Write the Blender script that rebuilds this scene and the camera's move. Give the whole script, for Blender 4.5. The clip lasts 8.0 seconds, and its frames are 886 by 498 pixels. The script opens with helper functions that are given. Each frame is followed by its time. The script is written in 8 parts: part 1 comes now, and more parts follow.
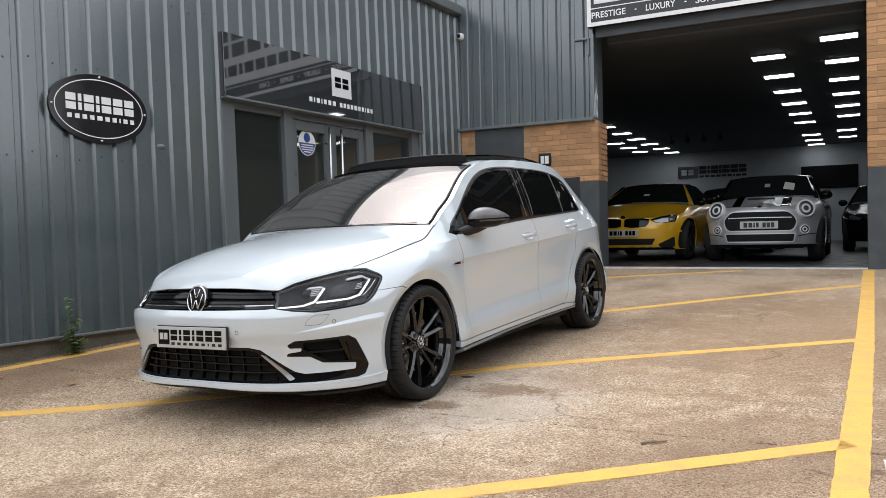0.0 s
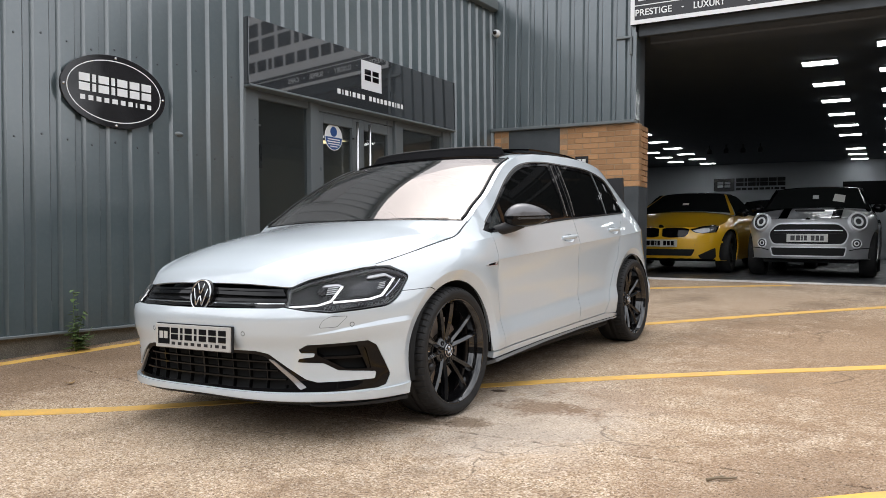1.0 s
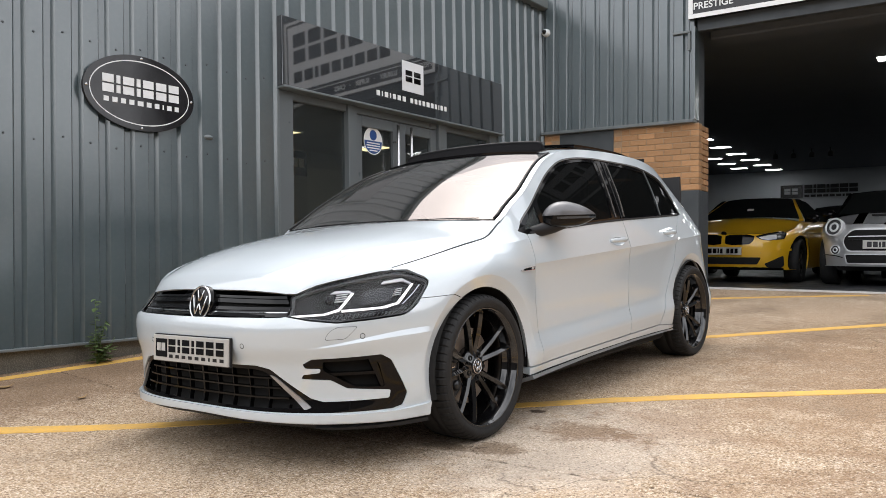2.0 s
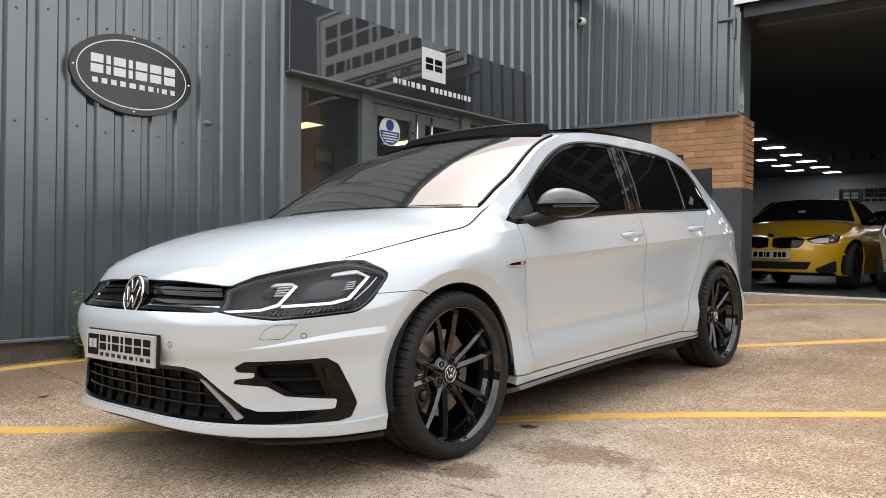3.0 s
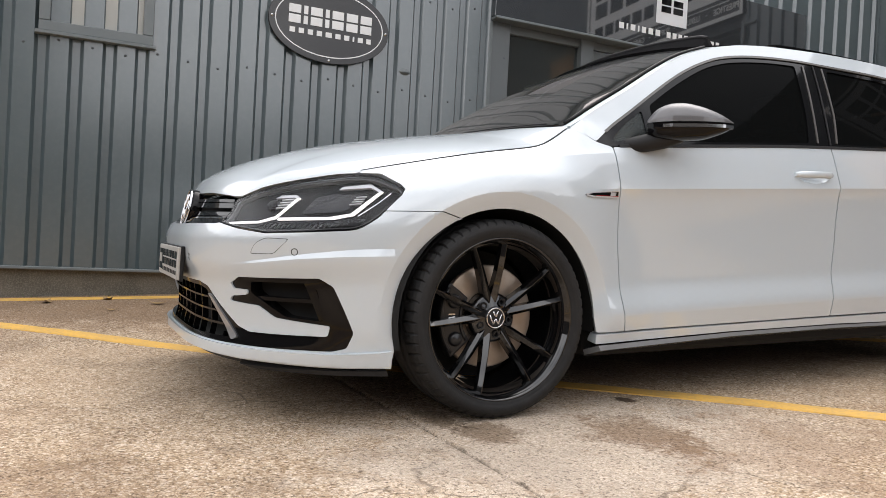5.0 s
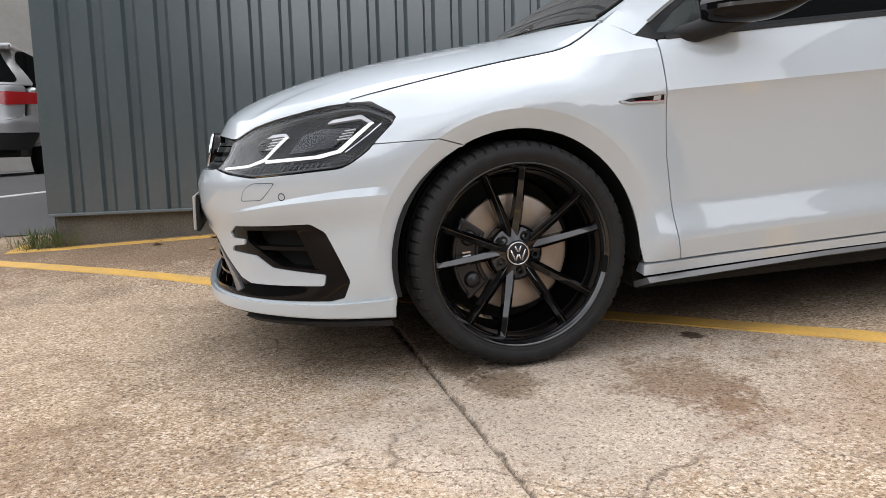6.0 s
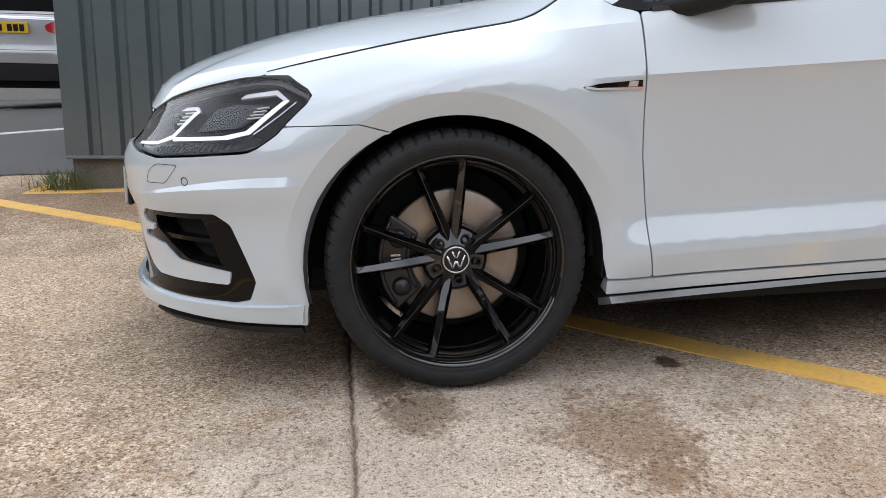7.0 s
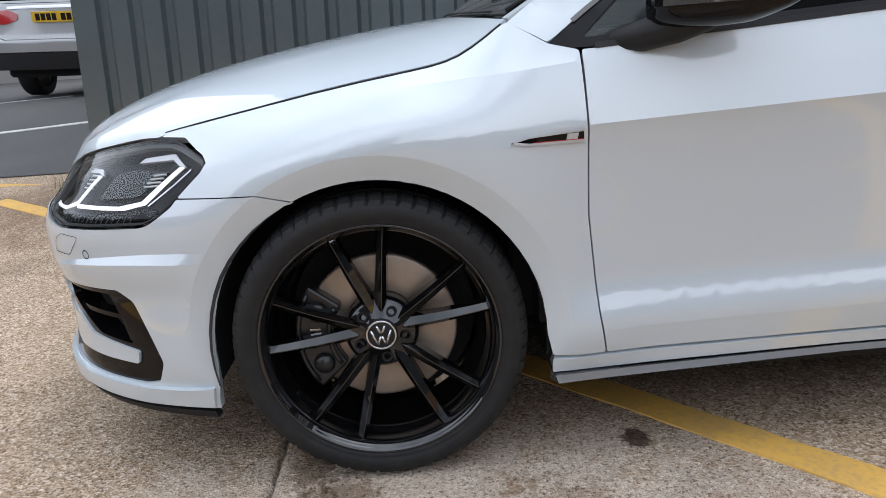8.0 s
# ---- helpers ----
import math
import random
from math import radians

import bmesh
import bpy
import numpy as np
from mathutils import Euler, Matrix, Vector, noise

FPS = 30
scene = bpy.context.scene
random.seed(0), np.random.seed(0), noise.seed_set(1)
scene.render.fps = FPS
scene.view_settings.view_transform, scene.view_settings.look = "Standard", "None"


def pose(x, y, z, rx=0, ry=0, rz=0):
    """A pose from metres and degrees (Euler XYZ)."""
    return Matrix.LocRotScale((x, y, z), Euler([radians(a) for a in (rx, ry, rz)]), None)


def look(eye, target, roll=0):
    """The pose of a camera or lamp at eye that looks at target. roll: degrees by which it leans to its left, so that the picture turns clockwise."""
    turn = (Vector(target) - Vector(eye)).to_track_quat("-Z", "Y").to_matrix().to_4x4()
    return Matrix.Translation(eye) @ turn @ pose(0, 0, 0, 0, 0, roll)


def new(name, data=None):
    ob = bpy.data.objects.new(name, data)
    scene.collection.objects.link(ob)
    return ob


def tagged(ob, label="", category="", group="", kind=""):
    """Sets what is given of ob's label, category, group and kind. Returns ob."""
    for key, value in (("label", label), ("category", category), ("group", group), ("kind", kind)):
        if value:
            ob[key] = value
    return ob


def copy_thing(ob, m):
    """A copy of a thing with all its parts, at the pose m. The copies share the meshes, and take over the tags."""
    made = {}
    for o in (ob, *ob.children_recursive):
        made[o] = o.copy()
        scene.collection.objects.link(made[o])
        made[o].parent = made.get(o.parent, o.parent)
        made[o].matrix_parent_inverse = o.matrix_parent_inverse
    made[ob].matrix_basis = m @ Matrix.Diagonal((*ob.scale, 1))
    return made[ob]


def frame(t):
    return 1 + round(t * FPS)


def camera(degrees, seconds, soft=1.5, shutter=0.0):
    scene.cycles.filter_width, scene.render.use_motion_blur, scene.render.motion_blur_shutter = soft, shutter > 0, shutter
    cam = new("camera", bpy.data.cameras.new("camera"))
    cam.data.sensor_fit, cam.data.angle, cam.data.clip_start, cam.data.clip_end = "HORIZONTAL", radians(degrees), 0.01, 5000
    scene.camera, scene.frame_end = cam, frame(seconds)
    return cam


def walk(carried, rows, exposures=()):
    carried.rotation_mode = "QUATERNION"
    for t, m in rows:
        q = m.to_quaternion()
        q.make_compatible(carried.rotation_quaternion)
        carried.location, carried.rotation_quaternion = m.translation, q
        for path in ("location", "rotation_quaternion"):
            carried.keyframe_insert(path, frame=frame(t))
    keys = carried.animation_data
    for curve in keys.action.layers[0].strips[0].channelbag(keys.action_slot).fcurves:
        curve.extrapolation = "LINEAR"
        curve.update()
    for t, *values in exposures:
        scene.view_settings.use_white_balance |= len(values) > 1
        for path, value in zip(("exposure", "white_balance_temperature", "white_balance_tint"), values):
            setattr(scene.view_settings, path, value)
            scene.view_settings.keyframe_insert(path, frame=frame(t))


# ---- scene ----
cam = camera(59.3, 8.0, soft=0.6)
PATH = [
    (0, (3.253, -3.695, 0.877), (2.216, -1.985, 0.861), -2.4),
    (0.5, (3.125, -3.51, 0.843), (2.072, -1.81, 0.832), -1.4),
    (1, (2.981, -3.32, 0.826), (1.887, -1.646, 0.831), -0.7),
    (1.5, (2.901, -3.127, 0.799), (1.748, -1.493, 0.824), -1.0),
    (3, (2.819, -2.32, 0.741), (1.505, -0.813, 0.785), 0.1),
    (3.5, (2.878, -2.066, 0.697), (1.509, -0.609, 0.744), 0.7),
    (4, (2.993, -1.772, 0.68), (1.47, -0.477, 0.737), 3.2),
    (4.5, (3.046, -1.507, 0.623), (1.364, -0.426, 0.676), 4.7),
    (5, (3.038, -1.296, 0.565), (1.244, -0.412, 0.544), 3.1),
    (5.2, (3.033, -1.197, 0.55), (1.202, -0.397, 0.471), 1.7),
    (6.3, (2.88, -0.599, 0.689), (0.945, -0.209, 0.364), -1.6),
    (6.5, (2.824, -0.513, 0.717), (0.889, -0.158, 0.356), -1.0),
    (7, (2.702, -0.294, 0.748), (0.762, -0.034, 0.333), 0.9),
    (7.5, (2.606, -0.073, 0.856), (0.668, 0.051, 0.378), 0.9),
    (8, (2.457, 0.1, 0.959), (0.53, 0.135, 0.428), -1.7),
]
walk(cam, [(t, look(eye, target, roll)) for t, eye, target, roll in PATH],
     exposures=[(0.0, 1.39, 6430, 11), (1.5, 1.5, 6560, 11.6), (3.5, 1.53, 6720, 12.5), (4.5, 1.47, 6750, 13), (5.6, 1.4, 6600, 13), (6.5, 1.29, 6350, 12), (7.0, 1.29, 6200, 12), (8.0, 1.25, 6000, 11.8)])

# ---- world, sun and exposure ----
world = bpy.data.worlds.new("world")
scene.world = world
world.use_nodes = True
wn = world.node_tree
sky = wn.nodes.new("ShaderNodeTexSky")
sky.sky_type = "NISHITA"
sky.sun_disc = False  # overcast
sky.sun_elevation, sky.sun_rotation = radians(66), radians(-42)
sky.air_density, sky.dust_density, sky.ozone_density = 1.0, 6.0, 1.0
hsv = wn.nodes.new("ShaderNodeHueSaturation")
hsv.inputs["Saturation"].default_value = 0.3
wn.links.new(sky.outputs[0], hsv.inputs["Color"])
cloud = wn.nodes.new("ShaderNodeMix")  # an even veil of cloud over the clear sky's gradient
cloud.data_type = "RGBA"
cloud.inputs["Factor"].default_value = 0.8
puffs = wn.nodes.new("ShaderNodeTexNoise")
puffs.inputs["Scale"].default_value, puffs.inputs["Detail"].default_value = 2.6, 7.0
shades = wn.nodes.new("ShaderNodeValToRGB")
shades.color_ramp.elements[0].position, shades.color_ramp.elements[0].color = 0.38, (2.9, 3.1, 3.4, 1)
shades.color_ramp.elements[1].position, shades.color_ramp.elements[1].color = 0.62, (6.4, 6.6, 6.8, 1)
wn.links.new(puffs.outputs["Fac"], shades.inputs[0])
wn.links.new(shades.outputs[0], cloud.inputs["B"])
wn.links.new(hsv.outputs[0], cloud.inputs["A"])
wn.links.new(cloud.outputs["Result"], wn.nodes["Background"].inputs["Color"])
wn.nodes["Background"].inputs["Strength"].default_value = 0.15
sun = new("sun", bpy.data.lights.new("sun", "SUN"))
sun.data.energy, sun.data.angle, sun.data.color = 0.3, radians(50), (1.0, 0.97, 0.93)
sun.matrix_world = look((0, 0, 20), (6.0, -6.6, 0))
sun.visible_glossy = True


# ---- materials ----
def mat(name, base=(0.5, 0.5, 0.5), rough=0.5, metal=0.0, spot=None, spot_scale=8.0, spot_mix=0.5, fine=None, fine_scale=120.0,
        fine_mix=0.3, bump=0.0, bump_scale=60.0, coat=0.0, rough_var=0.0, spec=0.5, random_v=0.0, detail=6.0):
    """A node material: base colour, broad stains (spot), fine grain (fine), relief, and wear in the gloss."""
    m = bpy.data.materials.new(name)
    m.use_nodes = True
    nt = m.node_tree
    b = nt.nodes["Principled BSDF"]
    b.inputs["Roughness"].default_value, b.inputs["Metallic"].default_value = rough, metal
    b.inputs["Coat Weight"].default_value, b.inputs["Coat Roughness"].default_value = coat, 0.03
    b.inputs["Specular IOR Level"].default_value = spec
    tex = nt.nodes.new("ShaderNodeTexCoord")
    col = nt.nodes.new("ShaderNodeRGB")
    col.outputs[0].default_value = (*base, 1)
    out = col.outputs[0]

    def noise_to(scale, lo, hi, det):
        n = nt.nodes.new("ShaderNodeTexNoise")
        n.inputs["Scale"].default_value, n.inputs["Detail"].default_value = scale, det
        nt.links.new(tex.outputs["Object"], n.inputs["Vector"])
        r = nt.nodes.new("ShaderNodeMapRange")
        r.inputs["From Min"].default_value, r.inputs["From Max"].default_value = lo, hi
        nt.links.new(n.outputs["Fac"], r.inputs["Value"])
        return r.outputs["Result"]

    def mixed(a, fac, c, amount):
        k = nt.nodes.new("ShaderNodeMath")
        k.operation = "MULTIPLY"
        k.inputs[1].default_value = amount
        nt.links.new(fac, k.inputs[0])
        x = nt.nodes.new("ShaderNodeMix")
        x.data_type = "RGBA"
        nt.links.new(k.outputs[0], x.inputs["Factor"])
        nt.links.new(a, x.inputs["A"])
        x.inputs["B"].default_value = (*c, 1)
        return x.outputs["Result"]
    if spot:
        out = mixed(out, noise_to(spot_scale, 0.42, 0.68, detail), spot, spot_mix)
    if fine:
        out = mixed(out, noise_to(fine_scale, 0.45, 0.65, 2.0), fine, fine_mix)
    if random_v:
        info = nt.nodes.new("ShaderNodeObjectInfo")
        h = nt.nodes.new("ShaderNodeHueSaturation")
        r = nt.nodes.new("ShaderNodeMapRange")
        r.inputs["To Min"].default_value, r.inputs["To Max"].default_value = 1 - random_v, 1 + random_v
        nt.links.new(info.outputs["Random"], r.inputs["Value"])
        nt.links.new(r.outputs["Result"], h.inputs["Value"])
        nt.links.new(out, h.inputs["Color"])
        out = h.outputs[0]
    nt.links.new(out, b.inputs["Base Color"])
    if bump:
        n = nt.nodes.new("ShaderNodeTexNoise")
        n.inputs["Scale"].default_value, n.inputs["Detail"].default_value = bump_scale, 4.0
        nt.links.new(tex.outputs["Object"], n.inputs["Vector"])
        p = nt.nodes.new("ShaderNodeBump")
        p.inputs["Strength"].default_value, p.inputs["Distance"].default_value = min(1.0, bump), 0.004
        nt.links.new(n.outputs["Fac"], p.inputs["Height"])
        nt.links.new(p.outputs[0], b.inputs["Normal"])
    if rough_var:
        f = noise_to(5.0, 0.3, 0.7, 5.0)
        r = nt.nodes.new("ShaderNodeMapRange")
        r.inputs["To Min"].default_value, r.inputs["To Max"].default_value = rough - rough_var, rough + rough_var
        nt.links.new(f, r.inputs["Value"])
        nt.links.new(r.outputs["Result"], b.inputs["Roughness"])
    return m


def glow(name, colour, strength):
    m = bpy.data.materials.new(name)
    m.use_nodes = True
    b = m.node_tree.nodes["Principled BSDF"]
    b.inputs["Base Color"].default_value = (0.8, 0.8, 0.8, 1)
    b.inputs["Emission Color"].default_value, b.inputs["Emission Strength"].default_value = (*colour, 1), strength
    return m


def glass(name, tint, rough=0.0, ior=1.52, sheen=(1, 1, 1), haze=0.0):
    """Thin pane: a real reflection over a tinted see-through, under pale diffuse for more reflected light."""
    m = bpy.data.materials.new(name)
    m.use_nodes = True
    nt = m.node_tree
    nt.nodes.remove(nt.nodes["Principled BSDF"])
    out = nt.nodes["Material Output"]
    see = nt.nodes.new("ShaderNodeBsdfTransparent")
    see.inputs[0].default_value = (*tint, 1)
    shine = nt.nodes.new("ShaderNodeBsdfGlossy")
    shine.inputs["Roughness"].default_value = rough
    shine.inputs["Color"].default_value = (*sheen, 1)
    face = nt.nodes.new("ShaderNodeLayerWeight")
    face.inputs["Blend"].default_value = 0.5
    steep = nt.nodes.new("ShaderNodeMath")
    steep.operation, steep.inputs[1].default_value = "POWER", 5.0
    nt.links.new(face.outputs["Facing"], steep.inputs[0])
    fres = nt.nodes.new("ShaderNodeMath")
    f0 = ((ior - 1) / (ior + 1)) ** 2
    fres.operation, fres.inputs[1].default_value, fres.inputs[2].default_value = "MULTIPLY_ADD", 1 - f0, f0
    nt.links.new(steep.outputs[0], fres.inputs[0])
    mix = nt.nodes.new("ShaderNodeMixShader")
    nt.links.new(fres.outputs[0], mix.inputs[0])
    nt.links.new(see.outputs[0], mix.inputs[1])
    nt.links.new(shine.outputs[0], mix.inputs[2])
    haze_mix = nt.nodes.new("ShaderNodeMixShader")
    haze_mix.inputs[0].default_value = haze
    # pale diffuse colour standing in for reflections that brighten the pane
    haze_diffuse = nt.nodes.new("ShaderNodeBsdfDiffuse")
    haze_diffuse.inputs["Color"].default_value = (0.68, 0.74, 0.74, 1)
    nt.links.new(mix.outputs[0], haze_mix.inputs[1])
    nt.links.new(haze_diffuse.outputs[0], haze_mix.inputs[2])
    nt.links.new((haze_mix if haze else mix).outputs[0], out.inputs["Surface"])
    return m


CLAD = mat("grey_cladding", (0.051, 0.074, 0.082), 0.4, spec=0.5, coat=1.0, spot=(0.074, 0.101, 0.109), spot_scale=1.3, spot_mix=0.4, fine=(0.09, 0.108, 0.114), fine_scale=30, fine_mix=0.15, rough_var=0.08)
CLAD.node_tree.nodes["Principled BSDF"].inputs["Coat Roughness"].default_value = 0.2
CLAD.node_tree.nodes["Principled BSDF"].inputs["Coat IOR"].default_value = 1.85
TRIMGREY = mat("grey_trim_paint", (0.13, 0.15, 0.155), 0.4, spot=(0.2, 0.21, 0.2), spot_scale=6, spot_mix=0.3)
DARKPAINT = mat("dark_grey_wall_paint", (0.05, 0.058, 0.065), 0.6, spot=(0.08, 0.09, 0.095), spot_scale=4, bump=0.4, bump_scale=90)
CONCRETE = mat("concrete_plinth", (0.14, 0.122, 0.098), 0.9, spot=(0.07, 0.065, 0.048), spot_scale=5, spot_mix=0.7, fine=(0.32, 0.3, 0.26), bump=0.8, bump_scale=40)
BRICK = mat("buff_brick", (0.46, 0.25, 0.118), 0.85, spot=(0.48, 0.29, 0.15), spot_scale=20, spot_mix=0.6, fine=(0.25, 0.12, 0.06), fine_scale=160, fine_mix=0.35, bump=0.6, bump_scale=150, random_v=0.22)
MORTAR = mat("mortar", (0.38, 0.26, 0.16), 0.95, spot=(0.28, 0.19, 0.12), spot_scale=20, bump=0.6)
FASCIA = mat("black_gloss_sign", (0.033, 0.037, 0.041), 0.03, spec=0.5)
FASCIA.node_tree.nodes["Principled BSDF"].inputs["IOR"].default_value = 2.1
SIGNBLACK = mat("satin_black_sign", (0.014, 0.013, 0.014), 0.12, rough_var=0.05)
SIGNWHITE = mat("white_letters", (0.78, 0.78, 0.77), 0.4)
SIGNGREY = mat("pale_grey_sign", (0.72, 0.73, 0.74), 0.35, spot=(0.6, 0.6, 0.6), spot_scale=3, spot_mix=0.3)
BLUE = mat("blue_sticker", (0.02, 0.07, 0.24), 0.35)
STEEL = mat("brushed_steel", (0.62, 0.62, 0.62), 0.22, 1.0)
GREYALU = mat("grey_door_frame", (0.12, 0.135, 0.14), 0.35, rough_var=0.08)
PANE = glass("shop_glass", (0.7, 0.73, 0.73), 0.0, 1.5, haze=0.02)
ROOMWALL = mat("office_wall", (0.31, 0.33, 0.35), 0.8, spot=(0.25, 0.27, 0.29), spot_scale=2)
ROOMDARK = mat("showroom_wall", (0.36, 0.385, 0.41), 0.7, spot=(0.29, 0.31, 0.33), spot_scale=0.7)
CEILDARK = mat("showroom_ceiling", (0.09, 0.102, 0.116), 0.8, spot=(0.105, 0.118, 0.13), spot_scale=1.5)
SHOWFLOOR = mat("showroom_floor", (0.022, 0.023, 0.025), 0.45, spot=(0.05, 0.05, 0.052), spot_scale=3, rough_var=0.12)
PANEL = glow("ceiling_panel_light", (0.95, 0.99, 1.0), 3.5)
WARMPANEL = glow("office_light", (1.0, 0.8, 0.42), 1.0)
PAINT = mat("pearl_white_paint", (0.545, 0.600, 0.636), 0.36, 0.10, coat=1.0, spec=0.25, fine=(0.595, 0.652, 0.70), fine_scale=900, fine_mix=0.35)
PAINT.node_tree.nodes["Principled BSDF"].inputs["Coat IOR"].default_value = 1.85
GLOSSBLACK = mat("gloss_black_plastic", (0.004, 0.004, 0.0045), 0.05, spec=0.25)
SATINBLACK = mat("satin_black_plastic", (0.014, 0.014, 0.015), 0.5, spec=0.25, fine=(0.03, 0.03, 0.03), fine_scale=300)
UNDER = mat("dark_underbody", (0.006, 0.006, 0.006), 0.9)
BLADE = mat("grey_blade_edge", (0.2, 0.205, 0.21), 0.25, coat=0.6)
RUBBER = mat("tyre_rubber", (0.0145, 0.0145, 0.015), 0.65, spec=0.3, spot=(0.026, 0.025, 0.024), spot_scale=25, spot_mix=0.45, fine=(0.012, 0.012, 0.012), bump=0.25, bump_scale=200)
RIMBLACK = mat("gloss_black_alloy", (0.004, 0.004, 0.0045), 0.06, spec=0.5, coat=0.7)
CHROME = mat("chrome", (0.58, 0.58, 0.59), 0.08, 1.0)
DISC = mat("brake_disc_steel", (0.40, 0.335, 0.28), 0.4, 0.6, spot=(0.28, 0.21, 0.15), spot_scale=14, spot_mix=0.5)
CALIPER = mat("black_caliper", (0.012, 0.012, 0.013), 0.3)
# last value: share of pale diffuse put in for reflected light
TINT = glass("tinted_car_glass", (0.014, 0.015, 0.015), 0.0, 1.4, (0.08, 0.08, 0.082), 0.006)
CLEARGLASS = glass("clear_quarter_glass", (0.4, 0.45, 0.43), 0.0, 1.5, (0.5, 0.55, 0.53), 0.06)
SCREENGLASS = glass("windscreen_glass", (0.25, 0.29, 0.285), 0.0, 2.5, (0.88, 0.795, 0.755), 0.03)
LENS = glass("clear_lamp_lens", (0.92, 0.93, 0.94), 0.0, 1.34)
LAMPIN = mat("lamp_housing", (0.006, 0.006, 0.007), 0.4, spec=0.15, spot=(0.015, 0.015, 0.016), spot_scale=30)
LED = glow("daytime_light", (1.0, 0.98, 0.95), 0.28)
ROOFBLACK = mat("matt_black_net", (0.008, 0.008, 0.009), 0.8, spec=0.1, bump=0.3, bump_scale=250)
CABIN = mat("cabin_dark_trim", (0.012, 0.012, 0.013), 0.7, bump=0.2, bump_scale=200)
SEAT = mat("seat_fabric", (0.03, 0.03, 0.032), 0.85, bump=0.4, bump_scale=300)
MIRRORCAP = mat("satin_grey_mirror_cap", (0.15, 0.148, 0.152), 0.32, 0.45)
PLATEWHITE = mat("white_plate", (0.47, 0.46, 0.435), 0.3, spot=(0.4, 0.39, 0.365), spot_scale=9, spot_mix=0.3)
PLATEYELLOW = mat("yellow_plate", (0.72, 0.46, 0.03), 0.35)
YELLOW = mat("yellow_road_paint", (0.70, 0.405, 0.078), 0.75, spot=(0.45, 0.29, 0.115), spot_scale=7, spot_mix=0.45, fine=(0.34, 0.25, 0.14), fine_scale=70, fine_mix=0.3, bump=0.4, bump_scale=120)
WHITELINE = mat("white_road_paint", (0.62, 0.61, 0.58), 0.75, spot=(0.35, 0.34, 0.32), spot_scale=8, fine=(0.3, 0.3, 0.3), fine_scale=80)
ASPHALT = mat("asphalt", (0.07, 0.068, 0.066), 0.88, spot=(0.105, 0.1, 0.096), spot_scale=1.5, fine=(0.12, 0.12, 0.12), fine_scale=180, fine_mix=0.4, bump=0.7, bump_scale=150)
LEAF = mat("weed_leaf", (0.10, 0.165, 0.05), 0.6, spot=(0.17, 0.22, 0.08), spot_scale=20)
GRASS = mat("grass_blades", (0.09, 0.13, 0.04), 0.7, spot=(0.2, 0.18, 0.08), spot_scale=9)
YELLOWPAINT = mat("golden_yellow_paint", (0.74, 0.42, 0.015), 0.3, 0.1, coat=1.0)
SILVERPAINT = mat("silver_grey_paint", (0.50, 0.51, 0.52), 0.3, 0.5, coat=1.0)
BLACKPAINT = mat("black_car_paint", (0.006, 0.006, 0.007), 0.15, spec=0.08)
REDLENS = mat("red_lamp_lens", (0.42, 0.016, 0.018), 0.12, coat=1.0)
TIMBER = mat("weathered_timber", (0.22, 0.17, 0.11), 0.85, spot=(0.12, 0.1, 0.07), spot_scale=15)


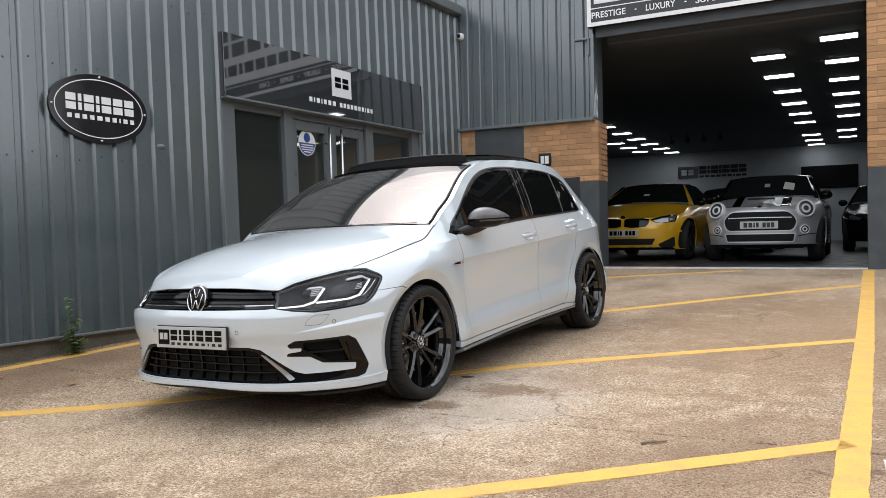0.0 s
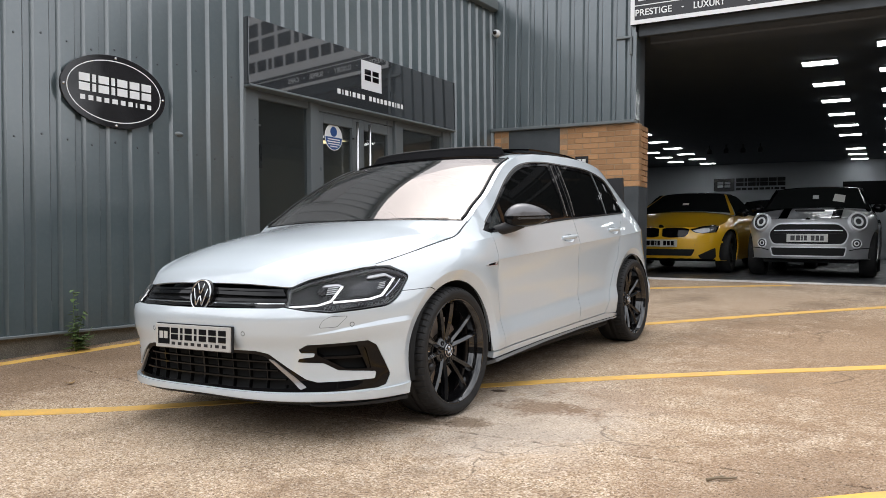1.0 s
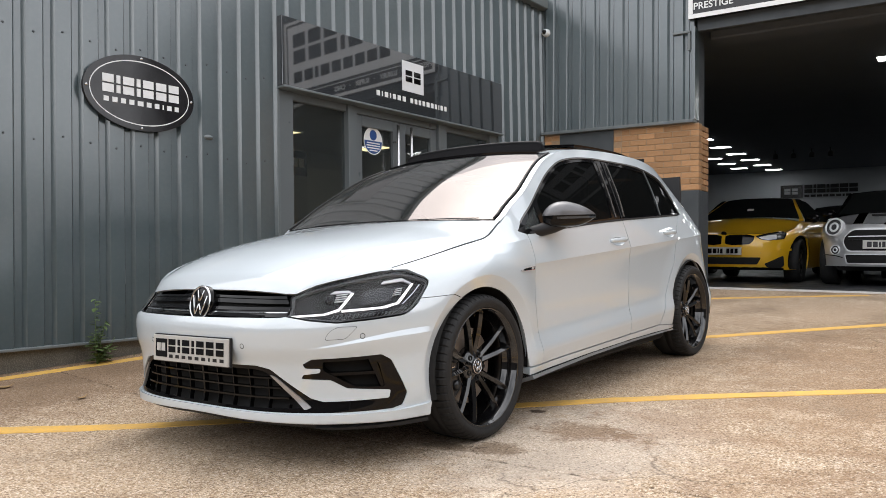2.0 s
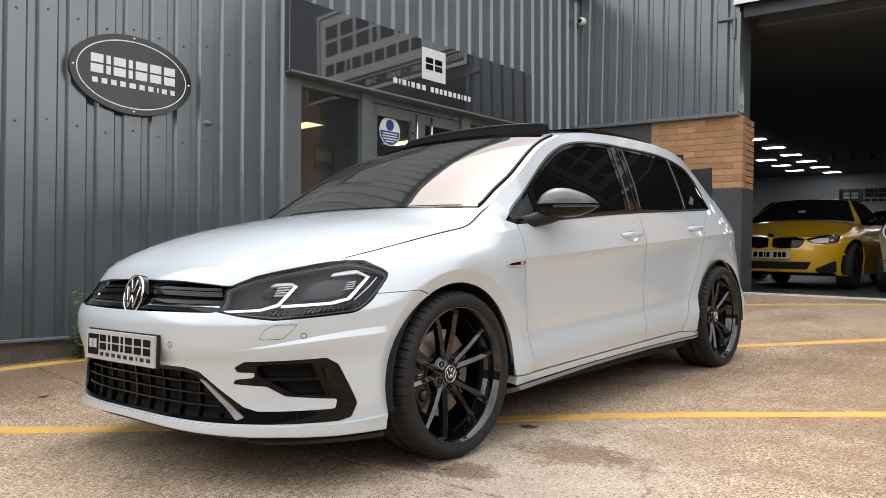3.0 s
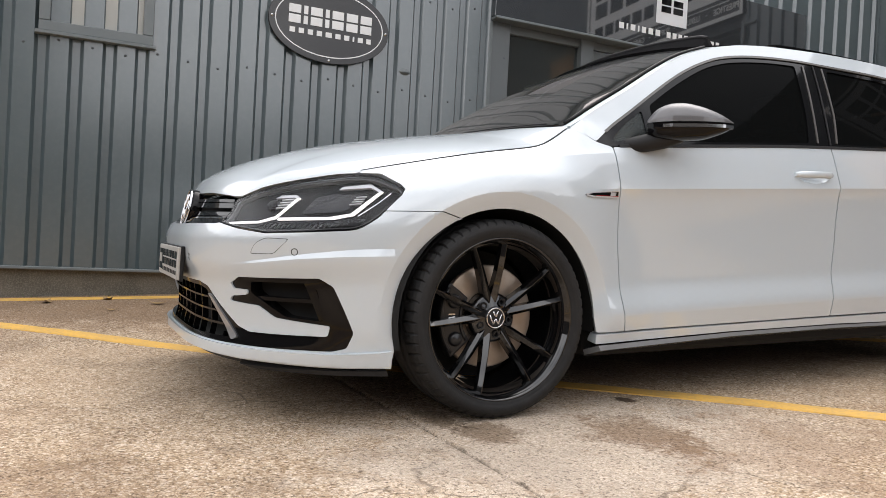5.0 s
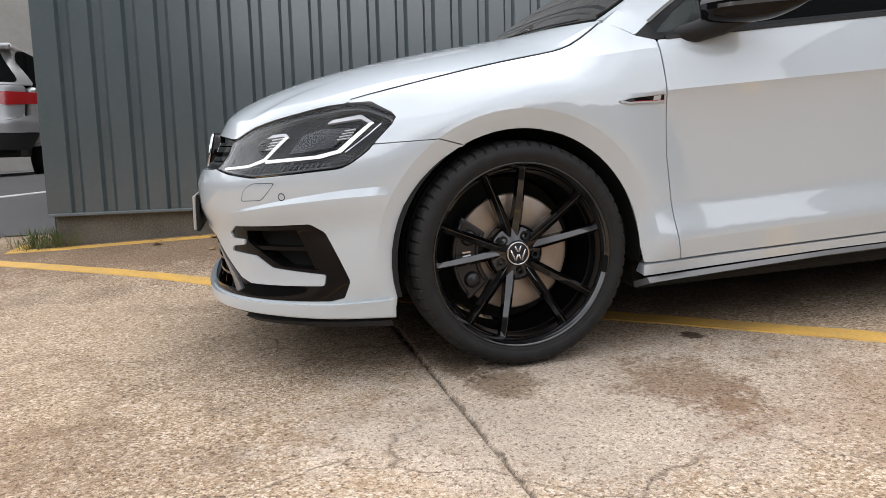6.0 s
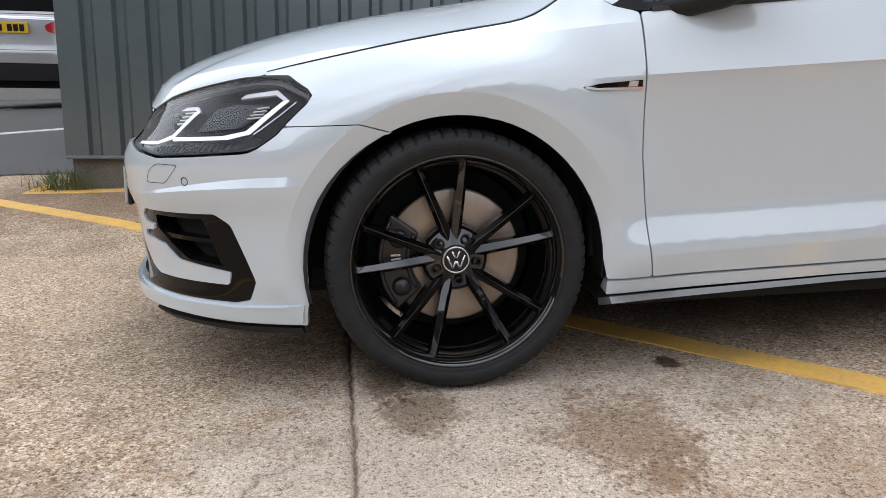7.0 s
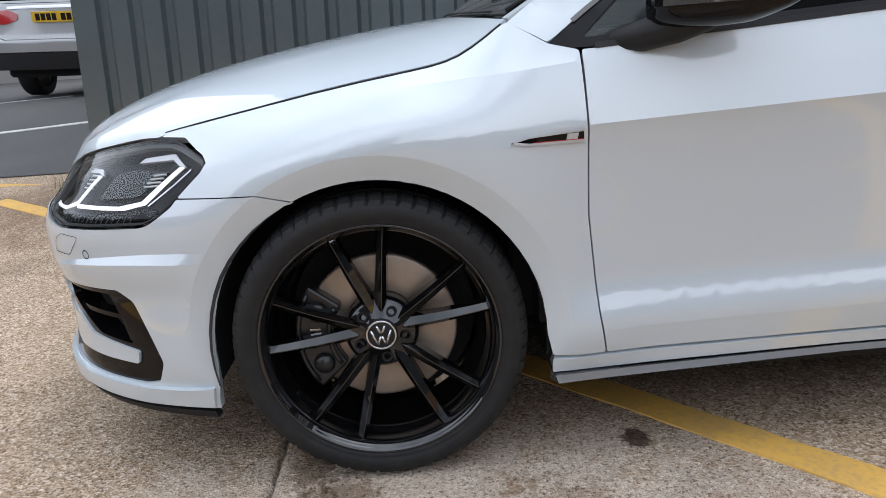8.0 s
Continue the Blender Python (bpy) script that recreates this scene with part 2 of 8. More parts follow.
def ground_material():
    """Worn exposed-aggregate concrete: sandy paste, brown and pale stones, rusty and damp stains."""
    m = bpy.data.materials.new("worn_aggregate_concrete")
    m.use_nodes = True
    nt = m.node_tree
    b = nt.nodes["Principled BSDF"]
    tex = nt.nodes.new("ShaderNodeTexCoord")

    def noise_tex(scale, detail=5.0, rough=0.6):
        n = nt.nodes.new("ShaderNodeTexNoise")
        n.inputs["Scale"].default_value, n.inputs["Detail"].default_value, n.inputs["Roughness"].default_value = scale, detail, rough
        nt.links.new(tex.outputs["Object"], n.inputs["Vector"])
        return n.outputs["Fac"]

    def ramp(fac, *stops):
        r = nt.nodes.new("ShaderNodeValToRGB")
        while len(r.color_ramp.elements) < len(stops):
            r.color_ramp.elements.new(0.5)
        for e, (pos, c) in zip(r.color_ramp.elements, stops):
            e.position, e.color = pos, (*c, 1) if len(c) == 3 else c
        nt.links.new(fac, r.inputs[0])
        return r.outputs[0]

    def mixed(fac, a, c, how="MIX"):
        x = nt.nodes.new("ShaderNodeMix")
        x.data_type, x.blend_type = "RGBA", how
        if isinstance(fac, float):
            x.inputs["Factor"].default_value = fac
        else:
            nt.links.new(fac, x.inputs["Factor"])
        nt.links.new(a, x.inputs["A"])
        nt.links.new(c, x.inputs["B"])
        return x.outputs["Result"]
    broad = ramp(noise_tex(0.55, 6.0), (0.34, (0.33, 0.215, 0.132)), (0.5, (0.44, 0.315, 0.21)), (0.66, (0.53, 0.42, 0.31)))

    def stones_of(scale):
        vo = nt.nodes.new("ShaderNodeTexVoronoi")
        vo.inputs["Scale"].default_value = scale
        nt.links.new(tex.outputs["Object"], vo.inputs["Vector"])
        return vo
    vor, big = stones_of(150.0), stones_of(70.0)
    stones = ramp(vor.outputs["Color"], (0.0, (0.05, 0.032, 0.022)), (0.3, (0.33, 0.23, 0.14)), (0.6, (0.54, 0.42, 0.295)), (1.0, (0.96, 0.84, 0.72)))
    pebbles = ramp(big.outputs["Color"], (0.0, (0.10, 0.06, 0.04)), (0.4, (0.36, 0.25, 0.16)), (0.7, (0.44, 0.34, 0.245)), (1.0, (0.74, 0.66, 0.55)))
    stones = mixed(0.25, stones, pebbles)
    pits = ramp(noise_tex(105.0, 3.0), (0.36, (0.3, 0.27, 0.24)), (0.45, (1, 1, 1)))
    show = ramp(noise_tex(2.3, 7.0, 0.7), (0.34, (0.55, 0.55, 0.55)), (0.58, (1, 1, 1)))
    colour = mixed(show, broad, stones)
    stain = ramp(noise_tex(1.1, 8.0, 0.65), (0.49, (0, 0, 0)), (0.66, (0.6, 0.6, 0.6)))
    brown = nt.nodes.new("ShaderNodeRGB")
    brown.outputs[0].default_value = (0.15, 0.095, 0.055, 1)
    colour = mixed(stain, colour, brown.outputs[0])
    # ragged-rimmed patches: damp and oily stains, pale areas, one darker under the hatchback
    wobble = nt.nodes.new("ShaderNodeMath")
    wobble.operation, wobble.inputs[1].default_value = "MULTIPLY_ADD", 0.35
    nt.links.new(noise_tex(55.0, 3.0), wobble.inputs[0])
    soften = nt.nodes.new("ShaderNodeMath")
    soften.operation, soften.inputs[1].default_value = "MULTIPLY", 0.65
    nt.links.new(noise_tex(5.0, 6.0, 0.65), soften.inputs[0])
    nt.links.new(soften.outputs[0], wobble.inputs[2])
    wobble = wobble.outputs[0]
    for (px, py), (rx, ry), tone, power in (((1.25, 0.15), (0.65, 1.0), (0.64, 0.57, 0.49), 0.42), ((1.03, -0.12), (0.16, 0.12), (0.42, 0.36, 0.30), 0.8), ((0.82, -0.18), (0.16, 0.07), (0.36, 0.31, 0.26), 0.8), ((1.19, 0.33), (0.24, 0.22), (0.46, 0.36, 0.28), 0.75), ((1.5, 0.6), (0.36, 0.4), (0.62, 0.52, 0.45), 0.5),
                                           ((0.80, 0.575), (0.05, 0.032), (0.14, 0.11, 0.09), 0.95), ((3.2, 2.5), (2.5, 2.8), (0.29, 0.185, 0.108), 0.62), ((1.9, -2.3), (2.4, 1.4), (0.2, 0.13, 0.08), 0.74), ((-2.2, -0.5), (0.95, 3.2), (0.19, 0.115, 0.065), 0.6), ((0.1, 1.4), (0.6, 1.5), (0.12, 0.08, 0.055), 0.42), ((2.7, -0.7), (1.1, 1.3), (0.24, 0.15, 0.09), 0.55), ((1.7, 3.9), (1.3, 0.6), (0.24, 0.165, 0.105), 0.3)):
        sh = nt.nodes.new("ShaderNodeMapping")
        sh.vector_type = "POINT"
        sh.inputs["Location"].default_value, sh.inputs["Scale"].default_value = (-px / rx, -py / ry, 0), (1 / rx, 1 / ry, 0)
        nt.links.new(tex.outputs["Object"], sh.inputs["Vector"])
        ln = nt.nodes.new("ShaderNodeVectorMath")
        ln.operation = "LENGTH"
        nt.links.new(sh.outputs[0], ln.inputs[0])
        ad = nt.nodes.new("ShaderNodeMath")
        ad.operation = "MULTIPLY_ADD"
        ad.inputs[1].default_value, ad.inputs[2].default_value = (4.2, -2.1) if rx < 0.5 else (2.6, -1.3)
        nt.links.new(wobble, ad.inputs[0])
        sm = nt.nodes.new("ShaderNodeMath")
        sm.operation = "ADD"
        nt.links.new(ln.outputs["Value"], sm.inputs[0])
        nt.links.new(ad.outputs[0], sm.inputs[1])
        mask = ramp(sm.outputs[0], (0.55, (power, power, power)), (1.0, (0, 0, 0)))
        patch_tone = nt.nodes.new("ShaderNodeRGB")
        patch_tone.outputs[0].default_value = (*tone, 1)
        colour = mixed(mask, colour, patch_tone.outputs[0], "MULTIPLY" if rx < 0.5 else "MIX")
    # dirt in the slab joint
    xyz = nt.nodes.new("ShaderNodeSeparateXYZ")
    nt.links.new(tex.outputs["Object"], xyz.inputs[0])
    run = nt.nodes.new("ShaderNodeMath")
    run.operation, run.inputs[1].default_value, run.inputs[2].default_value = "MULTIPLY_ADD", 0.04, 0.252
    nt.links.new(noise_tex(14.0, 6.0, 0.7), run.inputs[0])
    off = nt.nodes.new("ShaderNodeMath")
    off.operation = "ADD"
    nt.links.new(xyz.outputs["Y"], off.inputs[0])
    nt.links.new(run.outputs[0], off.inputs[1])
    size = nt.nodes.new("ShaderNodeMath")
    size.operation = "ABSOLUTE"
    nt.links.new(off.outputs[0], size.inputs[0])
    joint = ramp(size.outputs[0], (0.001, (0.75, 0.75, 0.75)), (0.0075, (0, 0, 0)))
    dirt = nt.nodes.new("ShaderNodeRGB")
    dirt.outputs[0].default_value = (0.055, 0.038, 0.025, 1)
    colour = mixed(joint, colour, dirt.outputs[0])
    # hairline cracks, here and there
    bend = nt.nodes.new("ShaderNodeTexNoise")
    bend.inputs["Scale"].default_value, bend.inputs["Detail"].default_value = 3.0, 6.0
    nt.links.new(tex.outputs["Object"], bend.inputs["Vector"])
    shift = nt.nodes.new("ShaderNodeVectorMath")
    shift.operation, shift.inputs[1].default_value = "MULTIPLY_ADD", (0.55, 0.55, 0.0)
    nt.links.new(bend.outputs["Color"], shift.inputs[0])
    nt.links.new(tex.outputs["Object"], shift.inputs[2])
    cells = nt.nodes.new("ShaderNodeTexVoronoi")
    cells.feature = "DISTANCE_TO_EDGE"
    cells.inputs["Scale"].default_value = 0.95
    nt.links.new(shift.outputs[0], cells.inputs["Vector"])
    crack = ramp(cells.outputs["Distance"], (0.0, (0.6, 0.6, 0.6)), (0.006, (0, 0, 0)))
    where = ramp(noise_tex(0.9, 3.0), (0.50, (0, 0, 0)), (0.60, (1, 1, 1)))
    few = nt.nodes.new("ShaderNodeMath")
    few.operation = "MULTIPLY"
    nt.links.new(crack, few.inputs[0])
    nt.links.new(where, few.inputs[1])
    colour = mixed(few.outputs[0], colour, dirt.outputs[0])
    b.inputs["Specular IOR Level"].default_value = 0.2
    # tamping ridges across the slabs
    wave = nt.nodes.new("ShaderNodeTexWave")
    wave.bands_direction = "Y"
    wave.inputs["Scale"].default_value, wave.inputs["Distortion"].default_value, wave.inputs["Detail"].default_value, wave.inputs["Detail Scale"].default_value = 8.5, 2.5, 3.0, 2.0
    nt.links.new(tex.outputs["Object"], wave.inputs["Vector"])
    ridge = ramp(wave.outputs["Fac"], (0.15, (0.62, 0.58, 0.54)), (0.6, (1.05, 1.05, 1.05)))
    worn = ramp(noise_tex(0.8, 5.0, 0.6), (0.42, (0.0, 0.0, 0.0)), (0.58, (0.75, 0.75, 0.75)))
    side = nt.nodes.new("ShaderNodeMath")
    side.operation = "ADD"
    nt.links.new(xyz.outputs["X"], side.inputs[0])
    nt.links.new(xyz.outputs["Y"], side.inputs[1])
    kept = nt.nodes.new("ShaderNodeMapRange")
    kept.inputs["From Min"].default_value, kept.inputs["From Max"].default_value = 2.2, 3.6
    nt.links.new(side.outputs[0], kept.inputs["Value"])
    both = nt.nodes.new("ShaderNodeMath")
    both.operation = "MULTIPLY"
    nt.links.new(worn, both.inputs[0])
    nt.links.new(kept.outputs[0], both.inputs[1])
    colour = mixed(both.outputs[0], colour, ridge, "MULTIPLY")
    fine = ramp(noise_tex(260.0, 2.0), (0.35, (0.6, 0.6, 0.6)), (0.65, (1.3, 1.3, 1.3)))
    colour = mixed(0.7, colour, fine, "MULTIPLY")
    colour = mixed(0.8, colour, pits, "MULTIPLY")
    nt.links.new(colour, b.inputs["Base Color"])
    gloss = ramp(noise_tex(1.1, 8.0, 0.65), (0.5, (0.92, 0.92, 0.92)), (0.7, (0.6, 0.6, 0.6)))
    nt.links.new(gloss, b.inputs["Roughness"])
    height = mixed(0.5, vor.outputs["Distance"], noise_tex(140.0, 3.0))
    bp = nt.nodes.new("ShaderNodeBump")
    bp.inputs["Strength"].default_value, bp.inputs["Distance"].default_value = 0.9, 0.006
    nt.links.new(height, bp.inputs["Height"])
    nt.links.new(bp.outputs[0], b.inputs["Normal"])
    return m


GROUND = ground_material()


# ---- mesh helpers ----
def mesh_of(name, verts, faces, material, smooth=False):
    me = bpy.data.meshes.new(name)
    me.from_pydata([tuple(v) for v in verts], [], [tuple(f) for f in faces])
    me.materials.append(material)
    if smooth:
        me.polygons.foreach_set("use_smooth", [True] * len(me.polygons))
    return me


def thing(name, label, category, at=None, group="", kind=""):
    ob = new(name)
    ob.empty_display_size = 0.2
    if at is not None:
        ob.matrix_world = at
    return tagged(ob, label, category, group, kind)


def part(name, data, material, parent=None, label="", at=None):
    """One mesh object under a thing or a part, from a bmesh or a finished mesh."""
    if isinstance(data, bmesh.types.BMesh):
        me = bpy.data.meshes.new(name)
        data.normal_update()
        data.to_mesh(me)
        data.free()
        me.materials.append(material)
    else:
        me = data
    ob = new(name, me)
    if parent:
        ob.parent = parent
    if at is not None:
        ob.matrix_local = at
    if label:
        tagged(ob, label)
    return ob


def boxes(*dims, bevel=0.0, segments=1):
    """A bmesh of boxes (x0, x1, y0, y1, z0, z1), edges rounded."""
    bm = bmesh.new()
    for x0, x1, y0, y1, z0, z1 in dims:
        m = Matrix.Translation(((x0 + x1) / 2, (y0 + y1) / 2, (z0 + z1) / 2)) @ Matrix.Diagonal((x1 - x0, y1 - y0, z1 - z0, 1))
        bmesh.ops.create_cube(bm, size=1.0, matrix=m)
    if bevel:
        bmesh.ops.bevel(bm, geom=bm.edges[:], offset=bevel, segments=segments, affect="EDGES", profile=0.5)
    return bm


def lathe(profile, count=48, axis="x"):
    """A ring or disc turned from (radius, offset) pairs round an axis."""
    verts, faces = [], []
    n = len(profile)
    for i in range(count):
        a = 2 * math.pi * i / count
        for r, o in profile:
            u, v = r * math.cos(a), r * math.sin(a)
            verts.append((o, u, v) if axis == "x" else (u, o, v) if axis == "y" else (u, v, o))
    for i in range(count):
        for k in range(n - 1):
            a, b2 = i * n + k, ((i + 1) % count) * n + k
            faces.append((a, b2, b2 + 1, a + 1) if axis != "y" else (a, a + 1, b2 + 1, b2))
    return verts, faces


def tube(points, radius, count=8, closed=False):
    """A bmesh rod along points."""
    pts = [Vector(p) for p in points]
    bm, rings = bmesh.new(), []
    for i, p in enumerate(pts):
        d = (pts[min(i + 1, len(pts) - 1)] - pts[max(i - 1, 0)]).normalized()
        side = d.orthogonal().normalized() if i == 0 else (side - d * side.dot(d)).normalized()
        up = d.cross(side)
        r = radius(i / max(1, len(pts) - 1)) if callable(radius) else radius
        rings.append([bm.verts.new(p + r * (math.cos(2 * math.pi * k / count) * side + math.sin(2 * math.pi * k / count) * up)) for k in range(count)])
    for a, b2 in zip(rings, rings[1:]):
        for k in range(count):
            f = bm.faces.new((a[k], a[(k + 1) % count], b2[(k + 1) % count], b2[k]))
            f.smooth = True
    bm.faces.new(rings[0][::-1])
    bm.faces.new(rings[-1])
    return bm


def slab(poly, depth, place, bevel=0.0):
    """A bmesh plate: a 2D outline, thick by depth, laid into space by place(u, v, w)."""
    bm = bmesh.new()
    a = [bm.verts.new(place(u, v, 0.0)) for u, v in poly]
    b2 = [bm.verts.new(place(u, v, depth)) for u, v in poly]
    bm.faces.new(a[::-1])
    bm.faces.new(b2)
    for i in range(len(poly)):
        j = (i + 1) % len(poly)
        bm.faces.new((a[i], a[j], b2[j], b2[i]))
    bmesh.ops.recalc_face_normals(bm, faces=bm.faces[:])
    if bevel:
        bmesh.ops.bevel(bm, geom=bm.edges[:], offset=bevel, segments=2, affect="EDGES", profile=0.5)
    return bm


# ---- the ground ----
RISE = math.tan(radians(2.2))


def ground_z(x, y):
    """The yard falls away from the building and rises a little towards the clad wall."""
    yy = min(max(y, -14.0), 6.8)
    z = RISE * yy + 0.07 * min(max(0.0, -x - 0.9), 1.8) * ease(7.0, 3.0, y)
    back = ease(2.0, 6.8, y)
    z += back * (0.435 - 0.026 * (min(max(x, -3.0), 6.0) + 0.5) - RISE * 6.8)
    z += 0.13 * min(max(0.0, -2.9 - x), 3.2) * ease(-1.4, -2.5, y)
    return z


# ---- the shape of the hatchback's body: half width by length and height ----
def curve(*pts):
    """A smooth curve through (a, b) points that never overshoots them."""
    n = len(pts)
    d = [(pts[i + 1][1] - pts[i][1]) / (pts[i + 1][0] - pts[i][0]) for i in range(n - 1)]
    m = [d[0]] + [0.0 if d[i - 1] * d[i] <= 0 else 2 * d[i - 1] * d[i] / (d[i - 1] + d[i]) for i in range(1, n - 1)] + [d[-1]]

    def at(a):
        if a <= pts[0][0]:
            return pts[0][1] + m[0] * (a - pts[0][0])
        if a >= pts[-1][0]:
            return pts[-1][1] + m[-1] * (a - pts[-1][0])
        i = 0
        while a > pts[i + 1][0]:
            i += 1
        h = pts[i + 1][0] - pts[i][0]
        t = (a - pts[i][0]) / h
        return ((1 + 2 * t) * (1 - t) ** 2 * pts[i][1] + t * (1 - t) ** 2 * h * m[i]
                + t * t * (3 - 2 * t) * pts[i + 1][1] + t * t * (t - 1) * h * m[i + 1])
    return at


def ease(a, b, t):
    t = min(1.0, max(0.0, (t - a) / (b - a)))
    return t * t * (3 - 2 * t)


NOSE_Y, TAIL_Y, NOSE_N, AXLE, HUB_Z = 0.1, 1.7, 3.2, 2.626, 0.317
nose_tip = curve((0.17, -0.862), (0.2, -0.882), (0.226, -0.882), (0.30, -0.868), (0.42, -0.876), (0.5, -0.898), (0.56, -0.9), (0.61, -0.882), (0.645, -0.85), (0.7, -0.825), (0.76, -0.785), (0.8, -0.74))
tail_end = curve((0.2, 3.3), (0.4, 3.37), (0.7, 3.36), (0.95, 3.3), (1.15, 3.16), (1.38, 2.98))
tail_n = curve((0.75, 5.5), (0.88, 5.0), (1.02, 4.2), (1.4, 3.4))
seam_z = curve((-0.75, 0.70), (-0.445, 0.786), (-0.285, 0.819), (-0.08, 0.857), (0.053, 0.878), (0.144, 0.891), (0.194, 0.903), (0.237, 0.924), (0.274, 0.948), (0.302, 0.968), (0.34, 0.99))
under = curve((0.0, 0.0), (0.015, -0.0045), (0.06, -0.0115), (0.15, -0.0185), (0.28, -0.023), (0.42, -0.025), (0.6, -0.035))
lower_nose = curve((0.15, -0.015), (0.27, -0.008), (0.45, -0.012), (0.65, -0.004), (0.725, 0.0))


def crease_z(y):
    return 0.741 + 0.0405 * y


def flare_z(y):
    return 0.308 + 0.026 * y


shoulder_z = curve((-0.45, 0.77), (-0.389, 0.782), (-0.19, 0.820), (-0.07, 0.836), (0.11, 0.856), (0.30, 0.871), (0.395, 0.880), (0.5, 0.888))


def side_x(y, z):
    """Half width of the body's flank before the ends are rounded in."""
    c = crease_z(max(y, -0.1))
    start = c + (0.60 - c) * ease(0.12, -0.45, y)
    f = ease(0.3, 0.5, y)
    x = 0.88
    if z < c:
        x += f * under(c - z) + (1 - f) * lower_nose(min(z, 0.725))
        x += f * 0.024 * ease(0.42 + 0.03 * y, flare_z(y), z) - f * 0.10 * max(0.0, flare_z(y) - z)
    inset_front = inset_rear = 0.0
    if z > start:
        t = (z - start) / max(0.05, seam_z(min(y, 0.36)) - start)
        inset_front = 0.1 * t * t if t < 1 else 0.1 + 0.12 * (t - 1)
    if z > c:
        t = (z - c) / (0.93 + 0.035 * y - c)
        if t < 1:
            inset_rear = 0.052 * (0.9 * t + 0.1 * t ** 3)
        else:
            d = z - 0.93 - 0.035 * y
            inset_rear = 0.052 + 0.37 * d + 0.2 * d * d
    g = ease(0.25, 0.62, y)
    x -= inset_front * (1 - g) + inset_rear * g
    if z > shoulder_z(y) and -0.42 < y < 0.56:
        x -= 0.012 * (1 - math.exp((shoulder_z(y) - z) / 0.035)) * ease(-0.42, -0.25, y) * ease(0.56, 0.42, y)
    for hub in (0.0, AXLE):
        r = math.hypot(y - hub, z - HUB_Z)
        if r < 0.62:
            out = 0.017 * (1 - ease(0.415, 0.62, r)) * (1 - ease(0.78, 0.9, z)) * ease(0.2, 0.3, z)
            x += out * (1.0 if r >= 0.415 else 1 - (0.415 - r) / 0.045)
    return x


def nose_arc(count=400):
    out, last, run = [], (0.0, -0.9), 0.0
    for i in range(count + 1):
        th = math.pi / 2 * i / count
        q = (0.88 * math.sin(th) ** (2 / NOSE_N), NOSE_Y - 1.0 * math.cos(th) ** (2 / NOSE_N))
        run += math.hypot(q[0] - last[0], q[1] - last[1])
        out.append((run, th))
        last = q
    return out


ARC = nose_arc()
P0 = ARC[-1][0]


ledge_z = curve((0.55, 0.482), (0.67, 0.494), (0.87, 0.514), (1.06, 0.524), (1.2, 0.526))


def ledge(p, z):
    """The fold across the bumper's corner, proud below the line."""
    d, w = ledge_z(p) - z, 0.006 + 0.016 * ease(0.62, 1.1, p)
    if d < -w or d > 0.085:
        return 0.0
    k = (d + w) / w if d < 0 else 1 - ease(0.0, 0.085, d)
    return 0.011 * k * ease(0.58, 0.9, p) * ease(1.16, 1.07, p)


def skin(p, z):
    """The body's wall: p runs from the nose's middle along the plan outline (p = P0 + y - NOSE_Y along the flank)."""
    sign, p = (1, p) if p >= 0 else (-1, -p)
    if p < P0:
        lo, hi = 0, len(ARC) - 1
        while hi - lo > 1:
            mid = (lo + hi) // 2
            lo, hi = (mid, hi) if ARC[mid][0] <= p else (lo, mid)
        th = ARC[lo][1] + (ARC[hi][1] - ARC[lo][1]) * (p - ARC[lo][0]) / max(1e-9, ARC[hi][0] - ARC[lo][0])
        c = max(0.0, math.cos(th)) ** (2 / NOSE_N)
        y = NOSE_Y - (NOSE_Y - nose_tip(z)) * c
        grow = 1 + ledge(p, z)
        return (sign * grow * side_x(y, z) * math.sin(th) ** (2 / NOSE_N), NOSE_Y + grow * (y - NOSE_Y), z)
    y = p - P0 + NOSE_Y
    x = side_x(y, z)
    if y > TAIL_Y:
        r = min(0.999, (y - TAIL_Y) / (tail_end(z) - TAIL_Y))
        n = tail_n(z)
        x *= (1 - r ** n) ** (1 / n)
    return (sign * x, y, z)


def along(y, z=0.55):
    """p of a flank point by its length y and height z."""
    if y >= NOSE_Y:
        return P0 + y - NOSE_Y
    u = min(1.0, (NOSE_Y - y) / (NOSE_Y - nose_tip(z)))
    th = math.acos(u ** (NOSE_N / 2))
    i = min(len(ARC) - 2, int(th / (math.pi / 2) * (len(ARC) - 1)))
    t = (th - ARC[i][1]) / (ARC[i + 1][1] - ARC[i][1])
    return ARC[i][0] + t * (ARC[i + 1][0] - ARC[i][0])


def on_flank(y, z):
    return skin(along(y, z), z)


def grid_lines(lo, hi, step, far):
    out = [lo + step * i for i in range(int(round((hi - lo) / step)) + 1)]
    d = step
    while out[-1] < far:
        d *= 1.5
        out.append(out[-1] + d)
    d = step
    while out[0] > -far:
        d *= 1.5
        out.insert(0, out[0] - d)
    return out


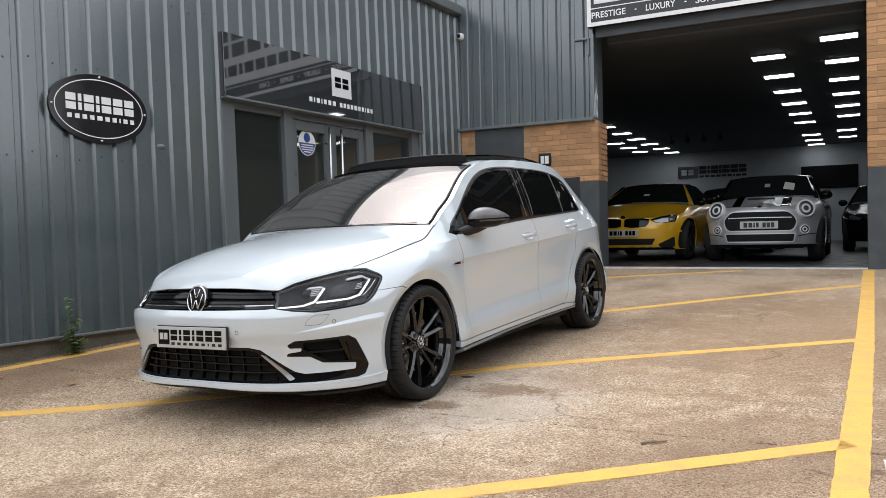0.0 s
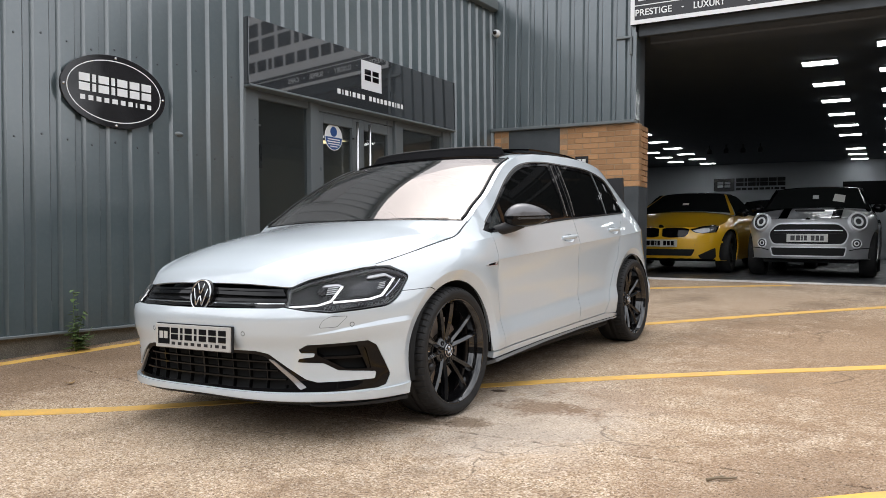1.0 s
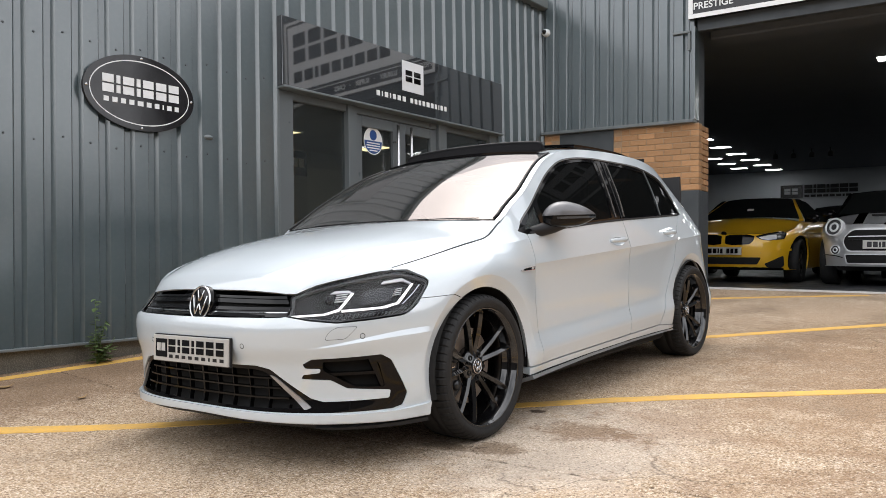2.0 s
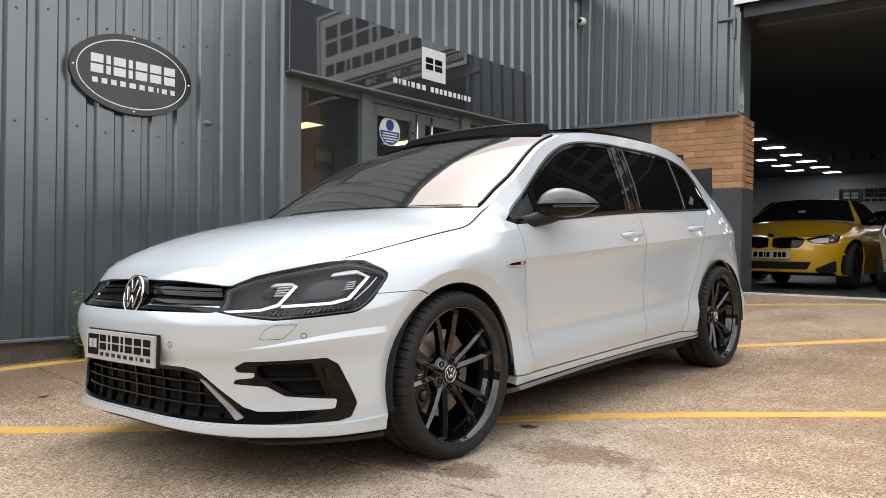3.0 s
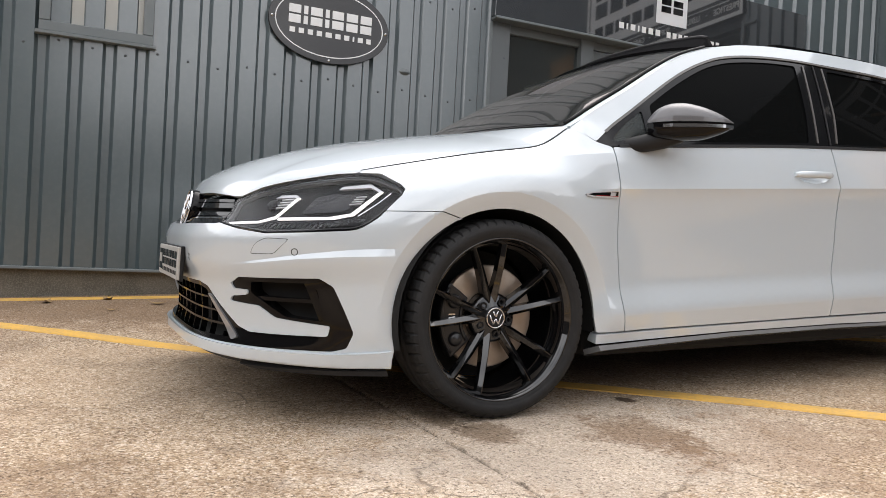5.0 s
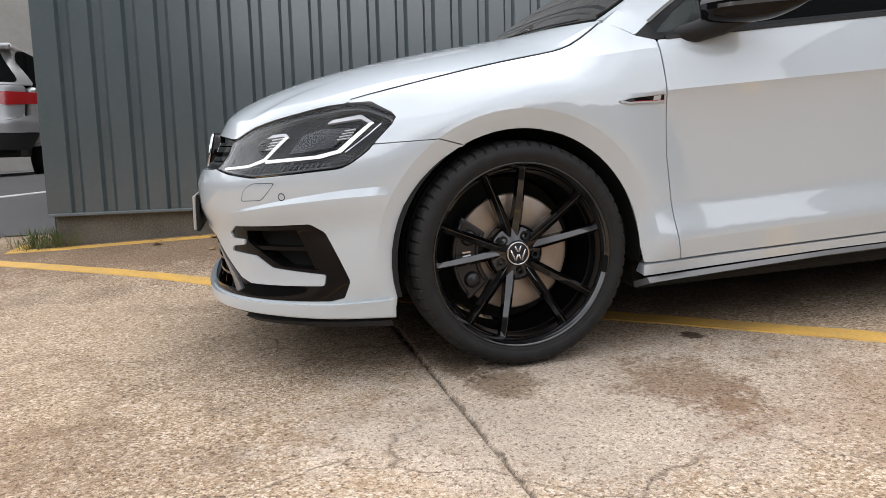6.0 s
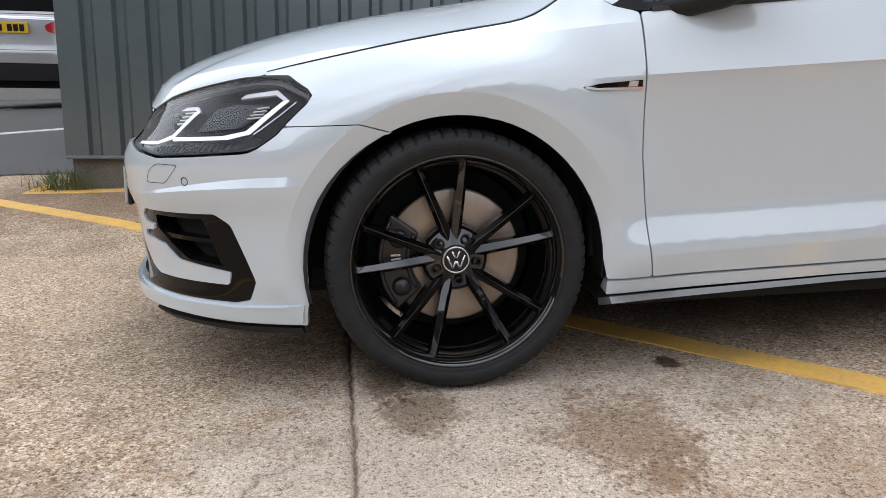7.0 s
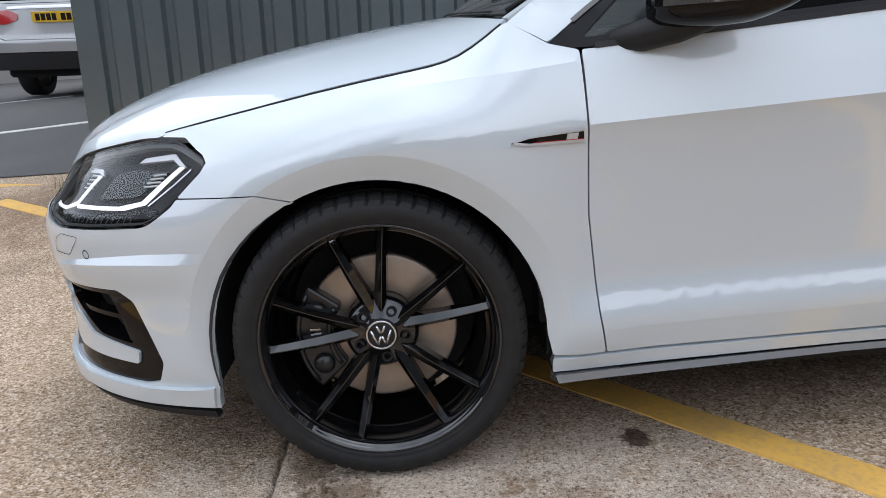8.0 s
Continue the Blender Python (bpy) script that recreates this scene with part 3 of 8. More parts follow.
def build_ground():
    xs = grid_lines(-6.0, 6.0, 0.25, 600.0)
    ys = sorted(grid_lines(-6.0, 7.0, 0.25, 600.0) + [-0.30, -0.282, -0.272, -0.262, -0.244])
    verts = []
    for y in ys:
        for x in xs:
            joint = 0.012 if abs(y + 0.272) < 0.001 and -2.4 < x < 6 else 0.0
            hall = 0.4 * ease(7.0, 7.6, y) if -9 < x < 12 and y < 30 else 0.0  # dug out under the showroom floor
            verts.append((x, y, ground_z(x, y) - joint - hall))
    w = len(xs)
    faces = [(j * w + i, j * w + i + 1, (j + 1) * w + i + 1, (j + 1) * w + i) for j in range(len(ys) - 1) for i in range(w - 1)]
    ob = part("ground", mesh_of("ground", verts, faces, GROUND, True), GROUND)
    tagged(ob, "worn sandy brown aggregate concrete yard with damp stains", "ground", kind="structure")


def painted_line(points, width, material, name, label, lift=0.004):
    """A painted stripe that follows the ground, with slightly ragged edges."""
    rnd = random.Random(len(points) * 7 + int(abs(points[0][0]) * 100))
    pts = []
    for (x0, y0), (x1, y1) in zip(points, points[1:]):
        n = max(2, int(math.hypot(x1 - x0, y1 - y0) / 0.06))
        pts += [(x0 + (x1 - x0) * i / n, y0 + (y1 - y0) * i / n) for i in range(n)]
    pts.append(points[-1])
    verts, faces = [], []
    for i, (x, y) in enumerate(pts):
        a, b2 = pts[max(0, i - 1)], pts[min(len(pts) - 1, i + 1)]
        d = math.hypot(b2[0] - a[0], b2[1] - a[1])
        nx, ny = -(b2[1] - a[1]) / d, (b2[0] - a[0]) / d
        for k, (o, l) in enumerate(((-0.5, -0.004), (-0.5, lift), (0.5, lift), (0.5, -0.004))):
            o = o * width + (rnd.uniform(-0.004, 0.004) if k in (1, 2) else (0.003 if k == 3 else -0.003))
            px, py = x + nx * o, y + ny * o
            verts.append((px, py, ground_z(px, py) + l))
        if i:
            b0 = 4 * (i - 1)
            faces += [(b0 + k, b0 + k + 1, b0 + k + 5, b0 + k + 4) for k in range(3)]
    me = mesh_of(name, verts, [f[::-1] for f in faces], material)
    tagged(part(name, me, material), label, "line", kind="structure")


build_ground()
LINE = "worn yellow painted parking bay line on concrete"
painted_line([(2.93, 2.33), (1.97, 1.68), (1.37, 1.25), (1.03, 0.99), (0.66, 0.66), (0.42, 0.44), (-0.87, -0.70), (-1.40, -1.25), (-1.66, -1.56), (-2.2, -2.26), (-2.5, -2.64)], 0.105, YELLOW, "bay_line", LINE)
painted_line([(2.82, 5.26), (0.7, 3.38), (-0.4, 2.5)], 0.10, YELLOW, "bay_line", LINE)
painted_line([(1.4, 6.5), (-0.2, 5.55), (-1.6, 4.6)], 0.10, YELLOW, "bay_line", LINE)
painted_line([(3.0, -0.17), (1.74, -1.28), (0.4, -2.4)], 0.11, YELLOW, "bay_line", LINE)
painted_line([(2.78, 6.7), (2.94, 2.3), (3.02, -0.17), (3.1, -3.0)], 0.115, YELLOW, "bay_line", LINE)
painted_line([(-2.54, -2.29), (-2.5, -1.9), (-2.48, -1.2), (-2.46, -0.5), (-2.42, 0.6), (-2.4, 1.7)], 0.085, YELLOW, "bay_line", LINE)
painted_line([(-2.555, -2.245), (-2.68, -2.215), (-2.80, -2.2)], 0.085, YELLOW, "bay_line", LINE, 0.006)
painted_line([(-2.83, -2.16), (-2.9, -2.55), (-3.0, -3.0), (-3.1, -4.2), (-3.12, -6.0)], 0.09, YELLOW, "bay_line", LINE)
painted_line([(3.1, 4.06), (3.9, 4.0)], 0.08, WHITELINE, "white_mark", "short white painted mark on concrete")
painted_line([(3.13, -0.4), (4.2, -0.3)], 0.1, WHITELINE, "white_mark", "short white painted mark on concrete")


# ---- walls ----
def ribbed_sheet(length, z0, z1, groove=0.03, pitch=0.2, phase=0.0, cut=None):
    """Box-profile steel sheet along +u, facing +n: (u, n) section pulled up from z0 to z1. cut(u) may lower or raise the ends."""
    sec, u = [(0.0, 0.0)], phase
    while u < length - 0.11:
        for du, n in ((0.0, 0.0), (0.022, -groove), (0.068, -groove), (0.09, 0.0)):
            if u + du > 0.001:
                sec.append((u + du, n))
        u += pitch
    sec.append((length, 0.0))
    return sec


def sheet_mesh(name, sec, z0, z1, place, material):
    verts, faces = [], []
    for u, n in sec:
        verts += [place(u, n, z0), place(u, n, z1)]
    for i in range(len(sec) - 1):
        faces.append((2 * i, 2 * i + 2, 2 * i + 3, 2 * i + 1))
    return mesh_of(name, verts, faces, material)


WALL_X = -2.58
WALL_TOP = 4.3
WALL_Y0, WALL_Y1, DOOR_Y0, DOOR_Y1, DOOR_Z = -2.03, 6.75, 1.82, 5.42, 2.42


def side_place(u, n, z):
    return (WALL_X + n, u, z)


def build_side_wall():
    wall = thing("wall_side", "dark grey box-profile steel clad wall on a concrete plinth", "wall", kind="structure")
    bm = boxes((-2.9, WALL_X - 0.045, WALL_Y0 + 0.02, DOOR_Y0, 0.0, WALL_TOP), (-2.9, WALL_X - 0.045, DOOR_Y1, WALL_Y1 + 0.4, 0.0, WALL_TOP),
               (-2.9, WALL_X - 0.045, DOOR_Y0, DOOR_Y1, DOOR_Z + 0.05, WALL_TOP))
    part("wall_core", bm, DARKPAINT, wall)
    phase = (0.148 - 0.045 - WALL_Y0) % 0.2
    sec = [(u + WALL_Y0, n) for u, n in ribbed_sheet(DOOR_Y0 - WALL_Y0, 0, 0, phase=phase)]
    part("cladding_sheet", sheet_mesh("cladding_sheet", sec, 0.26, WALL_TOP, side_place, CLAD), CLAD, wall)
    sec = [(u + DOOR_Y0, n) for u, n in ribbed_sheet(DOOR_Y1 - DOOR_Y0, 0, 0, phase=0.03)]
    part("cladding_sheet", sheet_mesh("cladding_sheet", sec, DOOR_Z + 0.04, WALL_TOP, side_place, CLAD), CLAD, wall)
    sec = [(u + DOOR_Y1, n) for u, n in ribbed_sheet(WALL_Y1 - DOOR_Y1, 0, 0, phase=0.06)]
    part("cladding_sheet", sheet_mesh("cladding_sheet", sec, 0.26, WALL_TOP, side_place, CLAD), CLAD, wall)
    part("drip_flashing", boxes((WALL_X - 0.05, WALL_X + 0.03, WALL_Y0, DOOR_Y0, 0.243, 0.262), bevel=0.003), TRIMGREY, wall)
    part("corner_flashing", boxes((WALL_X - 0.06, WALL_X + 0.006, WALL_Y0 - 0.006, WALL_Y0 + 0.14, 0.25, WALL_TOP), (-3.4, WALL_X - 0.06, WALL_Y0 - 0.006, WALL_Y0 + 0.019, 0.25, WALL_TOP), bevel=0.002), CLAD, wall)
    part("eaves_gutter", boxes((WALL_X - 0.5, WALL_X + 0.10, WALL_Y0 - 0.1, WALL_Y1, WALL_TOP + 0.001, WALL_TOP + 0.14), bevel=0.01), TRIMGREY, wall)
    part("roof_sheet", slab([(WALL_X, WALL_TOP + 0.1), (-9.0, WALL_TOP + 1.0), (-9.0, WALL_TOP + 0.9), (WALL_X - 0.2, WALL_TOP)], 9.0, lambda u, v, w: (u, WALL_Y0 + w, v)), CLAD, wall)
    part("plinth", boxes((-3.4, WALL_X - 0.03, WALL_Y0 + 0.03, DOOR_Y0, -0.4, 0.25), bevel=0.008), CONCRETE, wall)
    k, bolt = 0, mesh_of("cladding_bolt", *lathe([(0.0, 0.008), (0.006, 0.007), (0.009, 0.0)], 8), DARKPAINT)
    for row in (1.72, 2.46, 3.2):
        for y in [WALL_Y0 + phase + 0.14 + 0.2 * i for i in range(20)]:
            if y < DOOR_Y0 - 0.05 and (k := k + 1):
                part("cladding_bolt", bolt, DARKPAINT, wall, at=pose(WALL_X, y, row - 0.02 * (k % 3)))
    v, f = lathe([(0.0, 0.022), (0.03, 0.02), (0.045, 0.0)], 16)
    vent = part("small_vent", mesh_of("small_vent", v, f, TRIMGREY, True), TRIMGREY, wall, "small round grey wall vent")
    vent.matrix_local = pose(WALL_X, 1.055, 1.86) @ Matrix.Diagonal((1, 1, 0.5, 1))


def letter_bars(parent, place, u0, u1, v0, v1, pattern, depth, material, name="letter_bar", slant=0.0, gap=0.25, slit=0.0):
    """Plain bars the size of letters: widths of the pattern, with gaps between."""
    total = sum(pattern) + gap * (len(pattern) - 1)
    u = u0
    for w in pattern:
        du = (u1 - u0) * w / total
        h = v1 - v0
        rows = ((v0, v1),) if not slit else ((v0, v0 + (0.5 - slit / 2) * h), (v0 + (0.5 + slit / 2) * h, v1))
        for w0, w1 in rows:
            part(name, slab([(u, w0), (u + du, w0), (u + du + slant * h, w1), (u + slant * h, w1)], depth, place), material, parent)
        u += du + (u1 - u0) * gap / total


def build_oval_sign():
    cy, cz, ry, rz = 0.43, 2.115, 0.462, 0.287
    sign = thing("oval_sign", "oval black sign with thin white ring and pale lettering", "sign", pose(WALL_X, cy, cz))

    def ring(fy, fz, n=72):
        return [(fy * math.cos(2 * math.pi * i / n), fz * math.sin(2 * math.pi * i / n)) for i in range(n)]
    part("board", slab(ring(ry, rz), 0.022, lambda u, v, w: (w + 0.012, u, v), 0.003), SIGNBLACK, sign)
    verts, faces = [], []
    for (a, b2), (c, d) in zip(ring(0.415, 0.245), ring(0.407, 0.237)):
        verts += [(0.0352, a, b2), (0.0352, c, d)]
    n = len(verts) // 2
    faces = [(2 * i, 2 * ((i + 1) % n), 2 * ((i + 1) % n) + 1, 2 * i + 1) for i in range(n)]
    part("ring", mesh_of("ring", verts, faces, SIGNWHITE), SIGNWHITE, sign)
    for y, z in ((-0.436, 0), (0.436, 0), (0, 0.266), (0, -0.266)):
        v, f = lathe([(0.0, 0.046), (0.008, 0.044), (0.011, 0.034)], 12)
        part("stud", mesh_of("stud", v, f, STEEL, True), STEEL, sign, at=pose(0, y, z))
    at = lambda u, v, w: (0.0345 + w, u, v)
    letter_bars(sign, at, -0.315, 0.32, -0.028, 0.105, (1, 0.35, 1, 0.35, 1, 1, 1), 0.004, SIGNWHITE, slit=0.1)
    letter_bars(sign, at, -0.305, 0.32, -0.097, -0.06, (1, 1, 1, 1, 1.2, 1, 1, 0.3, 1, 0.9), 0.003, SIGNWHITE, gap=0.7)


def build_entrance():
    """The office entrance: a gloss sign over glazed screens and a pair of doors, with the room behind."""
    sign = thing("fascia_sign", "wide black gloss fascia sign with a pale square logo", "sign", pose(WALL_X, DOOR_Y0 - 0.02, DOOR_Z))
    L, H = 3.62, 0.635
    part("board", boxes((-0.02, 0.065, 0.0, L, 0.0, H), bevel=0.003), FASCIA, sign)
    u0 = 1.665
    part("logo_plate", boxes((0.0655, 0.0685, u0, u0 + 0.365, 0.23, 0.556), bevel=0.001), SIGNGREY, sign)
    at = lambda u, v, w: (0.069 + w, u, v)
    letter_bars(sign, at, u0 + 0.055, u0 + 0.31, 0.335, 0.46, (1, 1), 0.002, GLOSSBLACK, slit=0.1)
    at2 = lambda u, v, w: (0.066 + w, u, v)
    letter_bars(sign, at2, 1.255, 1.72, 0.112, 0.165, (1, 0.3, 1, 0.3, 0.9, 1, 1), 0.003, SIGNWHITE, gap=0.6)
    letter_bars(sign, at2, 1.80, 2.445, 0.112, 0.165, (1, 1, 0.9, 1, 1.2, 1, 0.9, 0.3, 1, 0.9), 0.003, SIGNWHITE, gap=0.6)
    part("sign_sill", boxes((-0.05, 0.09, 0.0, L, -0.022, -0.002), bevel=0.003), TRIMGREY, sign)
    x0, x1 = WALL_X - 0.12, WALL_X - 0.05
    win = thing("window_1", "grey aluminium framed shopfront glazing with side lights", "window", kind="structure")
    for y0, y1 in ((DOOR_Y0, 2.0), (2.73, 2.86), (4.21, 4.36), (5.26, DOOR_Y1)):
        part("mullion", boxes((x0, x1 + 0.03, y0, y1, 0.1, DOOR_Z - 0.001), bevel=0.004), GREYALU, win)
    for y0, y1 in ((2.001, 2.729), (4.361, 5.259)):
        part("head_rail", boxes((x0, x1, y0, y1, DOOR_Z - 0.09, DOOR_Z - 0.001), bevel=0.004), GREYALU, win)
        part("bottom_rail", boxes((x0, x1, y0, y1, 0.1, 0.22), bevel=0.004), GREYALU, win)
        ob = part("pane", boxes((x0 + 0.03, x0 + 0.038, y0, y1, 0.21, DOOR_Z - 0.08)), PANE, win)
        ob.visible_shadow = False
    part("door_head", boxes((x0, x1, 2.861, 4.209, DOOR_Z - 0.09, DOOR_Z - 0.001), bevel=0.004), GREYALU, win)
    part("reveal", boxes((WALL_X - 0.3, WALL_X + 0.004, DOOR_Y0 - 0.03, DOOR_Y0 - 0.001, 0.1, DOOR_Z - 0.03), (WALL_X - 0.3, WALL_X + 0.004, DOOR_Y1 + 0.001, DOOR_Y1 + 0.03, 0.1, DOOR_Z - 0.03), bevel=0.003), TRIMGREY, win)
    for y0, y1, hy, sticker in ((2.865, 3.552, 3.455, True), (3.558, 4.205, 3.675, False)):
        door = thing("door_1" if sticker else "door_2", "grey framed glass entrance door with a long steel pull handle, closed", "door", kind="structure")
        z1 = DOOR_Z - 0.095
        part("stile", boxes((x0, x1 - 0.01, y0, y0 + 0.1, 0.13, z1), bevel=0.004), GREYALU, door)
        part("stile", boxes((x0, x1 - 0.01, y1 - 0.1, y1, 0.13, z1), bevel=0.004), GREYALU, door)
        part("rail", boxes((x0, x1 - 0.01, y0 + 0.101, y1 - 0.101, z1 - 0.11, z1), bevel=0.004), GREYALU, door)
        part("rail", boxes((x0, x1 - 0.01, y0 + 0.101, y1 - 0.101, 0.13, 0.33), bevel=0.004), GREYALU, door)
        ob = part("pane", boxes((x0 + 0.02, x0 + 0.028, y0 + 0.09, y1 - 0.09, 0.32, z1 - 0.1)), PANE, door)
        ob.visible_shadow = False
        part("door_handle", tube([(x1 + 0.06, hy, z) for z in (0.75, 1.2, 1.7, 2.28)], 0.017, 14), STEEL, door, "long brushed steel pull handle")
        for z in (0.9, 2.1):
            part("handle_stand_off", tube([(x1 - 0.012, hy, z), (x1 + 0.06, hy, z)], 0.01, 10), STEEL, door)
        if sticker:
            n = 40
            c = [(0.145 * math.cos(2 * math.pi * i / n), 0.145 * math.sin(2 * math.pi * i / n)) for i in range(n)]
            part("sticker", slab(c, 0.002, lambda u, v, w: (x0 + 0.0285 + w, u + 3.165, v + 2.085)), SIGNWHITE, door, "round blue and white notice sticker")
            low_half = [(0.135 * math.cos(math.pi + math.pi * i / 20), 0.135 * math.sin(math.pi + math.pi * i / 20) + 0.0) for i in range(21)]
            st = part("sticker_field", slab(low_half, 0.001, lambda u, v, w: (x0 + 0.0307 + w, u + 3.165, v + 2.085)), BLUE, door)
            c2 = [(0.055 * math.cos(2 * math.pi * i / 24), 0.055 * math.sin(2 * math.pi * i / 24) + 0.06) for i in range(24)]
            part("sticker_symbol", slab(c2, 0.001, lambda u, v, w: (x0 + 0.0307 + w, u + 3.165, v + 2.085)), BLUE, door)
            for k in range(4):
                hw = (0.1, 0.105, 0.095, 0.06)[k]
                part("sticker_text_bar", boxes((x0 + 0.0322, x0 + 0.033, 3.165 - hw, 3.165 + hw, 2.055 - 0.026 * k, 2.067 - 0.026 * k)), SIGNWHITE, door)
    room = thing("office_room", "dim office room with pale walls and a dark floor", "room", kind="structure")
    part("office_walls", boxes((-6.5, -6.4, 1.3, 6.9, 0.1, 2.7), (-6.4, -2.91, 1.2, 1.3, 0.1, 2.7), (-6.4, -2.91, 6.8, 6.9, 0.1, 2.7)), ROOMWALL, room)
    part("office_floor", boxes((-6.5, -2.65, 1.2, 6.9, 0.02, 0.1)), SHOWFLOOR, room)
    part("office_ceiling", boxes((-6.5, -2.91, 1.2, 6.9, 2.62, 2.7)), ROOMWALL, room)
    for x, y in ((-5.35, 4.2), (-5.35, 6.1)):
        lamp = thing("ceiling_panel", "warm ceiling panel light in the office", "light", pose(x, y, 2.615), "office lights")
        part("diffuser", boxes((-0.28, 0.28, -0.15, 0.15, -0.012, -0.004)), WARMPANEL, lamp)
        part("frame", boxes((-0.3, 0.3, -0.17, -0.151, -0.02, 0.004), (-0.3, 0.3, 0.151, 0.17, -0.02, 0.004), (-0.3, -0.281, -0.15, 0.15, -0.02, 0.004), (0.281, 0.3, -0.15, 0.15, -0.02, 0.004)), SIGNWHITE, lamp)
    pic = thing("wall_poster", "small dark framed poster on the office wall", "poster", pose(-6.395, 5.46, 2.4))
    part("board", boxes((0.0, 0.03, -0.19, 0.19, -0.19, 0.19), bevel=0.005), SIGNBLACK, pic)
    letter_bars(pic, lambda u, v, w: (0.031 + w, u, v), -0.12, 0.12, -0.06, 0.08, (1, 1), 0.002, SIGNGREY)
    for y, h in ((2.6, 0.72), (4.6, 0.74)):
        desk = thing("office_desk", "dark office desk behind the glass", "desk", pose(-5.0, y, 0.1))
        part("desktop", boxes((-0.4, 0.4, -0.8, 0.8, h - 0.03, h), bevel=0.004), CABIN, desk)
        for s in (-0.74, 0.7):
            part("side_panel", boxes((-0.36, 0.36, s, s + 0.04, 0.0, h - 0.031)), CABIN, desk)


def build_wall_window():
    y0, y1, z0 = -1.475, -0.79, 1.765
    w = thing("window_2", "small pale frosted window in a grey frame on the clad wall", "window", kind="structure")
    z1 = 2.75
    x = WALL_X
    part("window_frame", boxes((x - 0.045, x + 0.03, y0, y1, z0, z0 + 0.065), (x - 0.045, x + 0.03, y0, y1, z1 - 0.065, z1), (x - 0.045, x + 0.03, y0, y0 + 0.065, z0 + 0.066, z1 - 0.066), (x - 0.045, x + 0.03, y1 - 0.065, y1, z0 + 0.066, z1 - 0.066), bevel=0.004), TRIMGREY, w)
    part("pane", boxes((x - 0.02, x - 0.012, y0 + 0.06, y1 - 0.06, z0 + 0.06, z1 - 0.06)), mat("frosted_pane", (0.34, 0.34, 0.31), 0.25, spot=(0.42, 0.42, 0.39), spot_scale=2), w)
    part("window_sill", boxes((x - 0.02, x + 0.045, y0 - 0.02, y1 + 0.02, z0 - 0.022, z0 - 0.001), bevel=0.003), TRIMGREY, w)


build_side_wall()
build_oval_sign()
build_entrance()
build_wall_window()

# ---- the showroom building, a little out of true with the side wall ----
BACK = pose(-0.5, 6.70, 0.434, 0, 1.5, math.degrees(math.atan(0.05)))
OPEN_W, OPEN_H, CLAD_Z = 3.27, 3.2, 2.085


def back_box(name, dims, material, parent, bevel=0.0, label=""):
    return part(name, boxes(*dims, bevel=bevel), material, parent, label)


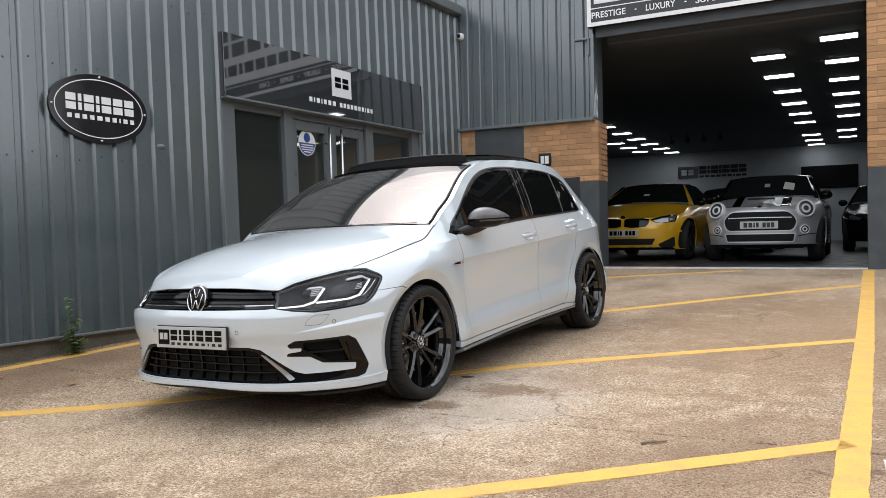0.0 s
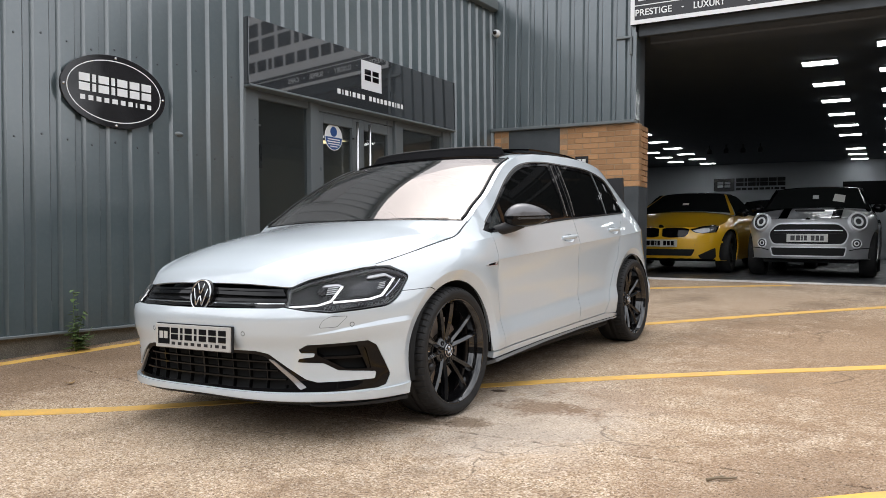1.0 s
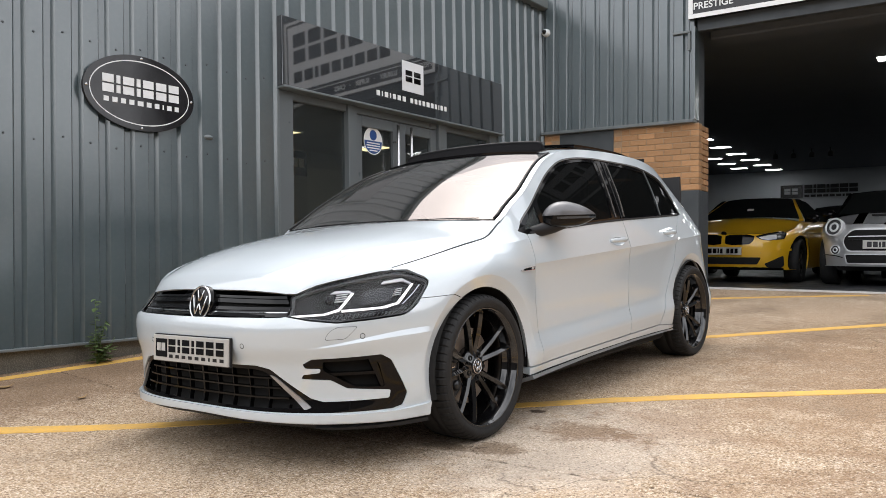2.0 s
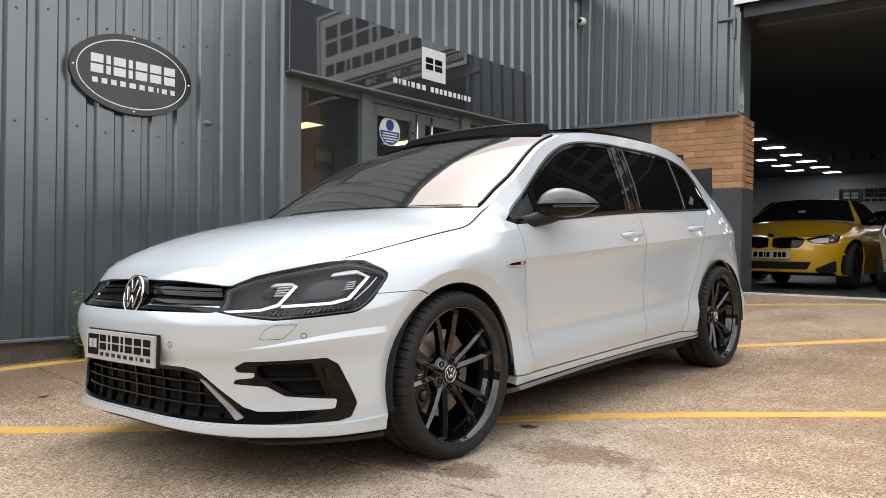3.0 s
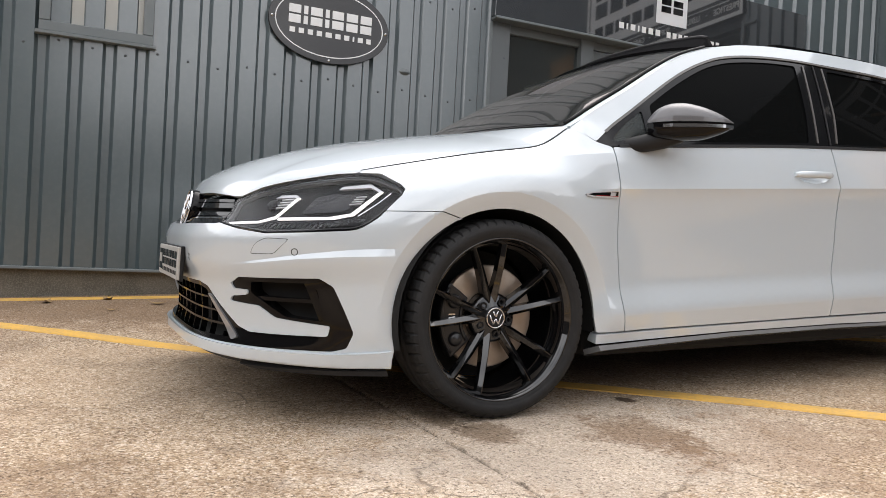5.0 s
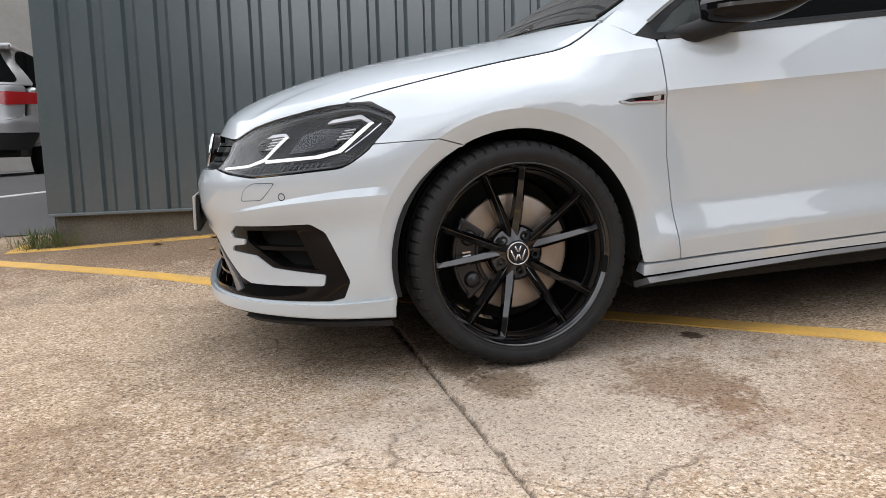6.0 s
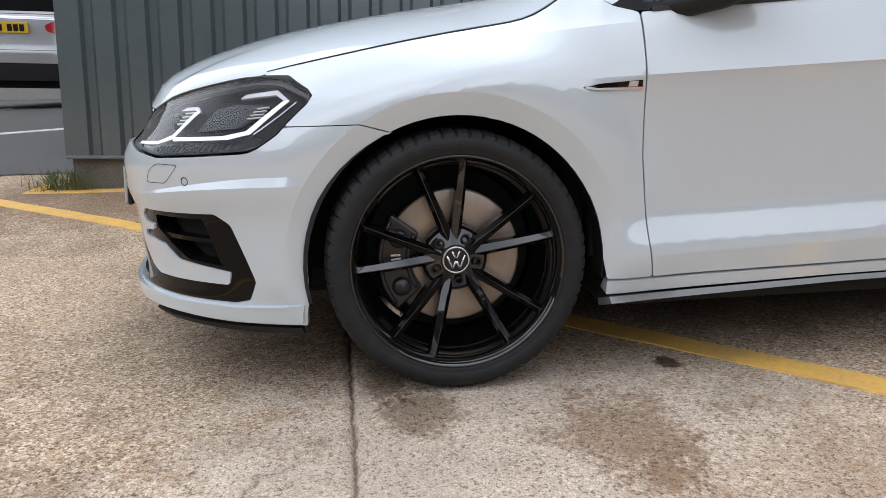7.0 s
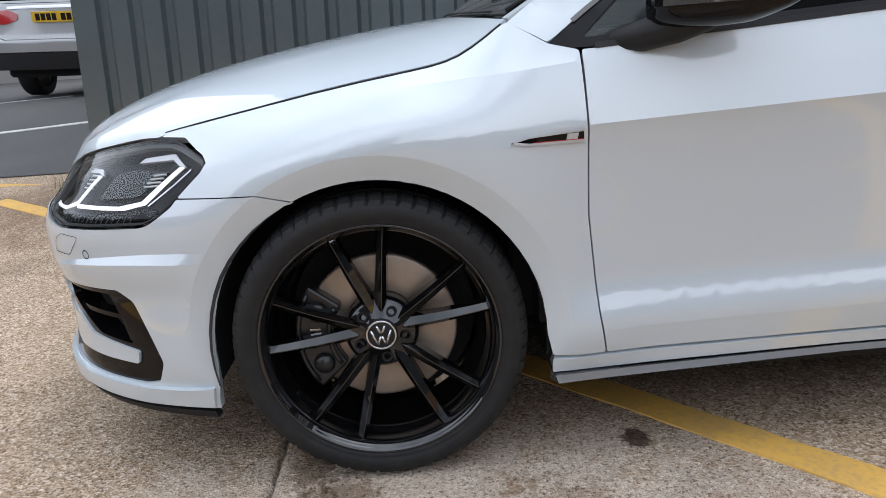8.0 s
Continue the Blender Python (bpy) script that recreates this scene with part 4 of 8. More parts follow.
def build_back():
    wall = thing("wall_back", "grey clad wall over buff brickwork with a dark painted base", "wall", BACK, kind="structure")
    back_box("wall_core", [(-2.4, -0.06, 0.15, 0.42, -0.5, 6.0), (OPEN_W + 0.03, 9.0, 0.15, 0.42, -0.5, 6.0), (-0.06, OPEN_W + 0.03, 0.15, 0.42, OPEN_H + 0.1, 6.0)], DARKPAINT, wall)
    back_box("painted_base", [(-2.4, -0.003, 0.0, 0.149, -0.5, 1.215)], DARKPAINT, wall, 0.004)
    back_box("painted_base", [(OPEN_W, 9.0, 0.0, 0.149, -0.5, 1.215)], DARKPAINT, wall, 0.004)
    place = lambda u, n, z: (u - 2.4, -0.02 - n, z)
    sec = [(2.4 - 0.06 - u, n) for u, n in ribbed_sheet(2.34, 0, 0, phase=0.05)][::-1]
    part("cladding_sheet", sheet_mesh("cladding_sheet", sec, CLAD_Z, 6.0, place, CLAD), CLAD, wall)
    back_box("drip_flashing", [(-2.4, -0.05, -0.07, 0.1, CLAD_Z - 0.03, CLAD_Z + 0.012)], TRIMGREY, wall, 0.004)
    back_box("edge_flashing", [(-0.09, -0.045, -0.035, 0.145, CLAD_Z + 0.013, 3.25)], CLAD, wall, 0.003)
    back_box("bracket", [(-0.32, -0.1, -0.06, -0.024, 3.17, 3.2), (-0.13, -0.1, -0.06, -0.03, 2.95, 3.17)], TRIMGREY, wall, 0.004)
    back_box("lintel", [(-0.04, OPEN_W + 0.02, 0.04, 0.15, OPEN_H, OPEN_H + 0.5)], DARKPAINT, wall, 0.004)
    back_box("shutter_box", [(0.0, OPEN_W, 0.43, 0.85, OPEN_H - 0.02, OPEN_H + 0.18)], CEILDARK, wall, 0.02)
    hole = thing("window_3", "small dark boarded opening in the brickwork", "window", BACK, kind="structure")
    back_box("board", [(-1.9, -1.12, -0.004, 0.03, 1.5, CLAD_Z - 0.032)], DARKPAINT, hole, 0.004)
    plate = thing("number_sign", "small black square sign with white characters on brickwork", "sign", BACK @ pose(-0.79, -0.012, 1.55))
    part("board", boxes((-0.093, 0.093, -0.012, 0.0, -0.093, 0.093), bevel=0.003), SIGNBLACK, plate)
    letter_bars(plate, lambda u, v, w: (u, -0.0125 - w, v), -0.06, 0.06, -0.055, 0.055, (1, 1), 0.002, SIGNWHITE)
    cctv = thing("security_camera", "small white dome security camera on the clad wall", "camera", BACK @ pose(-2.1, -0.05, 3.48))
    v, f = lathe([(0.0, -0.05), (0.03, -0.045), (0.05, -0.02), (0.055, 0.02), (0.055, 0.05)], 20, "y")
    part("housing", mesh_of("housing", v, f, SIGNGREY, True), SIGNGREY, cctv)
    v, f = lathe([(0.0, -0.075), (0.02, -0.07), (0.03, -0.05), (0.03, -0.03)], 16, "y")
    part("dome", mesh_of("dome", v, f, GLOSSBLACK, True), GLOSSBLACK, cctv)
    sign = thing("main_sign", "large white framed black shop sign over the showroom opening", "sign", BACK @ pose(-0.115, -0.08, 3.33))
    part("board", boxes((0.0, 3.65, 0.0, 0.08, 0.0, 1.6), bevel=0.004), SIGNBLACK, sign)
    part("white_border", boxes((0.0, 3.65, -0.006, -0.001, 0.0, 0.055), (0.0, 0.055, -0.006, -0.001, 0.056, 1.545), (3.595, 3.65, -0.006, -0.001, 0.056, 1.545), (0.0, 3.65, -0.006, -0.001, 1.546, 1.6), bevel=0.001), SIGNWHITE, sign)
    part("white_field", boxes((0.1, 3.55, -0.005, -0.001, 0.3, 1.5)), SIGNGREY, sign)
    at = lambda u, v, w: (u, -0.0055 - w, v)
    letter_bars(sign, at, 0.2, 0.8, 0.7, 1.3, (1, 1), 0.004, GLOSSBLACK)
    letter_bars(sign, at, 0.95, 3.4, 0.8, 1.35, (1, 0.35, 1, 0.35, 1, 1, 1), 0.004, GLOSSBLACK, slit=0.1)
    letter_bars(sign, at, 0.95, 3.4, 0.45, 0.65, (1, 1, 1, 1, 1, 1, 0.4, 1, 1), 0.004, GLOSSBLACK)
    part("white_rule", boxes((0.056, 3.594, -0.006, -0.001, 0.235, 0.247)), SIGNWHITE, sign)
    for text, u, wide in (("PRESTIGE", 0.067, 0.471), ("\u00b7", 0.66, 0.03), ("LUXURY", 0.811, 0.383), ("\u00b7", 1.31, 0.03), ("SUPER", 1.451, 0.333), ("\u00b7", 1.9, 0.03), ("CARS", 2.04, 0.27)):
        cu = bpy.data.curves.new("text", "FONT")
        cu.body, cu.size, cu.extrude, cu.offset = text, 0.118, 0.002, 0.0015
        ob = new("wording", cu)
        me = bpy.data.meshes.new_from_object(ob.evaluated_get(bpy.context.evaluated_depsgraph_get()))
        bpy.data.objects.remove(ob)
        bpy.data.curves.remove(cu)
        me.materials.clear()
        me.materials.append(SIGNWHITE)
        xs = [v.co.x for v in me.vertices]
        k = wide / (max(xs) - min(xs))
        part("wording", me, SIGNWHITE, sign, at=pose(u - k * min(xs), -0.006, 0.107, 90, 0, 0) @ Matrix.Diagonal((k, 1, 1, 1)))

    room = thing("showroom", "dark showroom hall with charcoal ceiling and grey walls", "room", BACK, kind="structure")
    back_box("showroom_floor", [(-8.0, 9.0, 0.1, 20.0, -0.2, 0.012)], SHOWFLOOR, room)
    back_box("showroom_wall", [(-8.1, 9.1, 20.0, 20.1, -0.2, 4.2), (-8.1, -8.0, 0.42, 20.0, -0.2, 4.2), (9.0, 9.1, 0.42, 20.0, -0.2, 4.2)], ROOMDARK, room)
    back_box("threshold", [(-0.02, OPEN_W, -0.05, 0.1, -0.3, 0.016)], WHITELINE, room, 0.004)
    ceil = part("ceiling", boxes((-8.1, 9.1, 0.42, 20.1, 3.39, 3.47)), CEILDARK)
    ceil.matrix_world = BACK
    tagged(ceil, "charcoal showroom ceiling", "ceiling", kind="structure")
    proto = None
    rows = [(2.92, 2.62 + 1.9 * i) for i in range(6)] + [(2.82, 15.5), (2.82, 17.5)] + [(1.85, 3.56 + 1.86 * i) for i in range(6)] + [(1.83, 16.2), (1.82, 17.85), (1.82, 19.4)]
    rows += [(-3.02, 10.56 + 1.69 * i) for i in range(6)] + [(-3.92, 14.78 + 1.6 * i) for i in range(3)] + [(5.2, 4.0 + 1.75 * i) for i in range(9)]
    for u, v in [q for q in rows if q[1] < 19.6]:
        m = BACK @ pose(u, v, 3.36)
        if proto is None:
            proto = thing("ceiling_panel", "white ceiling panel light, lit, in the dark showroom", "light", m, "showroom lights")
            part("diffuser", boxes((-0.25, 0.25, -0.15, 0.15, -0.006, 0.0)), PANEL, proto)
            part("housing", boxes((-0.26, 0.26, -0.16, 0.16, 0.001, 0.028), bevel=0.004), CEILDARK, proto)
        else:
            copy_thing(proto, m)
    logo = thing("logo_board", "black square logo board with dark lettering on the end wall", "sign", BACK @ pose(-2.98, 19.99, 2.42))
    part("board", boxes((0.0, 0.72, -0.04, 0.0, 0.0, 0.45), bevel=0.005), SIGNBLACK, logo)
    letter_bars(logo, lambda u, v, w: (u, -0.041 - w, v), 0.13, 0.58, 0.12, 0.33, (1, 1), 0.003, ROOMWALL, slit=0.1)
    letter_bars(logo, lambda u, v, w: (u, -0.003 - w, v), 0.78, 2.45, 0.16, 0.45, (1, 0.35, 1, 0.35, 1, 1, 1), 0.03, SATINBLACK, gap=0.12, slit=0.1)
    letter_bars(logo, lambda u, v, w: (u, -0.003 - w, v), 0.78, 2.45, 0.02, 0.1, (1, 1, 1, 1, 1, 1, 0.4, 1, 1), 0.02, SATINBLACK)
    for i in range(4):
        spot = thing("spot_lamp", "small black spot lamp hanging under the showroom ceiling", "lamp", BACK @ pose(-1.94 + 0.475 * i, 13.95, 3.39), "spot lamps")
        part("stem", boxes((-0.015, 0.015, -0.015, 0.015, -0.1, 0.0)), SATINBLACK, spot)
        v, f = lathe([(0.0, -0.25), (0.07, -0.25), (0.075, -0.16), (0.045, -0.1), (0.0, -0.09)], 16, "z")
        part("head", mesh_of("head", v, f, SATINBLACK, True), SATINBLACK, spot)
    dark = thing("dark_panel", "dark display panel on the showroom end wall", "panel", BACK @ pose(1.3, 19.99, 1.85))
    part("board", boxes((0.0, 1.8, -0.06, 0.0, 0.0, 0.8), bevel=0.01), ROOFBLACK, dark)


build_back()


# ---- panels laid on a curved skin ----
from mathutils.geometry import delaunay_2d_cdt


def inside(poly, x, y):
    hit = False
    for (x0, y0), (x1, y1) in zip(poly, poly[1:] + poly[:1]):
        if (y0 > y) != (y1 > y) and x < (x1 - x0) * (y - y0) / (y1 - y0) + x0:
            hit = not hit
    return hit


def rounded(poly, r=0.012, n=4):
    """The outline with its corners rounded; a point (u, v, r) has a radius of its own."""
    out = []
    for i, q in enumerate(poly):
        a, b2 = poly[i - 1], poly[(i + 1) % len(poly)]
        rr = q[2] if len(q) > 2 else r
        la, lb = math.hypot(a[0] - q[0], a[1] - q[1]), math.hypot(b2[0] - q[0], b2[1] - q[1])
        k = min(rr, 0.45 * la, 0.45 * lb)
        if k < 1e-4:
            out.append((q[0], q[1]))
            continue
        s = (q[0] + (a[0] - q[0]) * k / la, q[1] + (a[1] - q[1]) * k / la)
        e = (q[0] + (b2[0] - q[0]) * k / lb, q[1] + (b2[1] - q[1]) * k / lb)
        for j in range(n + 1):
            t = j / n
            out.append(((1 - t) ** 2 * s[0] + 2 * t * (1 - t) * q[0] + t * t * e[0], (1 - t) ** 2 * s[1] + 2 * t * (1 - t) * q[1] + t * t * e[1]))
    return out


def dense(poly, step):
    out = []
    for (x0, y0), (x1, y1) in zip(poly, poly[1:] + poly[:1]):
        n = max(1, int(math.ceil(math.hypot(x1 - x0, y1 - y0) / step)))
        out += [(x0 + (x1 - x0) * i / n, y0 + (y1 - y0) * i / n) for i in range(n)]
    return out


def skin_normal(surface, u, v, h=0.002):
    a, b2 = Vector(surface(u + h, v)) - Vector(surface(u - h, v)), Vector(surface(u, v + h)) - Vector(surface(u, v - h))
    n = a.cross(b2)
    return n.normalized() if n.length > 1e-12 else Vector((1, 0, 0))


def panel(name, poly, material, parent, holes=(), off=0.0, lip=0.014, step=0.035, side=1, surface=skin, label="", creases=()):
    """A sheet panel cut to an outline on the skin, its edges turned inwards by lip. side -1 mirrors it."""
    loops = [dense(poly, step)] + [dense(h, step) for h in holes]
    pts, edges = [], []
    for loop in loops:
        b0 = len(pts)
        pts += loop
        edges += [(b0 + i, b0 + (i + 1) % len(loop)) for i in range(len(loop))]
    for line in creases:
        run = [q for q in dense(list(line) + list(line)[-2:0:-1], step)[:max(2, sum(int(math.ceil(math.hypot(b2[0] - a[0], b2[1] - a[1]) / step)) for a, b2 in zip(line, line[1:])))]
               if inside(loops[0], *q) and not any(inside(h, *q) for h in loops[1:])]
        b0 = len(pts)
        pts += run
        edges += [(b0 + i, b0 + i + 1) for i in range(len(run) - 1) if math.hypot(run[i + 1][0] - run[i][0], run[i + 1][1] - run[i][1]) < 1.5 * step]
    us, vs = [q[0] for q in loops[0]], [q[1] for q in loops[0]]
    border = np.array(pts)
    nu, nv = int((max(us) - min(us)) / step), int((max(vs) - min(vs)) / step)
    for i in range(1, nu + 1):
        for j in range(1, nv + 1):
            q = (min(us) + (max(us) - min(us)) * i / (nu + 1), min(vs) + (max(vs) - min(vs)) * (j + (0.5 if i % 2 else 0.0)) / (nv + 1.5))
            if inside(loops[0], *q) and not any(inside(h, *q) for h in loops[1:]):
                if np.min((border[:, 0] - q[0]) ** 2 + (border[:, 1] - q[1]) ** 2) > (0.45 * step) ** 2:
                    pts.append(q)
    vo, eo, fo, *_ = delaunay_2d_cdt([Vector(q) for q in pts], edges, [], 0, 1e-6)
    faces = []
    for f in fo:
        cx, cy = sum(vo[i][0] for i in f) / 3, sum(vo[i][1] for i in f) / 3
        if inside(loops[0], cx, cy) and not any(inside(h, cx, cy) for h in loops[1:]):
            a, b2, c = (vo[i] for i in f)
            if (b2[0] - a[0]) * (c[1] - a[1]) - (b2[1] - a[1]) * (c[0] - a[0]) < 0:
                f = f[::-1]
            faces.append(list(f))
    norms = [skin_normal(surface, q[0], q[1]) for q in vo]
    verts = [Vector(surface(q[0], q[1])) + off * n for q, n in zip(vo, norms)]
    count = {}
    for f in faces:
        for a, b2 in zip(f, f[1:] + f[:1]):
            count[(a, b2)] = count.get((a, b2), 0) + 1
    rim = [(a, b2) for a, b2 in count if (b2, a) not in count]
    low_of, nv0 = {}, len(faces)
    if lip:
        for a, b2 in rim:
            for k in (a, b2):
                if k not in low_of:
                    low_of[k] = len(verts)
                    verts.append(verts[k] - lip * norms[k])
            faces.append([b2, a, low_of[a], low_of[b2]])
    if side < 0:
        verts = [Vector((-v.x, v.y, v.z)) for v in verts]
        norms = [Vector((-n.x, n.y, n.z)) for n in norms]
        faces = [f[::-1] for f in faces]
    me = mesh_of(name, verts, faces, material, True)
    split = []
    for k, poly_ in enumerate(me.polygons):
        ids = [me.loops[li].vertex_index for li in poly_.loop_indices]
        if k < nv0 and creases:
            cx, cy = sum(vo[i][0] for i in ids) / len(ids), sum(vo[i][1] for i in ids) / len(ids)
        for vi in ids:
            if k >= nv0:
                split.append(tuple(poly_.normal))
            elif creases:
                n = skin_normal(surface, vo[vi][0] * 0.85 + cx * 0.15, vo[vi][1] * 0.85 + cy * 0.15, 0.0008)
                split.append((n.x * side, n.y, n.z))
            else:
                split.append(tuple(norms[vi]))
    me.normals_split_custom_set(split)
    return part(name, me, material, parent, label)


def patch(name, surface, nu, nv, material, parent, u0=-1.0, u1=1.0, v0=0.0, v1=1.0, off=0.0, lip=0.012, label=""):
    """A grid panel over a surface(u, v)."""
    verts, norms, faces = [], [], []
    for j in range(nv + 1):
        for i in range(nu + 1):
            u, v = u0 + (u1 - u0) * i / nu, v0 + (v1 - v0) * j / nv
            n = skin_normal(surface, min(max(u, -0.999), 0.999), min(max(v, 0.001), 0.999), 0.001)
            n = n if n.z > -0.2 else -n
            norms.append(n)
            verts.append(Vector(surface(u, v)) + off * n)
    w = nu + 1
    for j in range(nv):
        for i in range(nu):
            faces.append([j * w + i, j * w + i + 1, (j + 1) * w + i + 1, (j + 1) * w + i])
    n0 = len(faces)
    border = [i for i in range(w)] + [j * w + nu for j in range(1, nv + 1)] + [nv * w + i for i in range(nu - 1, -1, -1)] + [j * w for j in range(nv - 1, 0, -1)]
    base = len(verts)
    for k in border:
        verts.append(verts[k] - lip * norms[k])
    for i in range(len(border)):
        j = (i + 1) % len(border)
        faces.append([border[j], border[i], base + i, base + j])
    me = mesh_of(name, verts, faces, material, True)
    split = []
    for k, pl in enumerate(me.polygons):
        for li in pl.loop_indices:
            vi = me.loops[li].vertex_index
            split.append(tuple(norms[vi]) if k < n0 else tuple(pl.normal))
    me.normals_split_custom_set(split)
    return part(name, me, material, parent, label)


def strip(points, width):
    """The outline of a band along points in the skin's plane."""
    left, right = [], []
    for i, (x, y) in enumerate(points):
        a, b2 = points[max(0, i - 1)], points[min(len(points) - 1, i + 1)]
        d = math.hypot(b2[0] - a[0], b2[1] - a[1])
        nx, ny = -(b2[1] - a[1]) / d * width / 2, (b2[0] - a[0]) / d * width / 2
        left.append((x + nx, y + ny))
        right.append((x - nx, y - ny))
    return left + right[::-1]


def flank(points):
    """Outline points given by length y and height z."""
    return [(along(q[0], q[1]), *q[1:]) for q in points]


def spline(pts, n=4):
    """A smooth line through points."""
    out = []
    for i in range(len(pts) - 1):
        p0, p1, p2, p3 = pts[max(0, i - 1)], pts[i], pts[i + 1], pts[min(len(pts) - 1, i + 2)]
        for j in range(n):
            t = j / n
            out.append(tuple(0.5 * (2 * p1[k] + (p2[k] - p0[k]) * t + (2 * p0[k] - 5 * p1[k] + 4 * p2[k] - p3[k]) * t * t + (3 * p1[k] - p0[k] - 3 * p2[k] + p3[k]) * t ** 3) for k in (0, 1)))
    return out + [tuple(pts[-1])]


def arch(y0, r, a0, a1, n=14):
    """Points of a wheel arch, by angle in degrees from the rear, over the hub at y0."""
    return [(y0 + r * math.cos(radians(a0 + (a1 - a0) * i / n)), HUB_Z + r * math.sin(radians(a0 + (a1 - a0) * i / n)), 0.0) for i in range(n + 1)]


# ---- outlines of the hatchback ----
TORNADO = [(along(0.30 + 0.04 * i), crease_z(0.30 + 0.04 * i)) for i in range(73)]
SILL_FOLD = [(along(0.5 + 0.05 * i), flare_z(0.5 + 0.05 * i)) for i in range(34)]
FLARES = [[(along(y + 0.415 * math.cos(radians(5 + 6 * i)), HUB_Z + 0.415 * math.sin(radians(5 + 6 * i))), HUB_Z + 0.415 * math.sin(radians(5 + 6 * i))) for i in range(29)] for y in (0.0, AXLE)]
SHOULDER = [(along(-0.36 + 0.03 * i, shoulder_z(-0.36 + 0.03 * i)), shoulder_z(-0.36 + 0.03 * i)) for i in range(28)]
FOLDS = [TORNADO, SILL_FOLD, SHOULDER] + FLARES
LEDGE = [[(s * (0.58 + 0.05 * i), ledge_z(0.58 + 0.05 * i) + d * (0.006 + 0.016 * ease(0.62, 1.1, 0.58 + 0.05 * i))) for i in range(13)] for s in (1, -1) for d in (0.0, 1.0)]

LAMP = [(0.538, 0.69), (0.64, 0.722), (0.79, 0.753), (0.955, 0.776, 0.03), (1.03, 0.774, 0.03), (1.136, 0.732, 0.028), (1.06, 0.652), (1.015, 0.606, 0.04), (0.87, 0.597), (0.73, 0.591), (0.62, 0.604), (0.512, 0.621, 0.008)]
OPENING = [(0.0, 0.424), (0.36, 0.424), (0.43, 0.412), (0.52, 0.35), (0.60, 0.298), (0.65, 0.284), (0.914, 0.281), (0.92, 0.312), (0.745, 0.332), (0.685, 0.366), (0.565, 0.374), (0.575, 0.390),
           (0.645, 0.397), (0.648, 0.412), (0.585, 0.414), (0.576, 0.430), (0.62, 0.451), (0.90, 0.455), (0.936, 0.43), (0.99, 0.293), (0.978, 0.245), (0.937, 0.236), (0.60, 0.243), (0.1, 0.245), (0.0, 0.245)]
INTAKE = [(0.66, 0.437), (0.86, 0.438), (0.885, 0.42), (0.90, 0.325), (0.78, 0.335), (0.70, 0.38), (0.655, 0.405)]
MESH_HALF = [(0.0, 0.408), (0.35, 0.408), (0.405, 0.398), (0.49, 0.335), (0.575, 0.262), (0.3, 0.257), (0.0, 0.257)]
hood_front = curve((0.0, 0.712), (0.27, 0.71), (0.47, 0.7), (0.55, 0.693), (0.64, 0.723), (0.79, 0.754), (0.955, 0.777), (1.05, 0.777))
hood_mid = curve((-0.82, 0.718), (-0.8, 0.762), (-0.76, 0.806), (-0.55, 0.882), (-0.32, 0.931), (0.04, 0.984), (0.18, 0.997))
ws_edge = curve((0.30, 0.967), (0.57, 1.125), (0.93, 1.313), (1.10, 1.366))
rail = curve((1.10, 1.366), (1.25, 1.394), (1.45, 1.411), (1.75, 1.417), (2.2, 1.404), (2.5, 1.37), (2.75, 1.318), (2.95, 1.262))
roof_mid = curve((1.0, 1.40), (1.25, 1.432), (1.7, 1.452), (2.2, 1.444), (2.6, 1.415), (3.02, 1.365))
belt = curve((0.39, 0.914), (0.46, 0.912), (0.62, 0.921), (1.44, 0.969), (2.2, 0.995), (2.62, 1.009))


WINDOW_TOP = spline([(2.555, 1.20), (2.50, 1.262), (2.38, 1.298), (2.25, 1.322), (2.07, 1.341), (1.7, 1.353), (1.55, 1.357), (1.38, 1.352), (1.23, 1.339), (1.10, 1.316), (1.0, 1.284), (0.9, 1.242), (0.8, 1.19), (0.65, 1.10), (0.5, 1.003), (0.40, 0.932)])


def mirrored(half):
    return half + [(-q[0], *q[1:]) for q in half[::-1] if q[0] > 1e-6]


def bonnet_at(u, v):
    """The bonnet between its middle line, its seams, its front edge and the cowl."""
    s, a = (1 if u >= 0 else -1), abs(u)
    yc, ye = -0.815 + 0.985 * v, -0.446 + 0.746 * v
    C, E = Vector((0, yc, hood_mid(yc))), Vector(on_flank(ye, seam_z(ye) + 0.001))
    pf = 0.956 * a
    F = Vector(skin(pf, hood_front(pf)))
    c0, c1 = Vector(skin(0.0, hood_front(0.0))), Vector((0, 0.17, hood_mid(0.17)))
    e0, e1 = Vector(skin(0.956, hood_front(0.956))), Vector(on_flank(0.30, seam_z(0.30) + 0.001))
    k4 = (1 - v) ** 4
    C += (c0 - Vector((0, -0.815, hood_mid(-0.815)))) * k4
    E += (e0 - Vector(on_flank(-0.446, seam_z(-0.446) + 0.001))) * k4
    R2 = Vector((e1.x * a, c1.y + (e1.y - c1.y) * a * a, c1.z + (e1.z - c1.z) * a ** 2.2))
    out = []
    for k in range(3):
        w, front = (a ** 2.3, max(0.0, 1 - v) ** 4) if k == 2 else (a, 1 - v)
        out.append((1 - w) * C[k] + w * E[k] + front * (F[k] - (1 - w) * c0[k] - w * e0[k]) + v * (R2[k] - (1 - w) * c1[k] - w * e1[k]))
    return (s * out[0], out[1], out[2])


def screen_at(u, v):
    s, a = (1 if u >= 0 else -1), abs(u)
    y = 0.315 + 0.785 * v
    E = Vector(skin(along(y), ws_edge(y)))
    C = Vector((0, 0.20 + 0.80 * v, 0.992 + 0.408 * v + 0.028 * math.sin(math.pi * v)))
    return (s * E.x * a, C.y + (E.y - C.y) * a ** 2.4, C.z + (E.z - C.z) * a ** 2.4)


